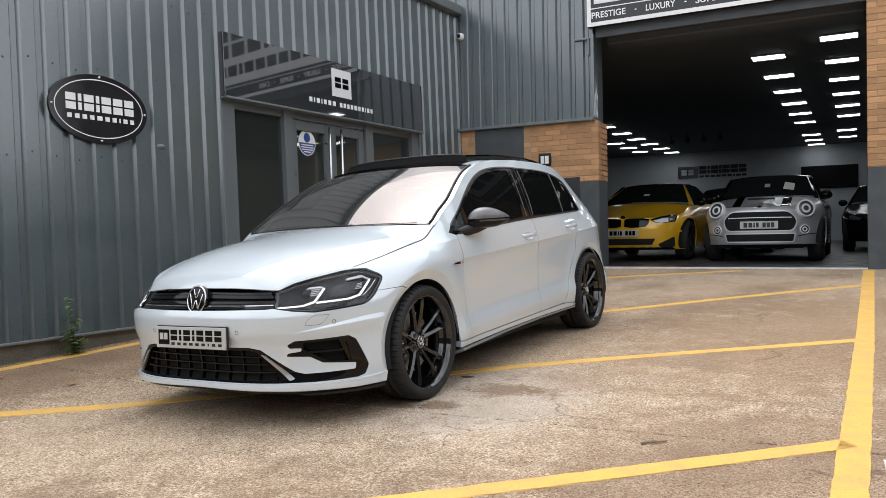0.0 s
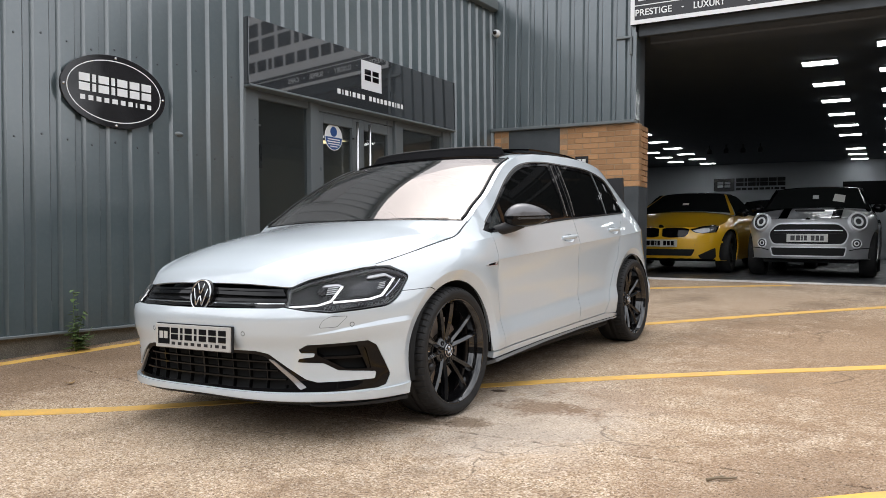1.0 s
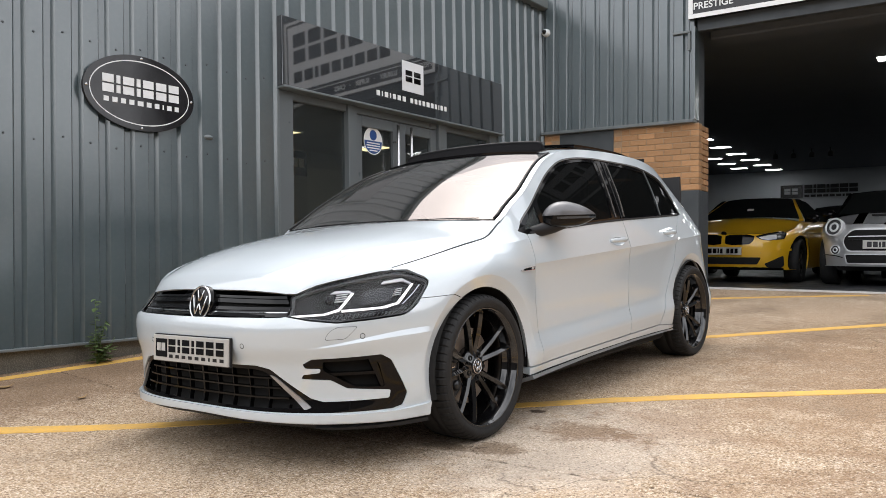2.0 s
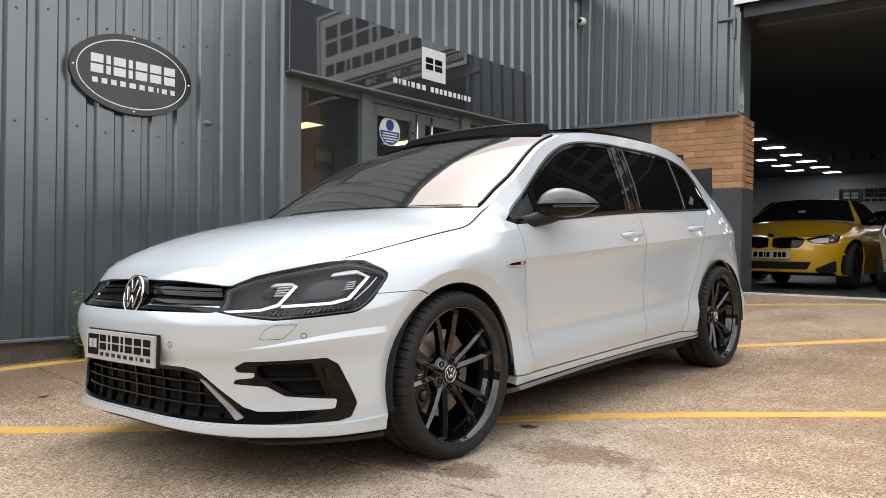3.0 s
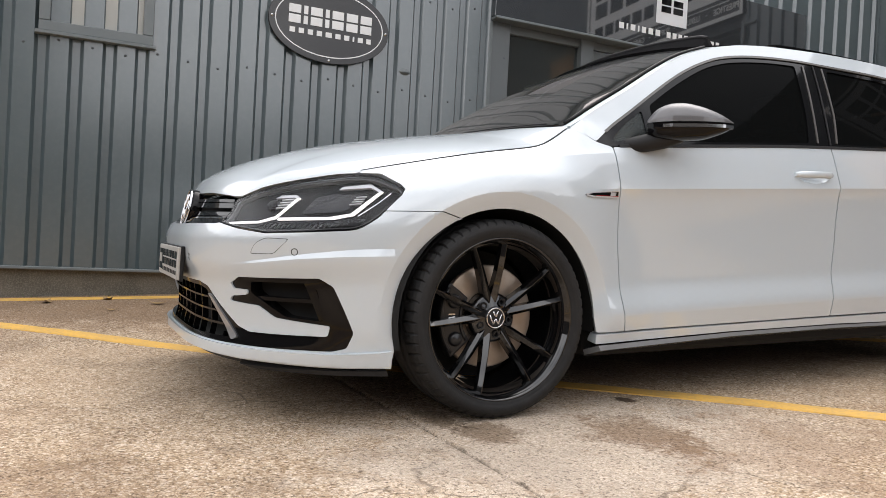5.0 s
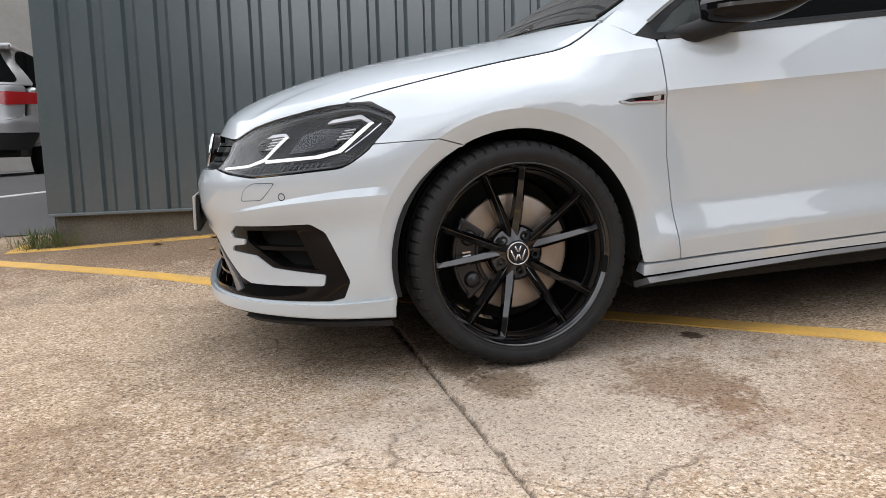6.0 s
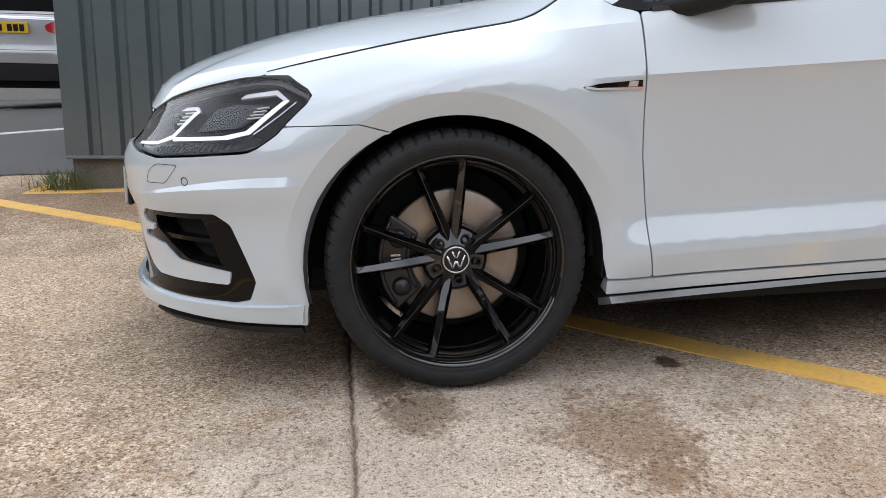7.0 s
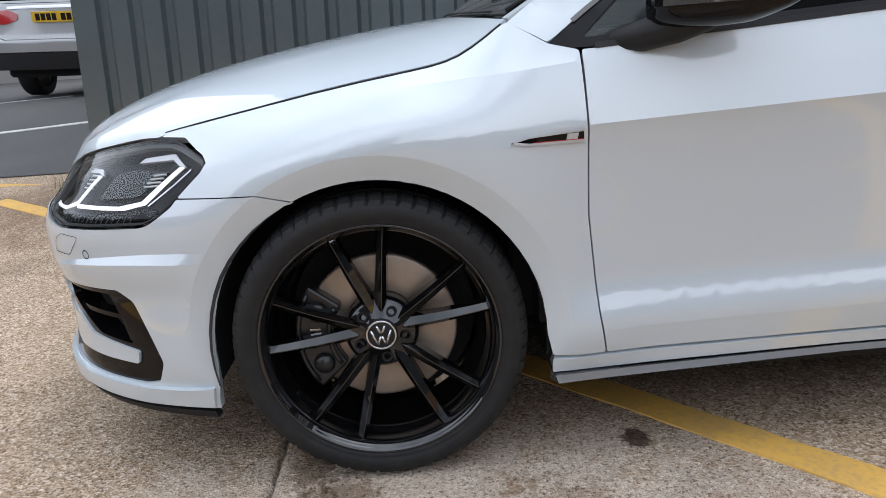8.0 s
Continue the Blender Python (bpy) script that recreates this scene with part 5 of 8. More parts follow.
def roof_at(u, v):
    s, a = (1 if u >= 0 else -1), abs(u)
    y = 1.10 + 1.80 * v
    E = Vector(skin(along(y), rail(y)))
    yc = 1.0 + 2.0 * v
    return (s * E.x * a, yc + (y - yc) * a * a, roof_mid(yc) + (E.z - roof_mid(yc)) * a ** 2.6)


def handle_cup(y, n=28):
    """Outline of the hollow behind a door handle."""
    z = crease_z(y) + 0.046
    return [(along(y) + 0.085 * math.cos(2 * math.pi * i / n), z + 0.026 * math.sin(2 * math.pi * i / n)) for i in range(n)]


def blade_at(p, z):
    """The sill's lower blade, leaning out towards its foot."""
    x, y, z = skin(p, z)
    return (x + 0.45 * max(0.0, 0.246 - z), y, z)


mirror_wide = curve((0.0, 0.016), (0.1, 0.046), (0.3, 0.066), (0.6, 0.064), (0.85, 0.042), (1.0, 0.01))
mirror_top = curve((0.0, 0.008), (0.05, 0.030), (0.14, 0.054), (0.28, 0.069), (0.40, 0.071), (0.6, 0.060), (0.8, 0.038), (0.93, 0.017), (1.0, 0.003))
mirror_low = curve((0.0, 0.03), (0.1, 0.045), (0.3, 0.05), (0.6, 0.046), (0.85, 0.026), (1.0, 0.003))


def build_wheel(car, y, side, steer=0.0):
    """19-inch gloss black wheel with five pairs of spokes, its tyre, disc and caliper."""
    hub = new("wheel")
    hub.parent = car
    hub.matrix_local = pose(0.7675 * side, y, HUB_Z + 0.0065, 0, 0, steer) @ Matrix.Diagonal((side, 1, 1, 1))
    n, prof = 360, [(0.258, 0.098), (0.262, 0.106), (0.268, 0.1125), (0.271, 0.1115), (0.275, 0.115), (0.290, 0.1175), (0.303, 0.114), (0.3135, 0.104), (0.3195, 0.09), (0.3225, 0.072), (0.3232, 0.05), (0.316, 0.048), (0.316, 0.04), (0.3235, 0.038), (0.3235, 0.006), (0.316, 0.004), (0.316, -0.004), (0.3235, -0.006), (0.3235, -0.05), (0.318, -0.09), (0.3, -0.114), (0.24, -0.1)]
    verts, faces = [], []
    m = len(prof)
    for i in range(n):
        a = 2 * math.pi * i / n
        for k, (r, o) in enumerate(prof):
            if i % 6 == 0 and 7 <= k <= 10:
                r -= 0.0055
            verts.append((o, r * math.cos(a), r * math.sin(a)))
    for i in range(n):
        for k in range(m - 1):
            a, b2 = i * m + k, ((i + 1) % n) * m + k
            faces.append((a, b2, b2 + 1, a + 1)[::-1])
    tyre = mesh_of("tyre", verts, faces, RUBBER, True)
    tyre.polygons.foreach_set("use_smooth", [not (6 <= k % (m - 1) <= 10) for k in range(len(tyre.polygons))])
    part("tyre", tyre, RUBBER, hub)
    v, f = lathe([(0.2625, 0.100), (0.2645, 0.106), (0.2615, 0.1095), (0.2575, 0.107), (0.255, 0.1015), (0.2525, 0.0985), (0.2455, 0.088), (0.2425, 0.078), (0.2415, 0.05), (0.234, 0.044), (0.232, 0.03), (0.227, -0.02), (0.222, -0.06), (0.218, -0.1), (0.25, -0.1)], 96)
    part("rim", mesh_of("rim", v, [q[::-1] for q in f], RIMBLACK, True), RIMBLACK, hub)
    v, f = lathe([(0.0, 0.056), (0.034, 0.056), (0.04, 0.05), (0.072, 0.044), (0.082, 0.036), (0.085, 0.01), (0.08, -0.03)], 60)
    part("hub_centre", mesh_of("hub_centre", v, [q[::-1] for q in f], RIMBLACK, True), RIMBLACK, hub)
    for k in range(5):
        for s in (-1, 1):
            th0, th1 = radians(26 + 72 * k + 9.5 * s), radians(26 + 72 * k + 13.2 * s)
            p0, p1 = Vector((math.cos(th0), math.sin(th0))) * 0.052, Vector((math.cos(th1), math.sin(th1))) * 0.256
            d = (p1 - p0).normalized()
            w = Vector((-d.y, d.x))
            bm, rings = bmesh.new(), []
            for t in (0.0, 0.18, 0.45, 0.75, 0.93, 1.0):
                c = p0 + (p1 - p0) * t
                face = 0.047 + 0.034 * t ** 1.2 + 0.010 * math.sin(math.pi * t)
                hw, deep = 0.0138 - 0.0042 * t, 0.036 - 0.012 * t
                sec = [(-hw - 0.003, -deep), (-hw, -0.0085), (0.2 * hw * s - 0.0009, 0.0026), (0.2 * hw * s + 0.0009, 0.0026), (hw, -0.0085), (hw + 0.003, -deep)]
                rings.append([bm.verts.new((face + z, c.x + w.x * q, c.y + w.y * q)) for q, z in sec])
            for a, b2 in zip(rings, rings[1:]):
                for i in range(len(a) - 1):
                    bm.faces.new((a[i], a[i + 1], b2[i + 1], b2[i])).smooth = True
                for q0, q1 in zip(a, b2):
                    bm.edges.get((q0, q1)).smooth = False
            bm.faces.new(rings[-1])
            bmesh.ops.recalc_face_normals(bm, faces=bm.faces[:])
            part("spoke", bm, RIMBLACK, hub)
        a = radians(62 + 72 * k)
        v, f = lathe([(0.0, 0.044), (0.007, 0.044), (0.008, 0.052), (0.0115, 0.053), (0.0125, 0.04)], 12)
        part("wheel_bolt", mesh_of("wheel_bolt", v, [q[::-1] for q in f], SATINBLACK), SATINBLACK, hub, at=pose(0, 0.056 * math.cos(a), 0.056 * math.sin(a)))
    v, f = lathe([(0.0, 0.0605), (0.033, 0.0605), (0.0358, 0.0585), (0.0375, 0.055)], 40)
    cap = part("centre_cap", mesh_of("centre_cap", v, [q[::-1] for q in f], SATINBLACK, True), SATINBLACK, hub)
    v, f = lathe([(0.0298, 0.0608), (0.0302, 0.0618), (0.0337, 0.0618), (0.0343, 0.0605)], 40)
    part("cap_ring", mesh_of("cap_ring", v, [q[::-1] for q in f], CHROME, True), CHROME, hub)
    for y0, z0, y1, z1 in ((-0.008, 0.019, -0.001, 0.003), (0.008, 0.019, 0.001, 0.003), (-0.019, 0.01, -0.008, -0.018), (0.019, 0.01, 0.008, -0.018), (-0.007, -0.017, -0.001, -0.002), (0.007, -0.017, 0.001, -0.002)):
        part("cap_mark", tube([(0.0604, 1.17 * y0, 1.17 * z0), (0.0604, 1.17 * y1, 1.17 * z1)], 0.0034, 6), CHROME, hub)
    v, f = lathe([(0.085, 0.0), (0.09, 0.002), (0.165, 0.002), (0.17, 0.0), (0.17, -0.02), (0.085, -0.02)], 72)
    part("brake_disc", mesh_of("brake_disc", v, [q[::-1] for q in f], DISC, True), DISC, hub, "worn steel brake disc")
    v, f = lathe([(0.0, 0.012), (0.07, 0.012), (0.083, 0.002), (0.085, -0.02)], 48)
    part("disc_bell", mesh_of("disc_bell", v, [q[::-1] for q in f], UNDER, True), UNDER, hub)
    ang = [radians(143 + 78 * i / 10) for i in range(11)]
    outline = [(0.193 * math.cos(a), 0.193 * math.sin(a)) for a in ang] + [(0.108 * math.cos(a), 0.108 * math.sin(a)) for a in ang[::-1]]
    cal = part("brake_caliper", slab(outline, 0.05, lambda u, w2, d: (-0.015 + d, u, w2), 0.006), CALIPER, hub, "black brake caliper")
    for a in (158, 206):
        v, f = lathe([(0.0, 0.052), (0.018, 0.05), (0.024, 0.04), (0.026, 0.0)], 20)
        part("caliper_piston", mesh_of("caliper_piston", v, [q[::-1] for q in f], CALIPER, True), CALIPER, hub, at=pose(0.0, 0.15 * math.cos(radians(a)), 0.15 * math.sin(radians(a))))
    for r in (0.118, 0.186):
        pts = [(0.036, r * math.cos(radians(148 + 6.8 * i)), r * math.sin(radians(148 + 6.8 * i))) for i in range(11)]
        part("caliper_rib", tube(pts, 0.006, 8), CALIPER, hub)
    part("caliper_mark", boxes((0.0355, 0.0365, -0.16, -0.135, 0.0, 0.006), (0.0355, 0.0365, -0.16, -0.135, 0.011, 0.017), bevel=0.0005), STEEL, hub)
    part("inner_shield", mesh_of("inner_shield", *lathe([(0.0, -0.09), (0.215, -0.09)], 40), UNDER), UNDER, hub)
    return hub


def build_hatchback():
    car = thing("hatchback_car", "pearl white five-door hatchback with gloss black wheels and trim, parked", "car", pose(0.02, 0, 0, 2.2, 0, 0))
    # front bumper, with its black opening
    right = [(0.0, 0.611), (0.15, 0.6115), (0.30, 0.6135), (0.49, 0.614), (0.512, 0.617), (0.62, 0.599), (0.73, 0.5865), (0.87, 0.5925), (1.017, 0.601, 0.04), (1.064, 0.648), (1.07, 0.6597), (1.255, 0.6622), (1.338, 0.6405)]
    right += [(along(q[0], q[1]), q[1], 0.0) for q in arch(0.0, 0.362, 118, 180, 10)]
    right += [(1.128, 0.24), (1.118, 0.182, 0.004), (0.93, 0.186), (0.74, 0.196), (0.55, 0.201), (0.1, 0.21), (0.0, 0.211)]
    bumper = panel("front_bumper", rounded(mirrored(right), 0.006, 3), PAINT, car, [rounded(mirrored(OPENING), 0.007, 3)], lip=0.02, step=0.028, creases=LEDGE + [[q for q in FLARES[0][15:]], [(-q[0], q[1]) for q in FLARES[0][15:]]])
    trim = [(q[0], q[1]) for q in mirrored(OPENING)]
    panel("bumper_trim", rounded(trim, 0.007, 3), GLOSSBLACK, bumper, [rounded(mirrored(MESH_HALF), 0.008, 2), rounded(INTAKE, 0.01, 3), rounded([(-q[0], q[1]) for q in INTAKE[::-1]], 0.01, 3)], off=-0.006, lip=0.066, step=0.015)
    panel("grille_recess", mirrored(MESH_HALF), UNDER, bumper, off=-0.055, lip=0.0, step=0.05)
    for s in (1, -1):
        panel("intake_recess", INTAKE, UNDER, bumper, off=-0.06, lip=0.0, step=0.05, side=s)
        panel("intake_vane", strip([(0.565, 0.384), (0.66, 0.388), (0.88, 0.384)], 0.011), GLOSSBLACK, bumper, off=-0.012, lip=0.03, step=0.03, side=s)
        panel("intake_blade", [(0.845, 0.437), (0.875, 0.437), (0.905, 0.33), (0.885, 0.327)], GLOSSBLACK, bumper, off=-0.012, lip=0.03, step=0.03, side=s)
        panel("bumper_accent", rounded([(0.425, 0.388), (0.452, 0.380), (0.604, 0.264), (0.578, 0.254)], 0.006), SATINSILVER, bumper, off=0.0, lip=0.012, step=0.02, side=s, label="satin silver accent strip")
        panel("splitter_tip", [(0.62, 0.186), (0.95, 0.179), (1.10, 0.176), (1.10, 0.160), (0.95, 0.164), (0.66, 0.176)], SATINBLACK, bumper, off=0.004, lip=0.02, step=0.03, side=s)
        for p, z in ((0.832, 0.533), (0.315, 0.502)):
            ring = [(p + 0.011 * math.cos(2 * math.pi * i / 20), z + 0.011 * math.sin(2 * math.pi * i / 20)) for i in range(20)]
            inner = [(p + 0.0085 * math.cos(2 * math.pi * i / 20), z + 0.0085 * math.sin(2 * math.pi * i / 20)) for i in range(20)]
            panel("parking_sensor", ring, UNDER, bumper, [inner], off=0.0006, lip=0.0, step=0.004, side=s)
        wash = rounded([(0.682, 0.524), (0.70, 0.556), (0.735, 0.574), (0.815, 0.572), (0.765, 0.525)], 0.012)
        cx, cy = sum(q[0] for q in wash) / len(wash), sum(q[1] for q in wash) / len(wash)
        panel("washer_cover_gap", wash, UNDER, bumper, [[(cx + (q[0] - cx) * 0.965, cy + (q[1] - cy) * 0.94) for q in wash]], off=0.0006, lip=0.0, step=0.01, side=s)
    for z in (0.295, 0.333, 0.371):
        half = 0.53 - (z - 0.262) * 0.98
        panel("grille_bar", strip([(-half + 2 * half * i / 24, z) for i in range(25)], 0.006), GLOSSBLACK, bumper, off=-0.016, lip=0.02, step=0.05)
    for i in range(-5, 6):
        p = 0.1 * i
        top = 0.408 if abs(p) < 0.36 else 0.408 - (abs(p) - 0.36) * 0.95
        panel("grille_rib", strip([(p, 0.257), (p, top)], 0.0045), GLOSSBLACK, bumper, off=-0.02, lip=0.02, step=0.05)
    lip_low = [(1.112, 0.19), (0.93, 0.194), (0.74, 0.203), (0.55, 0.207), (0.1, 0.215), (0.0, 0.216)]
    panel("bumper_lip", mirrored([(0.0, 0.239), (0.3, 0.239), (0.60, 0.237), (0.937, 0.230), (1.118, 0.238)] + lip_low), PAINT, bumper, off=0.012, lip=0.014, step=0.03)
    panel("splitter", mirrored([(0.0, 0.203), (0.55, 0.193), (0.74, 0.188), (0.62, 0.17), (0.0, 0.18)]), SATINBLACK, bumper, off=-0.02, lip=0.06, step=0.05)

    # radiator grille
    g_half = [(0.0, 0.706), (0.27, 0.704), (0.47, 0.696), (0.53, 0.689), (0.505, 0.622), (0.30, 0.6185), (0.15, 0.6165), (0.0, 0.616)]
    gr = panel("radiator_grille", mirrored(g_half), UNDER, car, off=-0.03, lip=0.0, step=0.05)
    for z0, z1, w in ((0.700, 0.692, 0.010), (0.683, 0.676, 0.016), (0.652, 0.650, 0.012), (0.634, 0.632, 0.02)):
        panel("grille_bar", strip([(-0.52 + 1.04 * i / 24, z1 + (z0 - z1) * (1 - abs(i - 12) / 12)) for i in range(25)], w), GLOSSBLACK, gr, off=-0.008, lip=0.025, step=0.04)
    panel("grille_bright_strip", strip([(-0.51 + 1.02 * i / 24, 0.6365) for i in range(25)], 0.0035), CHROME, gr, off=-0.006, lip=0.004, step=0.04)
    em = Matrix.Translation((0.0, -0.842, 0.664)) @ Matrix.Rotation(radians(-13), 4, "X") @ Matrix.Diagonal((1.08, 1.0, 1.14, 1))
    for prof, m in (([(0.0, -0.012), (0.052, -0.014), (0.06, -0.010), (0.066, 0.0), (0.066, 0.03)], GLOSSBLACK), ([(0.0585, -0.013), (0.06, -0.0155), (0.0635, -0.0155), (0.0655, -0.013), (0.0655, -0.009)], CHROME)):
        v, f = lathe(prof, 64, "y")
        part("emblem", mesh_of("emblem", v, f, m, True), m, gr, at=em)
    for x0, z0, x1, z1 in ((-0.021, 0.047, -0.003, 0.006), (0.021, 0.047, 0.003, 0.006), (-0.044, 0.026, -0.019, -0.044), (0.044, 0.026, 0.019, -0.044), (-0.017, -0.042, -0.002, -0.004), (0.017, -0.042, 0.002, -0.004)):
        part("emblem_mark", tube([(x0, -0.0145, z0), (x1, -0.0145, z1)], 0.0036, 6), CHROME, gr, at=em)

    # number plate
    pl = new("number_plate")
    pl.parent = car
    pl.matrix_local = pose(0.0, -0.912, 0.474, -3, 0, 0)
    tagged(pl, "white number plate with dark lettering bars")
    part("plate", boxes((-0.26, 0.26, -0.006, 0.004, -0.0555, 0.0555), bevel=0.002), PLATEWHITE, pl)
    part("plate_frame", boxes((-0.264, 0.264, 0.0045, 0.016, -0.06, 0.06), bevel=0.002), SATINBLACK, pl)
    pat = lambda u, v, w: (u, -0.0065 - w, v)
    part("plate_logo", slab([(-0.24, -0.038), (-0.155, -0.038), (-0.155, 0.04), (-0.24, 0.04)], 0.001, pat), GLOSSBLACK, pl)
    letter_bars(pl, lambda u, v, w: (u, -0.0078 - w, v), -0.228, -0.168, -0.012, 0.022, (1, 1), 0.001, PLATEWHITE, "plate_mark")
    letter_bars(pl, pat, -0.145, 0.235, -0.016, 0.04, (1, 0.35, 1, 0.35, 1, 1, 1), 0.001, GLOSSBLACK, "plate_mark", gap=0.3, slit=0.1)
    letter_bars(pl, pat, -0.14, 0.235, -0.04, -0.026, (1, 1, 1, 1, 1, 1, 0.4, 1, 1), 0.001, SATINBLACK, "plate_mark", gap=0.8)

    # headlamps
    for s in (1, -1):
        lamp = panel("headlamp", rounded(LAMP, 0.012), LAMPIN, car, off=-0.034, lip=0.0, step=0.04, side=s, label="clear headlamp with white light strips, lit")
        cx, cy = 0.84, 0.68
        inner = [(cx + (q[0] - cx) * 0.993, cy + (q[1] - cy) * 0.978) for q in rounded(LAMP, 0.012)]
        panel("lamp_rim", rounded(LAMP, 0.012), GLOSSBLACK, lamp, [inner], off=-0.0015, lip=0.007, step=0.03, side=s)
        ln = panel("lamp_lens", inner, LENS, lamp, off=-0.002, lip=0.0, step=0.035, side=s)
        ln.visible_shadow = False
        panel("light_strip", rounded([(0.728, 0.644), (0.90, 0.646), (0.964, 0.657), (1.046, 0.729), (1.060, 0.729), (0.976, 0.650), (0.92, 0.639), (0.73, 0.637)], 0.002), LED, lamp, off=-0.016, lip=0.003, step=0.012, side=s)
        panel("light_strip", rounded([(0.505, 0.630), (0.66, 0.635), (0.715, 0.648), (0.780, 0.706), (0.793, 0.706), (0.721, 0.641), (0.665, 0.629), (0.508, 0.6245)], 0.002), LED, lamp, off=-0.016, lip=0.003, step=0.012, side=s)
        panel("lamp_reflector", rounded([(0.912, 0.738), (0.925, 0.748), (1.014, 0.757), (1.060, 0.731), (1.044, 0.731), (1.016, 0.745)], 0.002), LAMPWHITE, lamp, off=-0.020, lip=0.006, step=0.012, side=s)
        panel("lamp_reflector", rounded([(0.70, 0.709), (0.72, 0.719), (0.775, 0.720), (0.793, 0.708), (0.778, 0.708), (0.768, 0.712)], 0.002), LAMPWHITE, lamp, off=-0.020, lip=0.006, step=0.012, side=s)
        panel("light_line", strip([(0.99, 0.648), (1.05, 0.692), (1.084, 0.722)], 0.0035), CHROME, lamp, off=-0.012, lip=0.006, step=0.02, side=s)
        panel("lamp_floor", rounded([(0.53, 0.616), (0.62, 0.608), (0.73, 0.599), (0.87, 0.604), (1.0, 0.614), (1.02, 0.638), (0.99, 0.644), (0.92, 0.631), (0.73, 0.629), (0.665, 0.621)], 0.004), GLOSSBLACK, lamp, off=-0.014, lip=0.006, step=0.02, side=s)
        for k in range(16):
            panel("lamp_floor_rib", strip([(0.70 + 0.017 * k, 0.606), (0.704 + 0.017 * k, 0.624)], 0.0022), LAMPEDGE, lamp, off=-0.0125, lip=0.002, step=0.02, side=s)
        panel("reflector", rounded([(0.80, 0.66), (0.94, 0.668), (1.01, 0.722), (0.90, 0.728), (0.84, 0.715)], 0.006), LAMPSILVER, lamp, off=-0.026, lip=0.004, step=0.03, side=s)
        panel("lamp_bezel", inner, LAMPEDGE, lamp, [[(cx + (q[0] - cx) * 0.962, cy - 0.001 + (q[1] - cy) * 0.90) for q in rounded(LAMP, 0.012)]], off=-0.011, lip=0.012, step=0.03, side=s)
        for p, z, r in ((0.675, 0.680, 0.026),):
            c = Vector(skin(p, z)) - 0.02 * skin_normal(skin, p, z)
            v, f = lathe([(0.0, -0.012), (r * 0.5, -0.009), (r * 0.85, 0.0), (r, 0.012)], 24, "y")
            part("projector", mesh_of("projector", v, f, GLOSSBLACK, True), GLOSSBLACK, lamp, at=pose(c.x * s, c.y + 0.012, c.z, 0, 0, 22 * s))
        for k in range(4):
            panel("lamp_louvre", strip([(0.955 + 0.006 * k, 0.690 + 0.008 * k), (0.994 + 0.004 * k, 0.693 + 0.008 * k)], 0.0025), BADGE, lamp, off=-0.022, lip=0.005, step=0.03, side=s)
            panel("lamp_louvre", strip([(0.705 + 0.006 * k, 0.678 + 0.009 * k), (0.752 + 0.006 * k, 0.681 + 0.009 * k)], 0.003), BADGE, lamp, off=-0.022, lip=0.005, step=0.03, side=s)

    # bonnet, windscreen, roof
    patch("bonnet", bonnet_at, 44, 30, PAINT, car, u0=-0.9945, u1=0.9945, v0=0.004, v1=1.014, lip=0.016)
    ws = patch("windscreen", screen_at, 30, 20, SCREENGLASS, car, u0=-0.945, u1=0.945, off=0.001, v0=0.014, v1=0.94, lip=0.004)
    ws.visible_shadow = False
    for u0, u1 in ((-0.9985, -0.966), (0.966, 0.9985)):
        patch("pillar_face", screen_at, 4, 44, PAINT, car, u0, u1, 0.0, 1.0, off=0.001, lip=0.012)
    for u0, u1, v0, v1 in ((-0.966, -0.945, 0.0, 1.0), (0.945, 0.966, 0.0, 1.0), (-0.945, 0.945, -0.02, 0.016), (-0.945, 0.945, 0.93, 1.0)):
        patch("screen_surround", screen_at, 24, 36, GLOSSBLACK, car, u0, u1, v0, v1, off=-0.001, lip=0.02)
    for u in (-0.953, 0.953):
        part("screen_seal", tube([Vector(screen_at(u, 0.02 + 0.96 * i / 24)) + Vector((0, -0.003, 0.004)) for i in range(25)], 0.006), SATINBLACK, car)
    patch("roof", roof_at, 30, 30, PAINT, car, u0=-0.992, u1=0.992, v0=0.0, v1=1.0, lip=0.012)
    roof = patch("roof_glass", roof_at, 30, 30, GLOSSBLACK, car, u0=-0.86, u1=0.86, v0=-0.014, v1=0.82, off=0.006, lip=0.012, label="black panoramic glass roof, open")
    patch("sliding_panel", roof_at, 24, 16, GLOSSBLACK, roof, u0=-0.78, u1=0.78, v0=0.30, v1=0.76, off=0.038, lip=0.012)
    verts, faces = [], []
    for i in range(41):
        u = -0.84 + 1.68 * i / 40
        x, y, z = roof_at(u, 0.03)
        h = 0.060 * (1 - abs(u / 0.84) ** 40)
        y += 0.03
        z -= 0.006
        verts += [(x, y, z), (x, y + 0.035, z + h), (x, y + 0.055, z + h), (x, y + 0.06, z)]
    for i in range(40):
        faces += [(4 * i + k, 4 * i + 4 + k, 4 * i + 5 + k, 4 * i + 1 + k) for k in range(3)]
    deflector = part("wind_deflector", mesh_of("wind_deflector", verts, faces, ROOFBLACK), ROOFBLACK, roof)
    part("deflector_bar", tube([Vector(verts[4 * i + 1]) + Vector((0, 0.008, 0.004)) for i in range(1, 40)], 0.009), SATINBLACK, deflector)
    for u0, u1 in ((0.08, 0.86), (-0.55, 0.3)):
        arm = [Vector(screen_at(u0 + (u1 - u0) * t, 0.012 + 0.008 * t)) + Vector((0, -0.006, 0.004)) for t in (0.0, 0.25, 0.5, 0.75, 1.0)]
        part("wiper_arm", tube(arm, 0.0025), SATINBLACK, car)
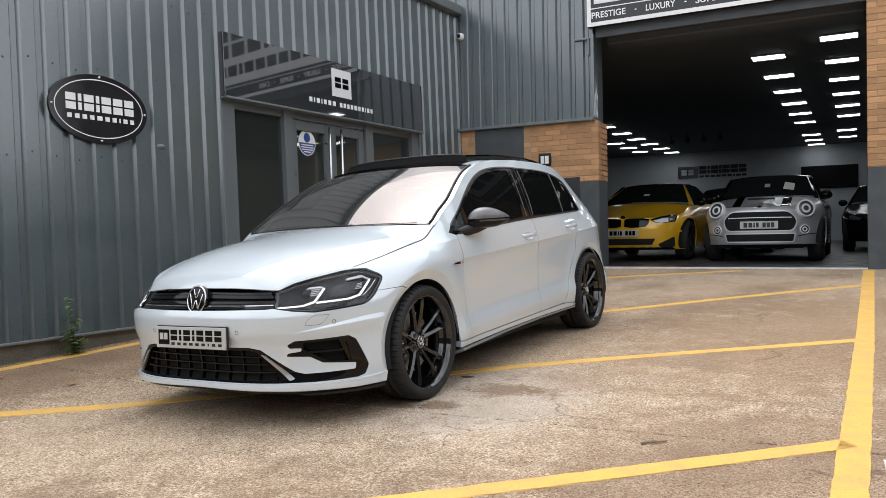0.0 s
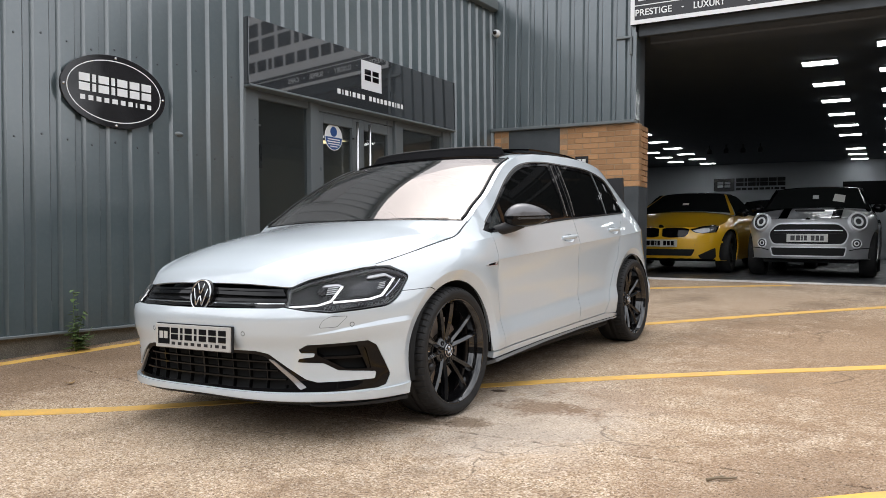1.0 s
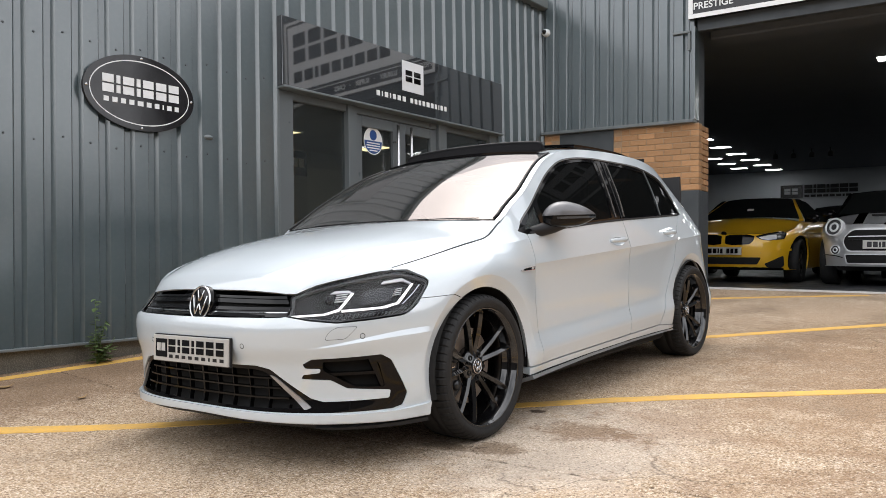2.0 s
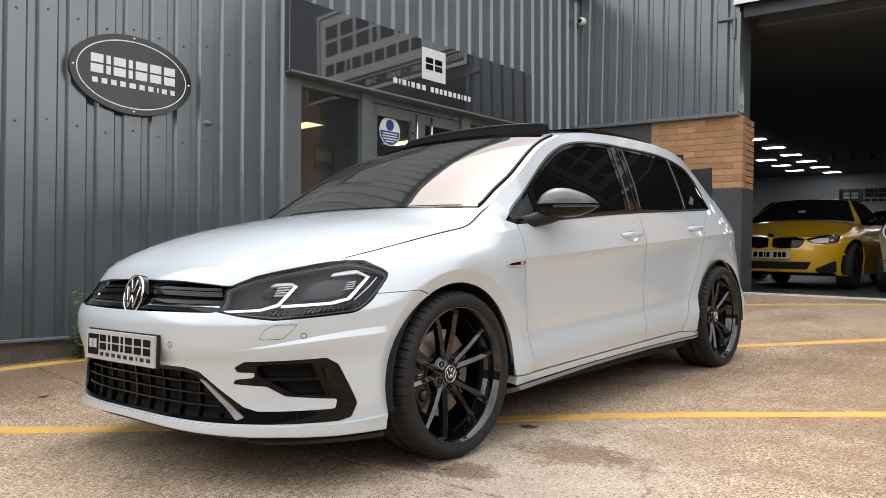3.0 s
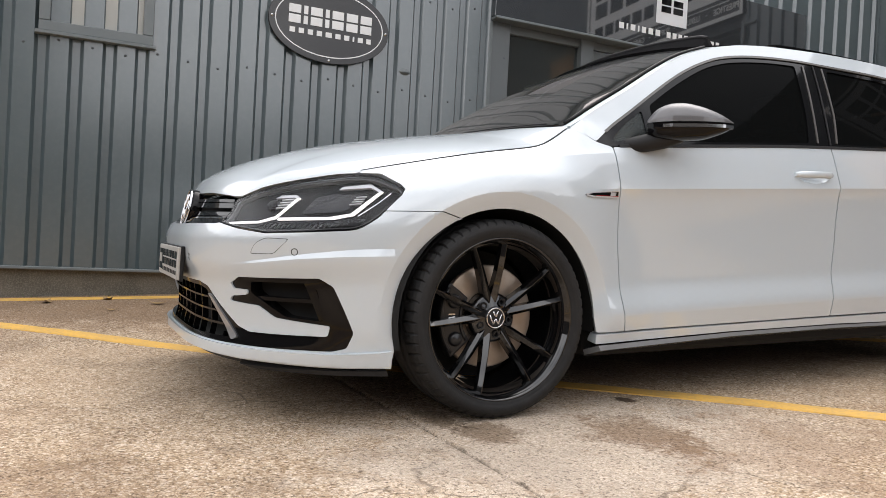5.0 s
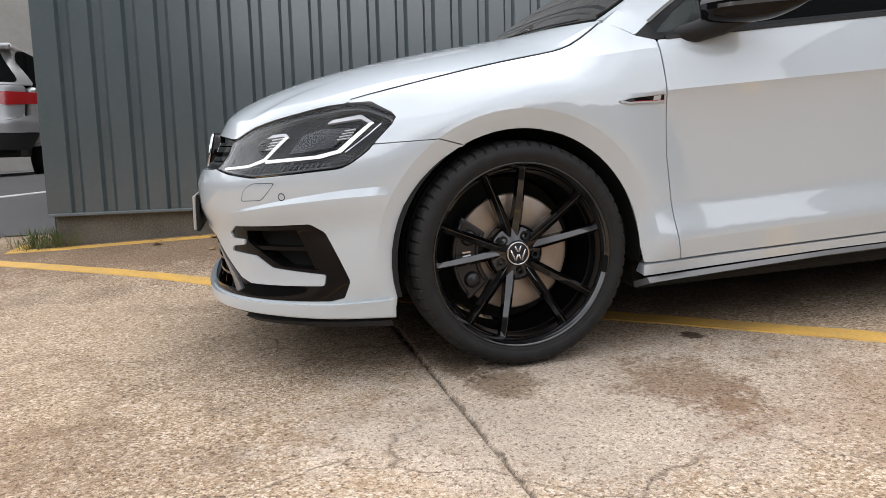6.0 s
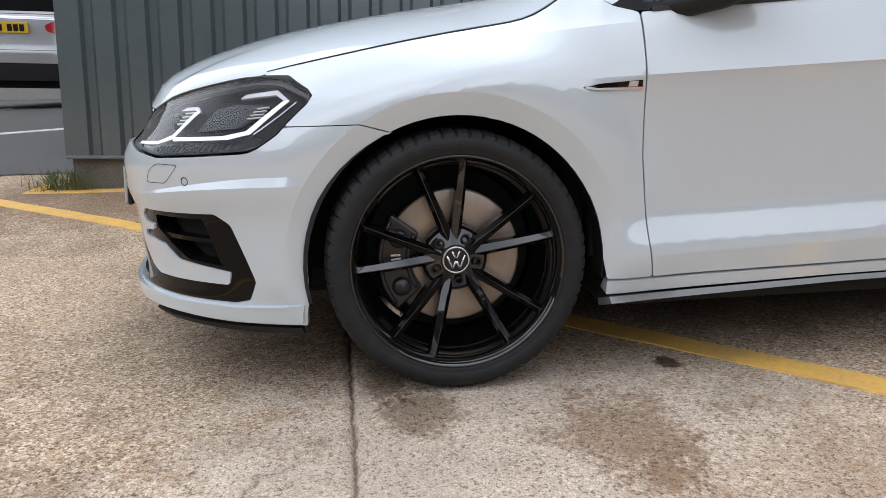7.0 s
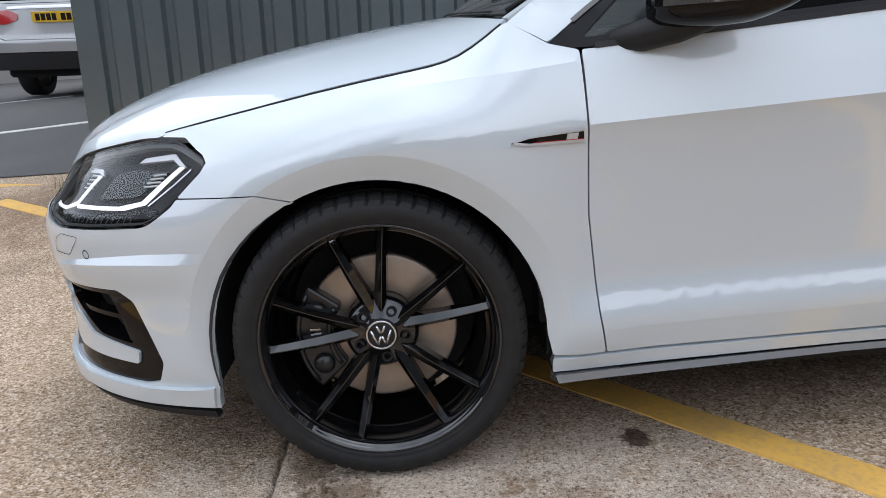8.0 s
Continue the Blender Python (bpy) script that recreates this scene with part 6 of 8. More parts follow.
    def spoiler_at(u, v):
        x, y, z = roof_at(u * 0.9, 0.9 + 0.1 * v)
        return (x, y + 0.06 * v, z + 0.008 + 0.004 * v)
    patch("roof_spoiler", spoiler_at, 24, 6, SATINBLACK, car, lip=0.02)

    for s in (1, -1):
        # flank panels
        lead = [(1.342, 0.6425), (1.258, 0.6645), (1.073, 0.6625), (1.1405, 0.7325, 0.03), (1.042, 0.7785), (0.966, 0.7795)]
        fen = [(y, seam_z(y) - 0.003) for y in (-0.42, -0.38, -0.33, -0.27, -0.2, -0.1, 0.0, 0.1, 0.15, 0.18, 0.21, 0.24, 0.27, 0.295)] + [(0.312, 0.9685), (0.388, 0.921), (0.448, 0.906)]
        fen += [(0.4555, 0.744), (0.454, 0.569), (0.471, 0.36), (0.485, 0.268), (0.372, 0.266)] + arch(0.0, 0.362, 0, 116, 22)
        panel("front_wing", rounded(lead + flank(fen), 0.006, 2), PAINT, car, side=s, lip=0.02, step=0.03, creases=FOLDS)
        panel("bonnet_gap", strip(flank([(y, seam_z(y) - 0.001) for y in (-0.435, -0.40, -0.36, -0.33, -0.27, -0.2, -0.1, 0.0, 0.1, 0.15, 0.18, 0.21, 0.24, 0.27, 0.30)]), 0.0022), UNDER, car, off=0.0012, lip=0.002, step=0.03, side=s)
        door = [(0.4535, 0.906), (0.459, 0.744), (0.4575, 0.569), (0.4745, 0.36), (0.4885, 0.268), (1.551, 0.286), (1.574, 0.57), (1.577, 0.80), (1.571, belt(1.571) - 0.005)]
        door += [(y, belt(y) - 0.005) for y in (1.3, 1.0, 0.8, 0.62, 0.52)]
        d1 = panel("front_door", rounded(flank(door), 0.005, 2), PAINT, car, [handle_cup(1.43)], side=s, lip=0.016, step=0.035, creases=FOLDS)
        door = [(1.5565, 0.286), (2.02, 0.292), (2.105, 0.43), (2.20, 0.58), (2.287, 0.68), (2.325, 0.80), (2.40, 0.92), (2.525, belt(2.525) - 0.005)]
        door += [(y, belt(y) - 0.005) for y in (2.3, 2.0, 1.8)] + [(1.577, belt(1.577) - 0.005), (1.583, 0.80), (1.58, 0.57)]
        d2 = panel("rear_door", rounded(flank(door), 0.005, 2), PAINT, car, [handle_cup(2.24)], side=s, lip=0.016, step=0.035, creases=FOLDS)
        frame_ = [(0.312, 0.968)] + [(y, ws_edge(y)) for y in [0.36 + 0.04 * i for i in range(19)]]
        frame_ += [(y, rail(y)) for y in (1.12, 1.15, 1.18, 1.21, 1.25, 1.3, 1.35, 1.4, 1.45, 1.52, 1.6, 1.67, 1.75, 1.85, 1.95, 2.08, 2.2, 2.35, 2.5, 2.65, 2.75, 2.85, 2.93)]
        frame_ += [(3.05, 1.17), (3.15, 1.02), (3.20, 0.9), (3.16, 0.885), (3.16, 0.74), (3.2, 0.70), (3.26, 0.62), (3.28, 0.4), (3.22, 0.24), (2.985, 0.24)] + arch(AXLE, 0.362, 0, 180, 26)
        frame_ += [(2.262, 0.27), (2.026, 0.288), (2.111, 0.43), (2.206, 0.577), (2.293, 0.677), (2.331, 0.797), (2.406, 0.917), (2.533, belt(2.533) - 0.004), (2.60, 1.010)]
        frame_ += WINDOW_TOP + [(0.386, 0.925)]
        panel("side_frame", rounded(flank(frame_), 0.002, 2), PAINT, car, side=s, lip=0.016, step=0.035, creases=FOLDS)
        # glazed band
        band = [(0.39, 0.915, 0.03), (0.46, 0.911, 0.02), (0.62, 0.92), (1.0, 0.945), (1.44, 0.968), (2.2, 0.994), (2.6, 1.008)] + [(y, z + 0.002) for y, z in WINDOW_TOP]
        panes = [[(0.455, 0.93), (0.615, 0.938), (0.618, 1.055), (0.53, 1.0)],
                 [(0.655, 0.942), (1.0, 0.962), (1.455, 0.987), (1.49, 1.1), (1.538, 1.335)] + spline([(1.50, 1.3345), (1.38, 1.331), (1.23, 1.317), (1.10, 1.294), (0.97, 1.25), (0.80, 1.163), (0.66, 1.078)], 3),
                 [(1.615, 0.992), (2.17, 1.011), (2.205, 1.15), (2.24, 1.298), (2.05, 1.318), (1.73, 1.331), (1.68, 1.2)],
                 [(2.215, 1.013), (2.555, 1.021), (2.52, 1.18), (2.475, 1.24), (2.282, 1.292), (2.245, 1.14)]]
        fr = panel("window_surround", rounded(flank(band), 0.004, 2), GLOSSBLACK, car, [rounded(flank(q), 0.014, 3) for q in panes], off=-0.004, lip=0.014, side=s)
        for k, q in enumerate(panes):
            gl = panel("window_glass", rounded(flank(q), 0.014, 3), TINT if k else CLEARGLASS, fr, off=-0.009, lip=0.0, step=0.05, side=s)
            gl.visible_shadow = False
        panel("window_trim", strip(flank([(y, belt(y) - 0.0005) for y in [0.48 + 0.107 * i for i in range(20)]]), 0.011), SATINBLACK, fr, off=0.003, lip=0.006, step=0.05, side=s)
        edge = [(2.575, 1.10)] + [(y, z + 0.001) for y, z in WINDOW_TOP[:-2]]
        panel("window_edge", strip(flank(edge), 0.009), EDGEGREY, fr, off=0.001, lip=0.004, step=0.04, side=s)
        for line in ([(1.505, 0.99), (1.535, 1.12), (1.585, 1.338)], [(1.62, 0.995), (1.66, 1.12), (1.70, 1.338)]):
            panel("pillar_strip", strip(flank(line), 0.008), EDGEGREY, fr, off=0.001, lip=0.004, step=0.05, side=s)
        panel("window_bar", strip(flank([(2.192, 1.004), (2.228, 1.15), (2.262, 1.315)]), 0.007), GREYALU, fr, off=0.001, lip=0.004, step=0.05, side=s)
        panel("pillar_strip", strip(flank([(1.578, 0.985), (1.60, 1.1), (1.65, 1.345)]), 0.007), SATINBLACK, fr, off=0.001, lip=0.004, step=0.05, side=s)
        # handles, badge, sills
        for door_ob, y in ((d1, 1.43), (d2, 2.24)):
            z = crease_z(y) + 0.052

            def bowl_at(p, h, y=y, z=z):
                q = skin(p, h)
                r2 = ((p - along(y)) / 0.085) ** 2 + ((h - z + 0.006) / 0.026) ** 2
                return (q[0] - 0.024 * max(0.0, 1 - r2) ** 0.5, q[1], q[2])
            panel("handle_cup", handle_cup(y), PAINT, door_ob, lip=0.0, step=0.008, side=s, surface=bowl_at)
            bm, rings = bmesh.new(), []
            for i in range(17):
                t = i / 16
                q = Vector(skin(along(y - 0.108 + 0.216 * t), z + 0.005 * t))
                grow = min(1.0, 6 * t, 6 * (1 - t)) ** 0.5 if 0 < t < 1 else 0.25
                out = 0.004 + 0.024 * math.sin(math.pi * min(1.0, max(0.0, 1.12 * t - 0.06))) ** 0.45
                tall, deep = 0.0135 * (0.55 + 0.45 * grow), 0.007
                rings.append([bm.verts.new((s * (q.x + out + deep * math.cos(2 * math.pi * k / 12)), q.y, q.z + tall * math.sin(2 * math.pi * k / 12))) for k in range(12)])
            for r0, r1 in zip(rings, rings[1:]):
                for k in range(12):
                    bm.faces.new((r0[k], r0[(k + 1) % 12], r1[(k + 1) % 12], r1[k])).smooth = True
            bm.faces.new(rings[0])
            bm.faces.new(rings[-1])
            bmesh.ops.recalc_face_normals(bm, faces=bm.faces[:])
            part("door_handle", bm, PAINT, door_ob)
        panel("side_badge", [(along(0.298), 0.734), (along(0.33), 0.742), (along(0.447), 0.752), (along(0.447), 0.728), (along(0.34), 0.727)], GLOSSBLACK, car, off=0.003, lip=0.003, step=0.02, side=s, label="slim black and chrome wing badge")
        panel("badge_edge", strip(flank([(0.302, 0.7335), (0.335, 0.7288), (0.447, 0.7298)]), 0.005), BADGE, car, off=0.0045, lip=0.003, step=0.02, side=s)
        panel("badge_edge", strip(flank([(0.302, 0.7355), (0.335, 0.743), (0.447, 0.7513)]), 0.0035), BADGE, car, off=0.0045, lip=0.003, step=0.02, side=s)
        # thin red strip painted in for the red reflection on the badge
        panel("badge_line", strip(flank([(0.345, 0.7325), (0.447, 0.7335)]), 0.0014), REDLENS, car, off=0.0048, lip=0.002, step=0.02, side=s)
        panel("badge_mark", [(along(0.41), 0.733), (along(0.433), 0.734), (along(0.436), 0.747), (along(0.413), 0.746)], BADGE, car, off=0.0045, lip=0.002, step=0.02, side=s)
        sill = [(0.372, 0.259), (0.483, 0.261), (1.2, 0.274), (1.553, 0.279), (2.02, 0.285), (2.26, 0.264), (2.26, 0.246), (1.6, 0.251), (1.0, 0.244), (0.37, 0.226)]
        panel("side_sill", rounded(flank(sill), 0.004, 2), PAINT, car, side=s, off=0.002, lip=0.05, step=0.04)
        panel("sill_skirt", flank([(0.375, 0.221), (1.0, 0.239), (1.6, 0.246), (2.25, 0.241), (2.24, 0.23), (1.6, 0.233), (1.0, 0.225), (0.38, 0.204)]), BLADE, car, side=s, off=0.004, lip=0.09, step=0.05, surface=blade_at)
        # tail lamp
        panel("tail_lamp", rounded([(along(3.163), 0.742), (along(3.163), 0.9), (along(3.26), 0.9), (along(3.29), 0.74)], 0.01), REDLENS, car, side=s, off=0.0, lip=0.02, step=0.03)
        # door mirror
        mir = new("door_mirror")
        mir.parent = car
        mir.matrix_local = pose(0, 0, 0.985) @ Matrix.Diagonal((s, 1, 1, 1))
        root, tip, across = Vector((0.86, 0.58, 0)), Vector((1.02, 0.825, 0)), Vector((0.832, -0.555, 0))

        def mirror_shell(piece, m, t0, t1, ring, parent):
            """A closed shell along the mirror: ring(t) gives points (across, up)."""
            rings = [[root + (tip - root) * t + across * q[0] + Vector((0, 0, q[1])) for q in ring(t)] for t in [t0 + (t1 - t0) * (0.5 - 0.5 * math.cos(math.pi * i / 26)) for i in range(27)]]
            n = len(rings[0])
            faces = [(n * i + k, n * i + (k + 1) % n, n * i + n + (k + 1) % n, n * i + n + k) for i in range(26) for k in range(n)]
            faces += [tuple(range(n))[::-1], tuple(26 * n + k for k in range(n))]
            bm = bmesh.new()
            vs = [bm.verts.new(q) for r in rings for q in r]
            for f in faces:
                bm.faces.new([vs[k] for k in f])
            bmesh.ops.recalc_face_normals(bm, faces=bm.faces[:])
            for f in bm.faces:
                f.smooth = max(e.calc_face_angle(0.0) for e in f.edges) < 0.9
            return part(piece, bm, m, parent)
        arc = [math.pi * i / 16 for i in range(17)]
        mirror_shell("mirror_cap", MIRRORCAP, 0.0, 1.0, lambda t: [(mirror_wide(t) * math.cos(a), 0.010 + mirror_top(t) * math.sin(a) ** 0.8) for a in arc], mir)
        mirror_shell("mirror_housing", GLOSSBLACK, 0.004, 0.996, lambda t: [(0.975 * mirror_wide(t) * math.cos(a), 0.0095 - (0.012 + mirror_low(t)) * math.sin(a) ** 0.7) for a in arc], mir)
        mirror_shell("mirror_line", CHROME, 0.16, 0.999, lambda t: [(w * (mirror_wide(t) + 0.0015), z) for w, z in ((1, 0.002), (1, -0.009), (-1, -0.009), (-1, 0.002))], mir)
        st = [(0.795, 0.50, -0.064), (0.815, 0.53, -0.066), (0.845, 0.575, -0.06), (0.88, 0.63, -0.045), (0.91, 0.675, -0.028), (0.935, 0.71, -0.012)]
        part("mirror_stalk", tube(st, lambda t: 0.016 + 0.019 * math.sin(math.pi * min(1.0, 0.8 * t)), 12), SATINBLACK, mir)
        # wheels and arches
        build_wheel(car, 0.0, s, 0.0)
        build_wheel(car, AXLE, s, 0.0)
        for y in (0.0, AXLE):
            ang = [radians(-8 + 200 * i / 30) for i in range(31)]
            verts, faces = [], []
            for a in ang:
                for x, r in ((0.868, 0.361), (0.85, 0.372), (0.5, 0.375), (0.5, 0.05)):
                    verts.append((x * s, y + r * math.cos(a), HUB_Z + r * math.sin(a)))
            for i in range(30):
                for k in range(3):
                    faces.append((4 * i + k, 4 * i + k + 1, 4 * i + k + 5, 4 * i + k + 4))
            part("arch_liner", mesh_of("arch_liner", verts, faces, UNDER, True), UNDER, car)

    # underside, cabin
    part("underbody", boxes((-0.49, 0.49, -0.62, 3.2, 0.17, 0.30), bevel=0.02), UNDER, car)
    part("floor_pan", boxes((-0.8, 0.8, 0.38, 2.25, 0.17, 0.30), bevel=0.02), UNDER, car)
    part("bulkhead", boxes((-0.72, 0.72, 0.3, 0.36, 0.3, 0.93), (-0.45, 0.45, -0.6, 0.3, 0.3, 0.6), bevel=0.01), UNDER, car)
    part("dashboard", boxes((-0.70, 0.70, 0.36, 0.86, 0.62, 0.93), bevel=0.07, segments=4), CABIN, car)
    v, f = lathe([(0.175, 0.0), (0.182, 0.012), (0.19, 0.0), (0.182, -0.012), (0.175, 0.0)], 40, "y")
    part("steering_wheel", mesh_of("steering_wheel", v, f, CABIN, True), CABIN, car, at=pose(-0.36, 0.98, 0.90, -22, 0, 0))
    for x in (-0.36, 0.36):
        part("front_seat", boxes((x - 0.24, x + 0.24, 1.05, 1.55, 0.42, 0.58), bevel=0.05, segments=3), SEAT, car)
        part("seat_back", boxes((-0.23, 0.23, -0.07, 0.07, 0.0, 0.60), bevel=0.05, segments=3), SEAT, car, at=pose(x, 1.56, 0.5, -18, 0, 0))
        part("head_rest", boxes((-0.13, 0.13, -0.05, 0.05, 0.0, 0.19), bevel=0.04, segments=3), SEAT, car, at=pose(x, 1.78, 1.09, -10, 0, 0))
    part("rear_seat", boxes((-0.62, 0.62, 2.0, 2.5, 0.42, 0.58), (-0.62, 0.62, 2.45, 2.6, 0.58, 1.0), bevel=0.04, segments=2), SEAT, car)
    part("cabin_lining", boxes((-0.76, -0.73, 0.36, 2.9, 0.3, 0.91), (0.73, 0.76, 0.36, 2.9, 0.3, 0.91), (-0.7, 0.7, 2.9, 2.93, 0.3, 1.3), (-0.75, 0.75, 0.36, 2.9, 0.3, 0.34)), CABIN, car)
    def lining_at(u, v):
        x, y, z = roof_at(u * 0.97, v)
        return (x, y, z - 0.03)
    patch("head_lining", lining_at, 12, 12, CABIN, car, lip=0.004)
    hatch_y = curve((0.62, 3.24), (0.9, 3.19), (1.02, 3.145), (1.17, 3.045), (1.262, 2.93), (1.3, 2.9))

    def hatch_at(u, v):
        z = 0.64 + 0.64 * v
        E = Vector(skin(along(hatch_y(z)), z))
        return (u * E.x, E.y + (tail_end(z) - E.y) * (1 - abs(u) ** 3.5), z)
    patch("hatch", hatch_at, 24, 16, PAINT, car, lip=0.01)
    part("rear_bumper", boxes((-0.7, 0.7, 3.1, 3.22, 0.3, 0.62), bevel=0.03), PAINT, car)
    return car


BADGE = mat("badge_silver", (0.5, 0.5, 0.51), 0.3, 0.2)
EDGEGREY = mat("grey_window_edge", (0.13, 0.125, 0.12), 0.25, 0.3)
LAMPEDGE = mat("lamp_bezel_grey", (0.07, 0.071, 0.073), 0.3, spec=0.4)
LAMPWHITE = mat("lamp_white_reflector", (0.55, 0.55, 0.57), 0.2, 0.3)
LAMPSILVER = mat("lamp_reflector_silver", (0.035, 0.035, 0.037), 0.25, 0.6)
SATINSILVER = mat("satin_silver_trim", (0.42, 0.42, 0.43), 0.3, 0.8)
build_hatchback()


# ---- other vehicles: one body shape by a few numbers ----
def shell_of(width, nose, tail, axle, shoulder, length_n=3.0, inset=0.06):
    """A wall skin for a car: half width, nose(z), tail y, and the shoulder line's height by y."""
    ymid = 0.15

    def half(y, z):
        s = shoulder(y)
        x = width - 0.02 * ease(0.45, 0.2, z) - inset * max(0.0, (z - s + 0.18) / 0.18) ** 2
        for hub in (0.0, axle):
            r = math.hypot(y - hub, z - 0.32)
            x += 0.015 * (1 - ease(0.36, 0.55, r))
        return x

    def wall(p, z):
        s, p = (1 if p >= 0 else -1), abs(p)
        b2 = ymid - nose(z)
        quarter = 1.35
        if p < quarter:
            th = math.pi / 2 * p / quarter
            c, sn = max(0.0, math.cos(th)) ** (2 / length_n), math.sin(th) ** (2 / length_n)
            y = ymid - b2 * c
            return (s * half(y, z) * sn, y, z)
        y = ymid + p - quarter
        x = half(y, z)
        if y > axle:
            k = min(0.999, (y - axle) / (tail - axle))
            x *= (1 - k ** 3.2) ** (1 / 3.2)
        return (s * x, y, z)
    return wall, (lambda y: 1.35 + y - ymid)


def simple_wheel(car, x, y, side, r=0.33, rim=SATINBLACK):
    hub = new("wheel")
    hub.parent = car
    hub.matrix_local = pose(x * side, y, r) @ Matrix.Diagonal((side, 1, 1, 1))
    v, f = lathe([(r * 0.7, 0.09), (r * 0.8, 0.11), (r * 0.93, 0.11), (r, 0.07), (r, -0.1), (r * 0.7, -0.1)], 48)
    part("tyre", mesh_of("tyre", v, [q[::-1] for q in f], RUBBER, True), RUBBER, hub)
    v, f = lathe([(r * 0.72, 0.09), (r * 0.69, 0.095), (r * 0.66, 0.06), (r * 0.64, 0.0), (r * 0.1, 0.0)], 40)
    part("rim", mesh_of("rim", v, [q[::-1] for q in f], rim, True), rim, hub)
    for k in range(5):
        a = radians(72 * k + 20)
        bm = boxes((0.05, 0.08, -0.02, 0.02, 0.02, r * 0.68), bevel=0.006)
        part("spoke", bm, rim, hub, at=pose(0, 0, 0, math.degrees(a), 0, 0))


def simple_car(name, label, at, paint, g):
    """A parked car: wall shell, bonnet, screen, side glass, roof and wheels by the numbers in g."""
    car = thing(name, label, "car", at)
    shoulder = curve(*g["shoulder"])
    nose = curve(*g["nose"])
    wall, way = shell_of(g["width"], nose, g["tail"], g["axle"], shoulder, g.get("n", 3.0), g.get("inset", 0.06))
    end = way(g["tail"] - 0.06)
    fz = g["edge"]
    top = [(p, fz) for p in (-0.9, -0.45, 0.0, 0.45, 0.9)]

    def crown(p):
        q = abs(p)
        y = wall(p, 0.6)[1]
        return fz + (shoulder(max(y, g["nose_y"])) - fz) * ease(0.35, 1.25, q) if q < 1.35 else shoulder(y)
    line = [(end * i / 40, crown(end * i / 40)) for i in range(-40, 41)]
    base = [(-end, 0.24), (-1.6, 0.2), (-0.9, g["low"]), (0.9, g["low"]), (1.6, 0.2), (end, 0.24)]
    holes = []
    for s in (1, -1):
        for y in (0.0, g["axle"]):
            holes.append([(s * way(y) + 0.36 * math.cos(2 * math.pi * i / 28) if y else s * (way(0) + 0.36 * math.cos(2 * math.pi * i / 28)), max(g["low"] + 0.005 if y == 0 else 0.245, 0.33 + 0.36 * math.sin(2 * math.pi * i / 28))) for i in range(28)])
    body = panel("body", base + line[::-1], paint, car, holes, surface=wall, step=0.06, lip=0.02)
    sc0, sc1, rz, ry1 = g["screen"], g["header"], g["roof"], g["roof_end"]

    def hood(u, v):
        a, s = abs(u), (1 if u >= 0 else -1)
        pf = 1.2 * a
        F = Vector(wall(pf, crown(pf)))
        ye = F.y + (sc0[0] + 0.1 * a - F.y) * v
        E = Vector(wall(way(max(ye, 0.15)), shoulder(ye))) if ye > 0.15 else None
        mid = Vector((0, 0, fz + (sc0[1] - fz) * math.sin(math.pi / 2 * v ** 0.75)))
        xe = (E.x if E else F.x + (g["width"] - g["inset"] - F.x) * v if a < 0 else g["width"] - g["inset"]) if a > 0.99 else g["width"] - g["inset"]
        x = F.x + (a * (g["width"] - g["inset"] - 0.012) - F.x) * ease(0, 0.6, v)
        z = crown(pf) + (mid.z + (shoulder(ye) - mid.z) * a ** 3 - crown(pf)) * math.sin(math.pi / 2 * v ** 0.8)
        return (s * x, ye, z)
    patch("bonnet", hood, 32, 20, paint, car, lip=0.01)
    g["hood_at"] = hood
    belt_z = shoulder(sc0[0] + 0.3) + 0.005
    wb, wt = g["width"] - g["inset"] - 0.02, g["roof_half"]

    def pane(u, v):
        a = abs(u)
        x = u * (wb + (wt - wb) * v)
        return (x, sc0[0] + (sc1[0] - sc0[0]) * v + 0.14 * a * a, sc0[1] + (sc1[1] - sc0[1]) * v - 0.03 * a ** 3)
    g["pane_at"] = pane
    patch("windscreen", pane, 16, 10, SCREENDARK, car, u0=-0.93, u1=0.93, v0=0.02, v1=0.96, off=0.002, lip=0.004)
    for u0, u1 in ((-1.0, -0.93), (0.93, 1.0)):
        patch("screen_pillar", pane, 3, 10, g.get("pillar", paint), car, u0=u0, u1=u1, lip=0.03)

    def top_at(u, v):
        a = abs(u)
        y = sc1[0] + 0.14 * a * a + (ry1 - sc1[0] - 0.14 * a * a) * v
        return (u * wt, y, sc1[1] + (rz - sc1[1]) * math.sin(math.pi * min(1, v * 1.1)) - 0.03 * a ** 3 - (0.1 * v * v))
    patch("roof", top_at, 16, 14, g.get("roof_paint", paint), car, lip=0.01)
    for s in (1, -1):
        def side_glass(u, v):
            y = (sc0[0] + 0.14) + (g["glass_end"] - sc0[0] - 0.14) * u
            lo = wall(way(y), shoulder(y))
            t = ease(0.0, (sc1[0] - sc0[0]) / (g["glass_end"] - sc0[0]), u) * ease(1.0, 0.72, u)
            z1 = lo[2] + (sc1[1] - 0.02 - lo[2]) * t
            return (s * (lo[0] + (wt - lo[0]) * (z1 - lo[2]) / max(0.1, sc1[1] - lo[2]) * v), y, lo[2] + (z1 - lo[2]) * v)
        patch("side_glass", side_glass, 18, 6, SCREENDARK, car, u0=0.02, u1=0.98, lip=0.004)
        for y in (0.0, g["axle"]):
            simple_wheel(car, g["width"] - 0.12, y, s, 0.33, g.get("rim", SATINBLACK))
        v, f = lathe([(0.0, 0.09), (0.06, 0.08), (0.09, 0.03), (0.09, -0.05), (0.0, -0.06)], 20, "y")
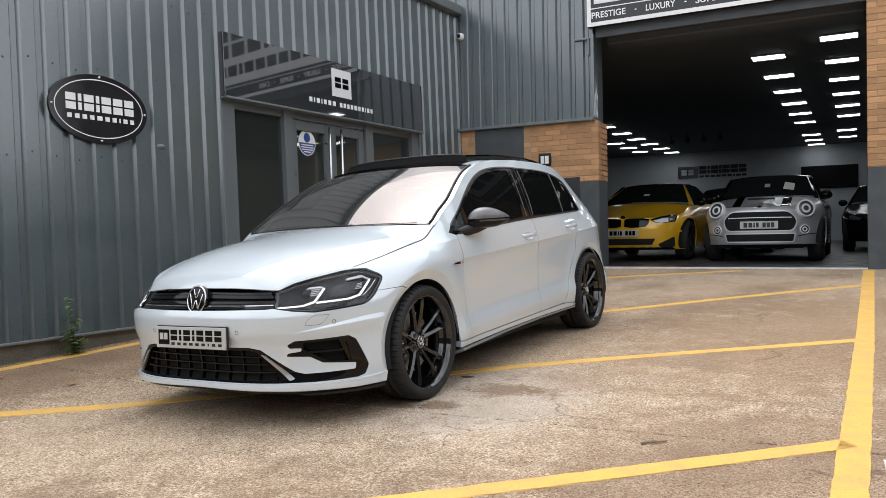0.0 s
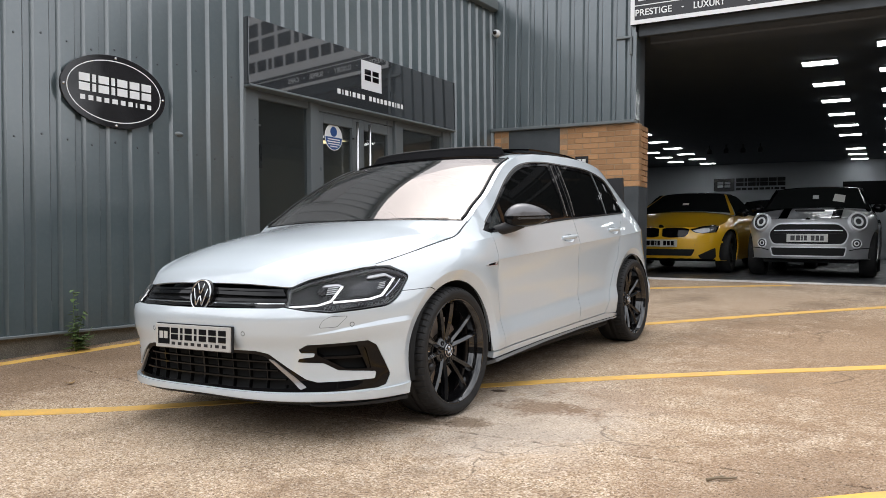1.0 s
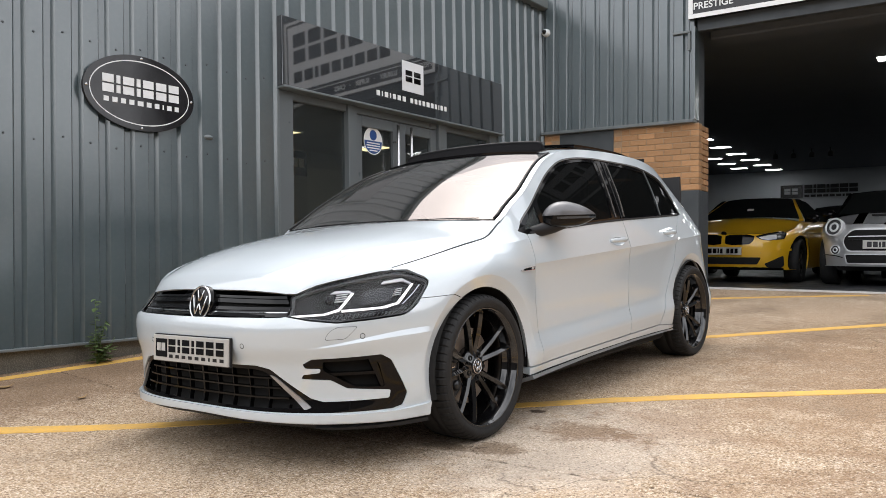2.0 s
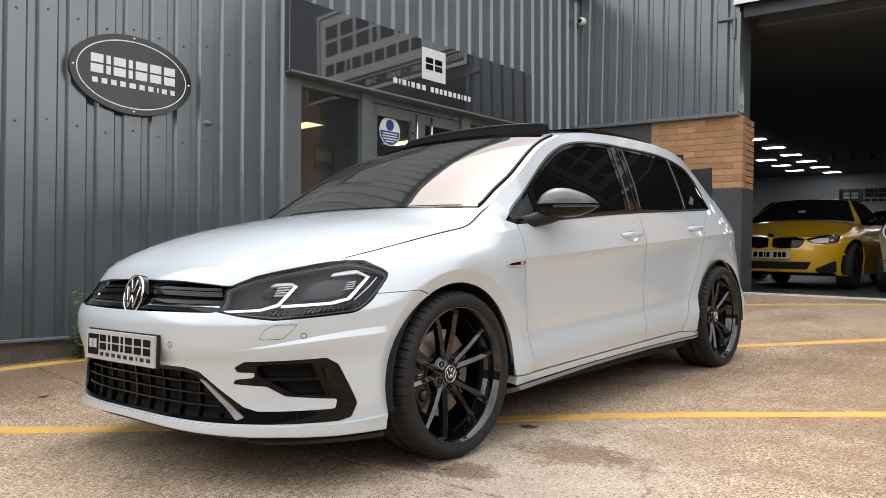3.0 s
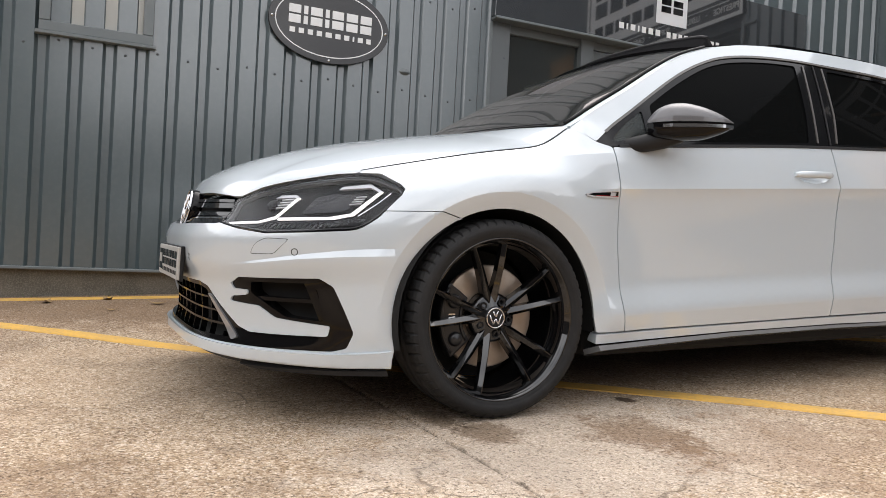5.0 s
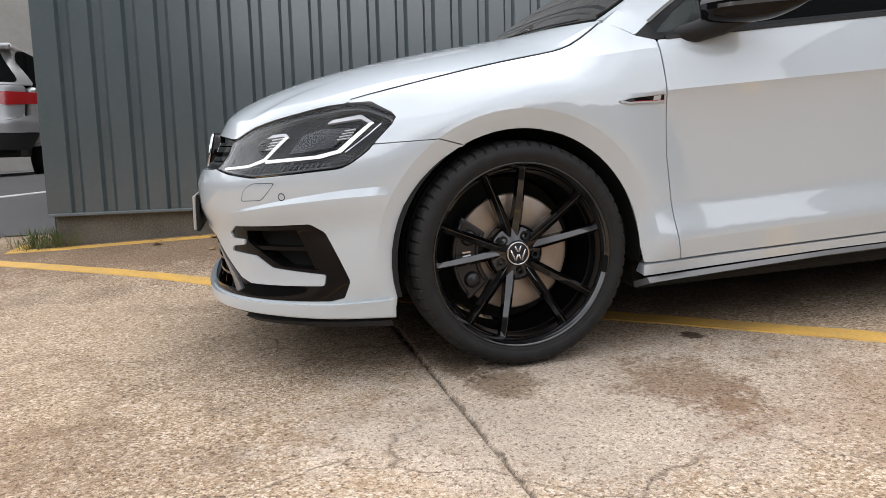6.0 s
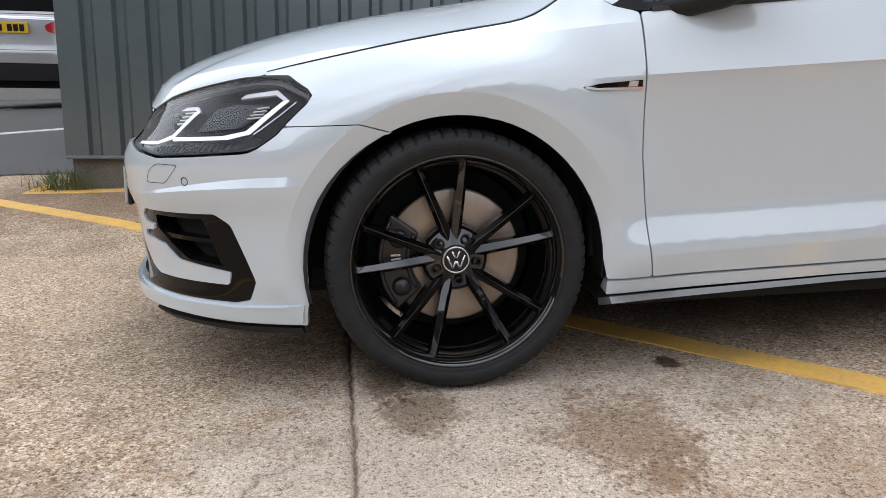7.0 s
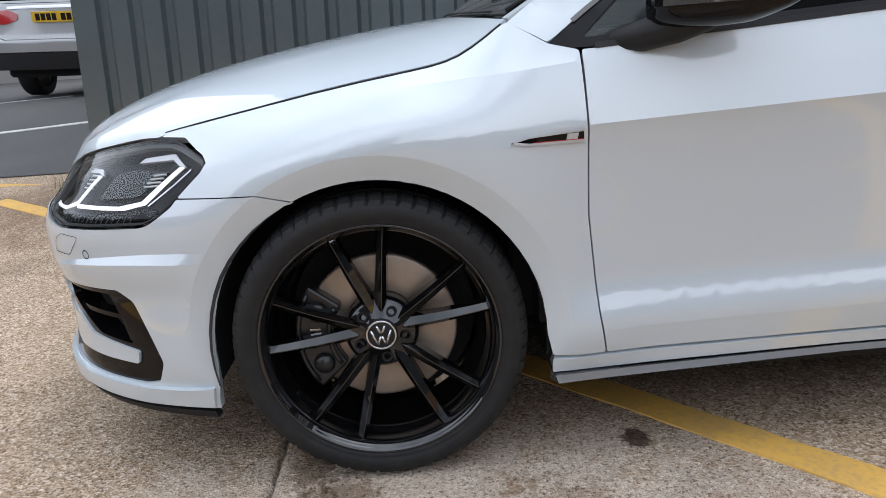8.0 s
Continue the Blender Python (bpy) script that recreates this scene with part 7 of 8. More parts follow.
        part("door_mirror", mesh_of("door_mirror", v, f, g.get("mirror", paint), True), g.get("mirror", paint), car, at=pose(g["width"] * s, sc0[0] + 0.32, shoulder(0.6) + 0.06) @ Matrix.Diagonal((1, 0.8, 0.75, 1)))
    part("underbody", boxes((-0.6, 0.6, -0.5, g["tail"] - 0.3, 0.2, 0.4), bevel=0.03), UNDER, car)
    return car, body, wall


def front_plate(car, y, z, material, tilt=-4):
    pl = new("number_plate")
    pl.parent = car
    pl.matrix_local = pose(0.0, y, z, tilt, 0, 0)
    part("plate", boxes((-0.26, 0.26, -0.012, 0.0, -0.0555, 0.0555), bevel=0.002), material, pl)
    letter_bars(pl, lambda u, v, w: (u, -0.0125 - w, v), -0.21, 0.0, -0.035, 0.035, (1, 1, 0.4, 0.7), 0.001, GLOSSBLACK, "plate_mark")
    letter_bars(pl, lambda u, v, w: (u, -0.0125 - w, v), 0.05, 0.21, -0.035, 0.035, (1, 1, 1), 0.001, GLOSSBLACK, "plate_mark")


SCREENDARK = mat("dark_car_glass", (0.008, 0.009, 0.009), 0.03, spec=0.0)
LAMPGREY = mat("lamp_reflector", (0.75, 0.76, 0.78), 0.25, 0.1)
ESTATEPAINT = mat("iridium_silver_paint", (0.36, 0.365, 0.37), 0.3, 0.4, coat=1.0)
LAMPMID = mat("lamp_bowl", (0.1, 0.103, 0.107), 0.2, 0.5)


def build_coupe():
    g = dict(width=0.93, tail=3.75, axle=2.81, edge=0.70, nose_y=-0.7, low=0.19, n=2.9, inset=0.09, nose=((0.15, -0.72), (0.25, -0.81), (0.45, -0.835), (0.6, -0.83), (0.7, -0.79), (0.9, -0.6)),
             shoulder=((-0.7, 0.70), (-0.2, 0.80), (0.4, 0.90), (1.0, 0.93), (2.8, 0.98), (3.7, 0.95)), screen=(0.52, 0.985), header=(1.28, 1.345), roof=1.385, roof_end=2.6, roof_half=0.56, glass_end=2.9, mirror=GLOSSBLACK, roof_paint=GLOSSBLACK)
    m = BACK @ pose(-0.20, 2.72, 0.013)
    car, body, wall = simple_car("coupe_car", "golden yellow sports coupe with black grille, parked in the showroom", m, YELLOWPAINT, g)
    for s in (1, -1):
        panel("kidney_grille", rounded([(0.005, 0.675), (0.05, 0.69), (0.21, 0.692), (0.31, 0.668), (0.275, 0.60), (0.22, 0.552), (0.05, 0.54), (0.005, 0.555)], 0.012), GLOSSBLACK, body, surface=wall, off=0.006, lip=0.01, side=s)
        panel("headlamp", rounded([(0.33, 0.655), (0.55, 0.70), (0.80, 0.725), (0.86, 0.715), (0.74, 0.625), (0.50, 0.605), (0.38, 0.62)], 0.02), LAMPMID, body, surface=wall, off=0.005, lip=0.01, side=s)
        panel("lamp_reflector", rounded([(0.36, 0.648), (0.52, 0.678), (0.66, 0.69), (0.63, 0.625), (0.50, 0.612), (0.40, 0.626)], 0.012), LAMPGREY, body, surface=wall, off=0.009, lip=0.004, side=s)
        panel("lamp_brow", strip([(0.33, 0.66), (0.55, 0.704), (0.8, 0.73), (0.87, 0.72), (0.76, 0.63)], 0.016), GLOSSBLACK, body, surface=wall, off=0.009, lip=0.01, side=s)
        panel("corner_intake", rounded([(0.42, 0.275), (0.66, 0.37), (0.74, 0.39), (0.77, 0.25), (0.70, 0.215), (0.46, 0.225)], 0.02), UNDER, body, surface=wall, off=0.005, lip=0.01, side=s)
        panel("bumper_fold", strip([(0.36, 0.43), (0.5, 0.44), (0.72, 0.47), (0.9, 0.48)], 0.03), YELLOWPAINT, body, surface=wall, off=0.012, lip=0.02, side=s)
    panel("lower_intake", rounded([(-0.37, 0.365), (0.37, 0.365), (0.32, 0.265), (-0.32, 0.265)], 0.02), UNDER, body, surface=wall, off=0.005, lip=0.01)
    panel("front_lip", strip([(-0.75, 0.20), (-0.4, 0.205), (0.0, 0.205), (0.4, 0.205), (0.75, 0.20)], 0.03), GLOSSBLACK, body, surface=wall, off=0.01, lip=0.03)
    v, f = lathe([(0.0, -0.006), (0.035, -0.004), (0.04, 0.003)], 20, "y")
    part("emblem", mesh_of("emblem", v, f, GLOSSBLACK, True), GLOSSBLACK, car, at=pose(0, -0.80, 0.705, 35, 0, 0))
    front_plate(car, -0.852, 0.455, PLATEWHITE)
    part("paper_tag", boxes((-0.05, 0.05, -0.002, 0.002, -0.035, 0.035), bevel=0.0005), PLATEWHITE, car, at=pose(0, 0.80, 1.13, -62, 0, 0))


def build_small_hatch():
    g = dict(width=0.84, tail=3.1, axle=2.495, edge=0.815, nose_y=-0.55, low=0.26, n=2.7, inset=0.075, nose=((0.15, -0.56), (0.25, -0.655), (0.4, -0.68), (0.6, -0.675), (0.75, -0.64), (0.84, -0.58), (1.0, -0.4)),
             shoulder=((-0.6, 0.80), (-0.2, 0.885), (0.3, 0.935), (1.0, 0.95), (2.5, 0.97), (3.1, 0.97)), screen=(0.30, 1.0), header=(0.78, 1.345), roof=1.40, roof_end=2.75, roof_half=0.59, glass_end=2.8, mirror=GLOSSBLACK, roof_paint=GLOSSBLACK, pillar=GLOSSBLACK)
    m = BACK @ pose(1.88, 2.35, 0.013)
    car, body, wall = simple_car("small_hatch_car", "silver small hatchback with black bonnet stripes and oval grille, parked", m, SILVERPAINT, g)
    hexa = lambda k: rounded([(-0.45 - k, 0.60), (-0.33 - 0.6 * k, 0.735 + k), (0.33 + 0.6 * k, 0.735 + k), (0.45 + k, 0.60), (0.38 + k, 0.465 - k), (-0.38 - k, 0.465 - k)], 0.07, 6)
    panel("grille_rim", hexa(0.015), LAMPGREY, body, [hexa(0.0)], surface=wall, off=0.012, lip=0.02, step=0.03)
    panel("grille", hexa(0.004), UNDER, body, surface=wall, off=0.004, lip=0.0)
    panel("grille_bar", strip([(-0.36, 0.648), (0.0, 0.652), (0.36, 0.648)], 0.011), LAMPGREY, body, surface=wall, off=0.014, lip=0.008)
    panel("grille_bar", strip([(-0.36, 0.61), (0.0, 0.614), (0.36, 0.61)], 0.008), SATINBLACK, body, surface=wall, off=0.014, lip=0.008)
    low = lambda k: rounded([(-0.41 - k, 0.41 + k), (0.41 + k, 0.41 + k), (0.39 + k, 0.305 - k), (-0.39 - k, 0.305 - k)], 0.02 + k)
    panel("lower_grille", low(0.002), UNDER, body, surface=wall, off=0.005, lip=0.0)
    panel("lower_grille_rim", low(0.015), LAMPGREY, body, [low(0.0)], surface=wall, off=0.016, lip=0.014)
    panel("bumper_fold", strip([(-1.2, 0.415), (-0.8, 0.41), (-0.6, 0.40), (-0.46, 0.375)], 0.012), SATINBLACK, body, surface=wall, off=0.003, lip=0.004)
    panel("bumper_fold", strip([(0.46, 0.375), (0.6, 0.40), (0.8, 0.41), (1.2, 0.415)], 0.012), SATINBLACK, body, surface=wall, off=0.003, lip=0.004)

    def round_lamp(name, at, size, pieces):
        """A round lamp let into the front: one mesh for each ring of the bowl."""
        for piece, m, prof in pieces:
            v, f = lathe([(r * size, d * size) for r, d in prof], 40, "y")
            part(piece, mesh_of(piece, v, f, m, True), m, body, at=at)
    rings = [("lamp_bowl", LAMPMID, [(0.0, -0.10), (0.5, -0.08), (0.80, -0.10), (0.84, 0.2)]),
             ("lamp_core", LAMPGREY, [(0.30, -0.12), (0.33, -0.18), (0.48, -0.18), (0.52, -0.10)]),
             ("lamp_rim", LAMPGREY, [(0.80, -0.12), (0.84, -0.22), (0.94, -0.22), (1.0, -0.1), (1.02, 0.3)])]
    for s in (1, -1):
        round_lamp("headlamp", pose(0.615 * s, -0.515, 0.775, -16, 0, 24 * s) @ Matrix.Diagonal((1.0, 1.0, 1.06, 1)), 0.125, rings)
        round_lamp("fog_lamp", pose(0.60 * s, -0.545, 0.475, 0, 0, 22 * s), 0.068, rings)

        def stripe_at(u, v):
            lo, hi = 0.0, 1.0
            for _ in range(30):
                mid = (lo + hi) / 2
                lo, hi = (mid, hi) if g["hood_at"](mid, v)[0] < u else (lo, mid)
            x, y, z = g["hood_at"](lo, v)
            return (s * x, y, z)
        patch("bonnet_stripe", stripe_at, 6, 22, GLOSSBLACK, car, u0=0.28, u1=0.40, v0=0.06, v1=0.97, off=0.005, lip=0.003)
    part("bonnet_scoop", boxes((-0.19, 0.19, -0.4, -0.3, 0.925, 0.952), bevel=0.01), SATINBLACK, car)
    v, f = lathe([(0.0, -0.006), (0.03, -0.004), (0.035, 0.003)], 20, "y")
    part("emblem", mesh_of("emblem", v, f, GLOSSBLACK, True), GLOSSBLACK, car, at=pose(0, -0.60, 0.80, 30, 0, 0))
    for w in (1, -1):
        part("emblem_wing", boxes((0.034, 0.085, -0.004, 0.004, -0.008, 0.010), bevel=0.003), CHROME, car, at=pose(0, -0.602, 0.80, 30, 0, 0) @ Matrix.Diagonal((w, 1, 1, 1)))
    front_plate(car, -0.705, 0.545, PLATEWHITE)

    def tag_at(u, v):
        a, b2 = 0.11 * u, 0.17 * v
        return g["pane_at"](0.47 + a * 0.97 + b2 * 0.16, 0.45 - a * 0.3 + b2 * 0.97)
    patch("paper_tag", tag_at, 3, 3, PLATEWHITE, car, v0=-1.0, off=0.008, lip=0.001)
    patch("paper_tag", g["pane_at"], 2, 2, GREYALU, car, u0=-0.06, u1=0.06, v0=0.42, v1=0.58, off=0.008, lip=0.001)


def build_dark_cars():
    g = dict(width=0.9, tail=3.6, axle=2.7, edge=0.72, nose_y=-0.7, low=0.2, inset=0.08, nose=((0.15, -0.72), (0.3, -0.82), (0.6, -0.82), (0.75, -0.74), (0.9, -0.6)),
             shoulder=((-0.7, 0.72), (0.0, 0.85), (0.5, 0.93), (2.7, 1.0), (3.6, 0.98)), screen=(0.5, 1.0), header=(1.15, 1.38), roof=1.44, roof_end=2.9, roof_half=0.58, glass_end=3.1)
    for u, v in ((0.75, 6.3), (3.75, 7.3), (-2.6, 4.3)):
        car, body, wall = simple_car("saloon_car", "black car half hidden in the dark showroom", BACK @ pose(u, v, 0.013), BLACKPAINT, g)
        for s in (1, -1):
            panel("headlamp", rounded([(0.45, 0.66), (0.75, 0.71), (0.85, 0.70), (0.75, 0.63), (0.5, 0.61)], 0.02), LAMPMID, body, surface=wall, off=0.006, lip=0.01, side=s)


def build_estate():
    """The rear of a silver estate car beyond the wall's end; +x of its own frame is its rear."""
    m = Matrix.Translation((-6.4, -3.84, ground_z(-7.45, -3.84) - 0.012)) @ pose(0, 0, 0, 0, 0, 2)
    car = thing("estate_car", "silver estate car with a yellow rear plate, parked on asphalt", "car", m)

    def rear(p, z):
        q = min(0.999, abs(p) / 1.05)
        back = curve((0.3, -0.02), (0.5, 0.0), (0.62, 0.0), (0.7, -0.035), (0.98, -0.06), (1.05, -0.09), (1.45, -0.32))(z)
        w = 0.9 - 0.22 * ease(0.95, 1.5, z)
        return (back - 0.22 * q ** 4, (1 if p >= 0 else -1) * w * (q if q < 0.9 else 0.9 + 0.1 * math.sin(math.pi / 2 * (q - 0.9) / 0.1)), z)
    tail = panel("tailgate", rounded([(-0.9, 1.03), (0.9, 1.03), (0.86, 0.70), (0.7, 0.655), (-0.7, 0.655), (-0.86, 0.70)], 0.05), ESTATEPAINT, car, surface=rear, lip=0.02)
    panel("rear_bumper", rounded([(-1.02, 0.72), (-0.87, 0.695), (-0.7, 0.645), (0.7, 0.645), (0.87, 0.695), (1.02, 0.72), (1.02, 0.52), (-1.02, 0.52)], 0.02), ESTATEPAINT, car, surface=rear, off=0.01, lip=0.03)
    panel("bumper_skirt", rounded([(-1.0, 0.515), (1.0, 0.515), (0.92, 0.33), (-0.92, 0.33)], 0.04), SATINBLACK, car, surface=rear, off=-0.005, lip=0.03)
    panel("bright_strip", strip([(-0.62, 0.985), (0.0, 0.99), (0.62, 0.985)], 0.028), CHROME, tail, surface=rear, off=0.012, lip=0.01)
    panel("rear_window", rounded([(-0.84, 1.07), (0.84, 1.07), (0.76, 1.42), (-0.76, 1.42)], 0.06), SCREENDARK, tail, surface=rear, lip=0.01)
    panel("window_frame", rounded([(-0.98, 1.04), (0.98, 1.04), (0.9, 1.46), (-0.9, 1.46)], 0.03), ESTATEPAINT, tail, [rounded([(-0.85, 1.065), (0.85, 1.065), (0.77, 1.425), (-0.77, 1.425)], 0.06)], surface=rear, off=-0.006, lip=0.02)
    for s in (1, -1):
        panel("tail_lamp", rounded([(s * p, z) for p, z in ((0.48, 0.915), (0.60, 0.965), (1.03, 0.95), (1.03, 0.83), (0.66, 0.815), (0.50, 0.855))], 0.04), REDLENS, car, surface=rear, off=0.008, lip=0.03)
        part("side", boxes((-4.4, -0.2, 0.80 * s - 0.09, 0.80 * s + 0.09, 0.36, 1.02), bevel=0.08, segments=3), ESTATEPAINT, car)
        part("side_glass", boxes((-3.0, -0.35, 0.70 * s - 0.06, 0.70 * s + 0.06, 1.021, 1.42), bevel=0.05, segments=3), SCREENDARK, car)
        hub = new("wheel")
        hub.parent = car
        hub.matrix_local = pose(-1.05, 0.74 * s, 0.325, 0, 0, 90)
        v, f = lathe([(0.22, 0.1), (0.27, 0.11), (0.31, 0.11), (0.325, 0.08), (0.325, -0.08), (0.31, -0.11), (0.22, -0.1)], 48)
        part("tyre", mesh_of("tyre", v, f, RUBBER, True), RUBBER, hub)
        hub.matrix_local = pose(-1.05, 0.74 * s, 0.325, 0, 0, 90)
        v, f = lathe([(0.0, 0.07), (0.2, 0.08), (0.225, 0.1)], 32)
        part("rim", mesh_of("rim", v, f, STEEL, True), STEEL, hub)
    part("roof", boxes((-3.3, -0.28, -0.64, 0.64, 1.43, 1.5), bevel=0.03, segments=2), ESTATEPAINT, car)
    part("underbody", boxes((-4.3, -0.15, -0.66, 0.66, 0.25, 0.5), bevel=0.03), UNDER, car)
    pl = new("number_plate")
    pl.parent = car
    pl.matrix_local = pose(-0.03, 0.0, 0.885, 8, 0, 90)
    part("plate", boxes((-0.26, 0.26, -0.012, 0.0, -0.0555, 0.0555), bevel=0.002), PLATEYELLOW, pl)
    letter_bars(pl, lambda u, v, w: (u, -0.0125 - w, v), -0.22, 0.0, -0.036, 0.036, (1, 1, 1, 1), 0.001, GLOSSBLACK, "plate_mark")
    letter_bars(pl, lambda u, v, w: (u, -0.0125 - w, v), 0.05, 0.22, -0.036, 0.036, (1, 1, 1), 0.001, GLOSSBLACK, "plate_mark")


build_coupe()
build_small_hatch()
build_dark_cars()
build_estate()


# ---- the lane beyond the wall's end, and plain unseen walls added to close the place ----
def build_lane():
    xs = [-3.18 - 0.25 * i for i in range(16)] + [-9, -12, -16, -22, -30, -45]
    ys = [-1.9 - 0.25 * i for i in range(24)] + [-9, -12, -16, -22, -30, -45]
    verts = [(x, y, ground_z(x, y) + 0.008) for y in ys for x in xs]
    w = len(xs)
    faces = [(j * w + i, j * w + i + 1, (j + 1) * w + i + 1, (j + 1) * w + i) for j in range(len(ys) - 1) for i in range(w - 1)]
    tagged(part("road", mesh_of("road", verts, faces, ASPHALT, True), ASPHALT), "worn dark grey asphalt lane", "road", kind="structure")
    painted_line([(-6.75, -3.95), (-6.15, -4.5), (-5.6, -5.2)], 0.07, WHITELINE, "white_line", "worn white painted line on asphalt", 0.014)
    painted_line([(-5.0, -2.5), (-4.7, -3.5), (-4.35, -4.8)], 0.07, WHITELINE, "white_line", "worn white painted line on asphalt", 0.014)
    far = thing("building_far", "plain dark grey walls added out of view across the yard", "building", kind="structure")
    # dark walls and roof edge are unseen, added to shape reflections and side light
    part("wall", boxes((17.0, 17.4, -1.5, 26.0, -1.0, 3.5)), FARWALL, far)
    part("wall", boxes((16.9, 17.4, -13.9, -1.501, -1.0, 9.0)), FARWALL, far)
    part("wall", boxes((-15.4, -15.0, -30.0, 0.0, -1.0, 6.5)), LANEWALL, far, "pale grey-beige rendered wall")
    part("wall", boxes((-14.9, 16.9, -14.4, -14.0, -1.5, 3.2)), FARWALL, far)
    part("roof_edge", boxes((16.8, 17.5, -1.49, 26.0, 3.501, 3.75), bevel=0.02), TRIMGREY, far)


LANEWALL = mat("pale_render", (0.3, 0.285, 0.26), 0.85, spot=(0.22, 0.21, 0.19), spot_scale=0.8, fine=(0.34, 0.33, 0.3), fine_scale=6)
FARWALL = mat("far_wall", (0.06, 0.058, 0.055), 0.8, spot=(0.1, 0.09, 0.08), spot_scale=0.5, fine=(0.07, 0.07, 0.07), fine_scale=3)
build_lane()


# ---- brickwork of the showroom front ----
def build_bricks():
    wall = bpy.data.objects["wall_back"]
    rnd = random.Random(4)
    bw, bh, j = 0.215, 0.065, 0.01
    protos = []
    for length in (bw, bw / 2 - j / 2, 0.1025):
        bm = boxes((0.0, length, 0.0, 0.09, 0.0, bh), bevel=0.004)
        me = bpy.data.meshes.new("brick")
        bm.to_mesh(me)
        bm.free()
        me.materials.append(BRICK)
        protos.append((length, me))

    def lay(me, m):
        ob = new("brick", me)
        ob.parent = wall
        ob.matrix_local = m
    z, row = 1.222, 0
    while z + bh < CLAD_Z - 0.03:
        u = -0.003
        first = True
        while u > -2.35:
            length, me = protos[1] if first and row % 2 else protos[0]
            first = False
            a, b2 = u - length, u
            if not (b2 > -1.92 and a < -1.10) or z + bh < 1.49:
                lay(me, pose(a, rnd.uniform(-0.003, 0.003), z))
            elif a < -1.10 < b2 - 0.05 and a > -1.5:
                lay(protos[1][1], pose(b2 - protos[1][0], 0.0, z))
            elif b2 > -1.92 > a + 0.05 and b2 < -1.5:
                lay(protos[1][1], pose(a, 0.0, z))
            u = a - j
        y = 0.095
        for length, me in (protos[0], protos[1])[::-1 if row % 2 else 1]:
            lay(me, pose(-0.003, y, z, 0, 0, 90))
            y += length + j
        z += bh + j
        row += 1
    z, row = 1.222, 0
    while z + bh < 3.75:
        u, first = OPEN_W + 0.003, True
        while u < OPEN_W + 1.1:
            length, me = protos[1] if first and row % 2 else protos[0]
            first = False
            lay(me, pose(u, rnd.uniform(-0.003, 0.003), z))
            u += length + j
        z += bh + j
        row += 1
    part("mortar_bed", boxes((-2.4, -0.008, 0.006, 0.149, 1.216, CLAD_Z - 0.031), (OPEN_W + 0.008, OPEN_W + 1.3, 0.006, 0.149, 1.216, 3.76)), MORTAR, wall)
    part("brick_return", boxes((-0.1, -0.004, 0.149, 0.42, -0.5, 1.215)), DARKPAINT, wall)


build_bricks()


# ---- plants and litter ----
def leaf_blade(verts, faces, base, tip, width, bend):
    """One narrow leaf as a folded strip."""
    d = (tip - base)
    side = d.cross(Vector((0, 0, 1)))
    side = (side.normalized() if side.length > 1e-6 else Vector((1, 0, 0))) * width
    b0 = len(verts)
    for t, w in ((0.0, 0.25), (0.35, 1.0), (0.7, 0.8), (1.0, 0.05)):
        c = base + d * t + Vector((0, 0, -bend * t * t))
        verts += [c - side * w, c + Vector((0, 0, -width * 0.3 * w)), c + side * w]
    for k in range(3):
        a = b0 + 3 * k
        faces += [(a, a + 1, a + 4, a + 3), (a + 1, a + 2, a + 5, a + 4)]


def build_weed():
    rnd = random.Random(11)
    x, y = -2.47, 0.02
    plant = thing("weed_plant", "green leafy weed growing at the wall's foot", "plant", pose(x, y, ground_z(x, y)))
    for k, (h, dx, dy) in enumerate(((0.46, -0.02, 0.0), (0.30, 0.02, 0.05), (0.22, 0.05, -0.05), (0.18, 0.03, 0.12), (0.14, 0.08, 0.06))):
        pts = [(dx * t + 0.01 * math.sin(7 * t + k), dy * t, h * t) for t in (0, 0.25, 0.5, 0.75, 1.0)]
        part("stem", tube(pts, lambda t: 0.004 * (1 - 0.6 * t), 6), LEAF, plant)
        verts, faces = [], []
        for i in range(26 if k < 3 else 18):
            t = 0.12 + 0.88 * i / 25
            c = Vector((dx * t, dy * t, h * min(1, t)))
            a = rnd.uniform(0, 2 * math.pi)
            r = rnd.uniform(0.05, 0.11) * (1.15 - 0.6 * t)
            leaf_blade(verts, faces, c, c + Vector((r * math.cos(a), r * math.sin(a), rnd.uniform(-0.01, 0.03))), rnd.uniform(0.011, 0.021), rnd.uniform(0.0, 0.03))
        part("leaves", mesh_of("leaves", verts, faces, LEAF), LEAF, plant)


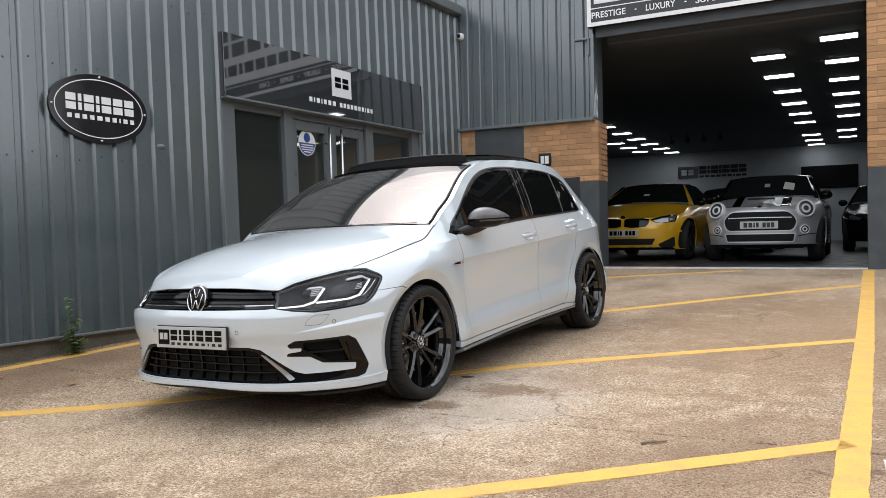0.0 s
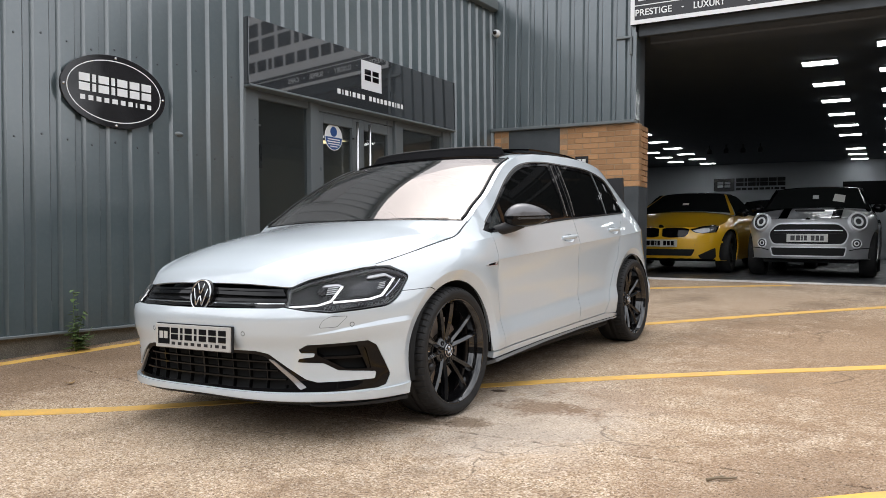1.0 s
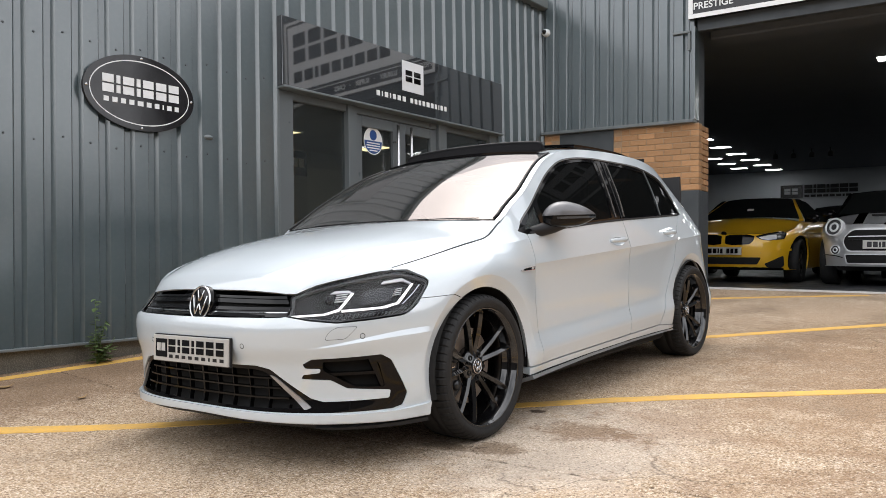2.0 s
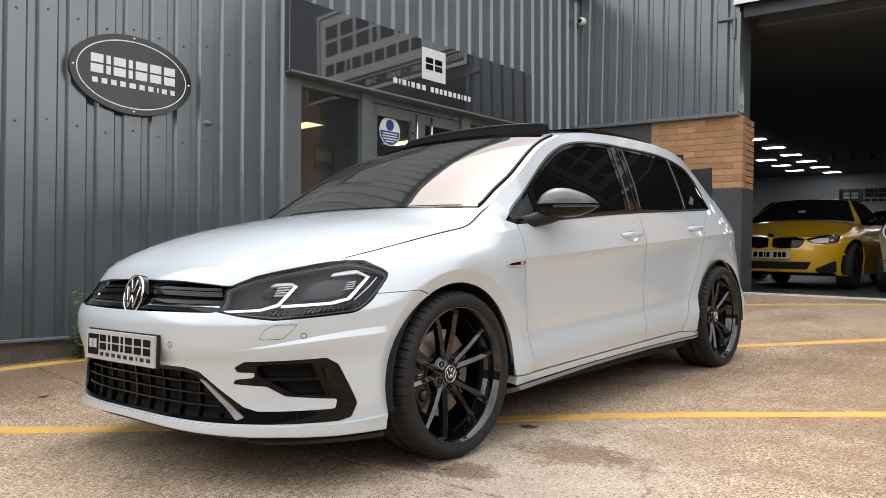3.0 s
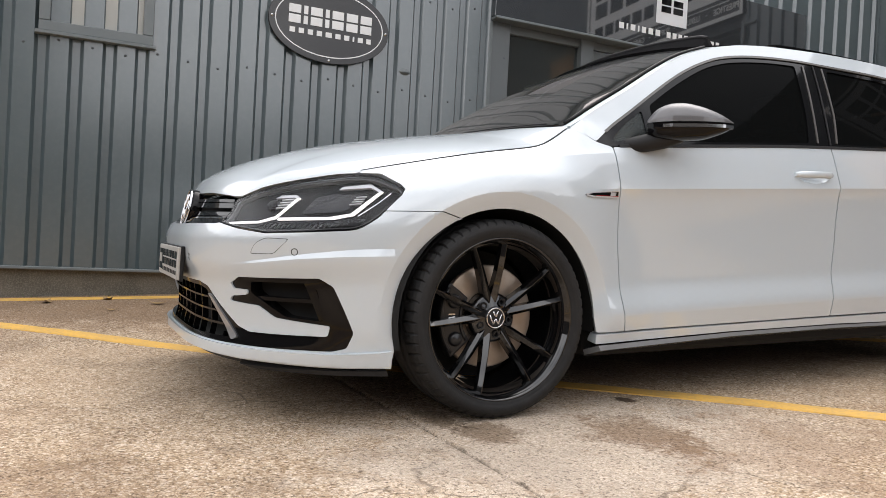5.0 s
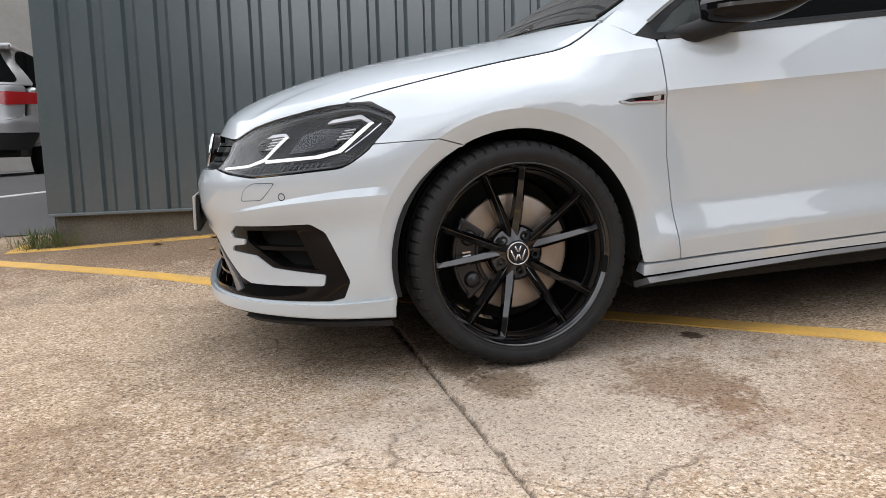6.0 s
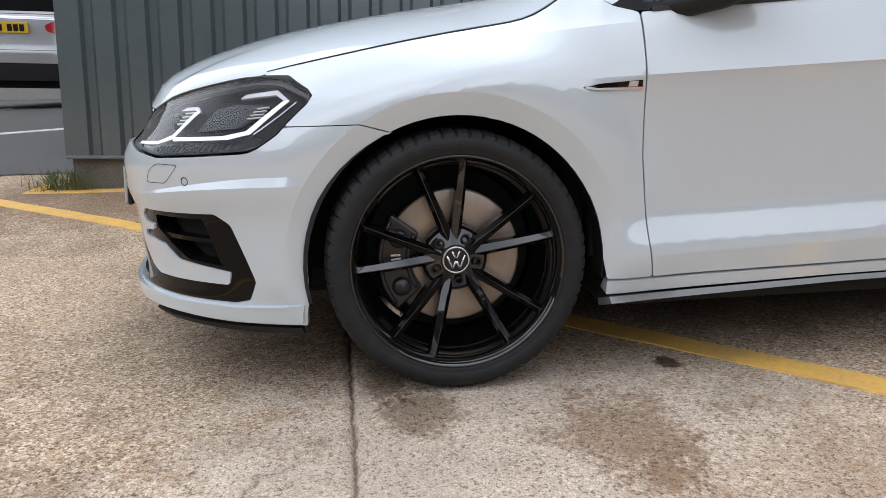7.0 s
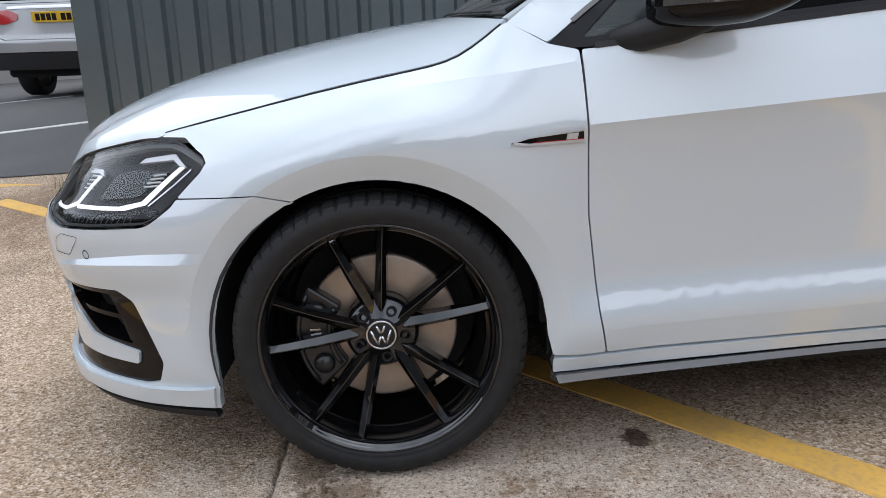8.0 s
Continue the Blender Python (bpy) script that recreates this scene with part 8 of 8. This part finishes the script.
def build_grass():
    rnd = random.Random(3)
    verts, faces = [], []
    for i in range(420):
        x, y = -2.64 + rnd.gauss(0.0, 0.07), -2.06 + rnd.gauss(0.0, 0.12)
        if x > -2.62 and y > -2.0:
            x = -2.56 + abs(rnd.gauss(0, 0.02))
        b = Vector((x, y, ground_z(x, y) - 0.01))
        h = rnd.uniform(0.05, 0.19)
        leaf_blade(verts, faces, b, b + Vector((rnd.gauss(0.02, 0.05), rnd.gauss(-0.02, 0.05), h)), rnd.uniform(0.0015, 0.003), rnd.uniform(0.0, 0.05))
    for i in range(300):
        y = rnd.uniform(-2.1, 1.7)
        if rnd.random() < 0.35 + 0.3 * math.sin(5 * y):
            x = -2.59 + rnd.uniform(0.0, 0.05)
            b = Vector((x, y, ground_z(x, y) - 0.005))
            leaf_blade(verts, faces, b, b + Vector((rnd.gauss(0.02, 0.015), rnd.gauss(0, 0.02), rnd.uniform(0.01, 0.045))), 0.002, 0.01)
    tagged(part("grass", mesh_of("grass", verts, faces, GRASS), GRASS), "tuft of grass and moss along the wall's foot", "grass", kind="stuff")


def build_litter():
    rnd = random.Random(8)
    dry = mat("dry_leaf", (0.34, 0.22, 0.10), 0.8, spot=(0.2, 0.12, 0.05), spot_scale=30)
    for x, y, r in ((-2.2, -0.72, 0.05), (-2.35, -1.35, 0.045), (-2.3, 0.6, 0.04), (-2.0, -1.0, 0.03), (-2.42, -1.0, 0.04), (-1.6, -0.55, 0.03)):
        n = 10
        leaf = thing("fallen_leaf", "dry brown fallen leaf on concrete", "leaf", pose(x, y, ground_z(x, y) + 0.006, 0, 0, rnd.uniform(0, 360)), "fallen leaves")
        out = [(r * (1 + 0.25 * math.sin(5 * a)) * math.cos(a), 0.55 * r * (1 + 0.2 * math.cos(4 * a)) * math.sin(a)) for a in [2 * math.pi * i / 20 for i in range(20)]]
        bm = slab(out, 0.0015, lambda u, v, w: (u, v, w + 0.012 * (u / r) ** 2))
        part("blade", bm, dry, leaf)


def build_twig():
    x, y = 2.28, -0.42
    twig = thing("twig", "small dark dead twig lying on the concrete", "twig", pose(x, y, ground_z(x, y) + 0.006, 0, 0, 35))
    part("stem", tube([(-0.06, 0.0, 0.0), (-0.02, 0.006, 0.004), (0.02, 0.0, 0.003), (0.055, 0.01, 0.002)], lambda t: 0.006 * (1 - 0.5 * t), 7), TIMBER, twig)
    part("side_shoot", tube([(-0.02, 0.006, 0.004), (0.0, 0.02, 0.006), (0.02, 0.026, 0.003)], lambda t: 0.004 * (1 - 0.6 * t), 6), TIMBER, twig)


build_twig()
build_weed()
build_grass()
build_litter()
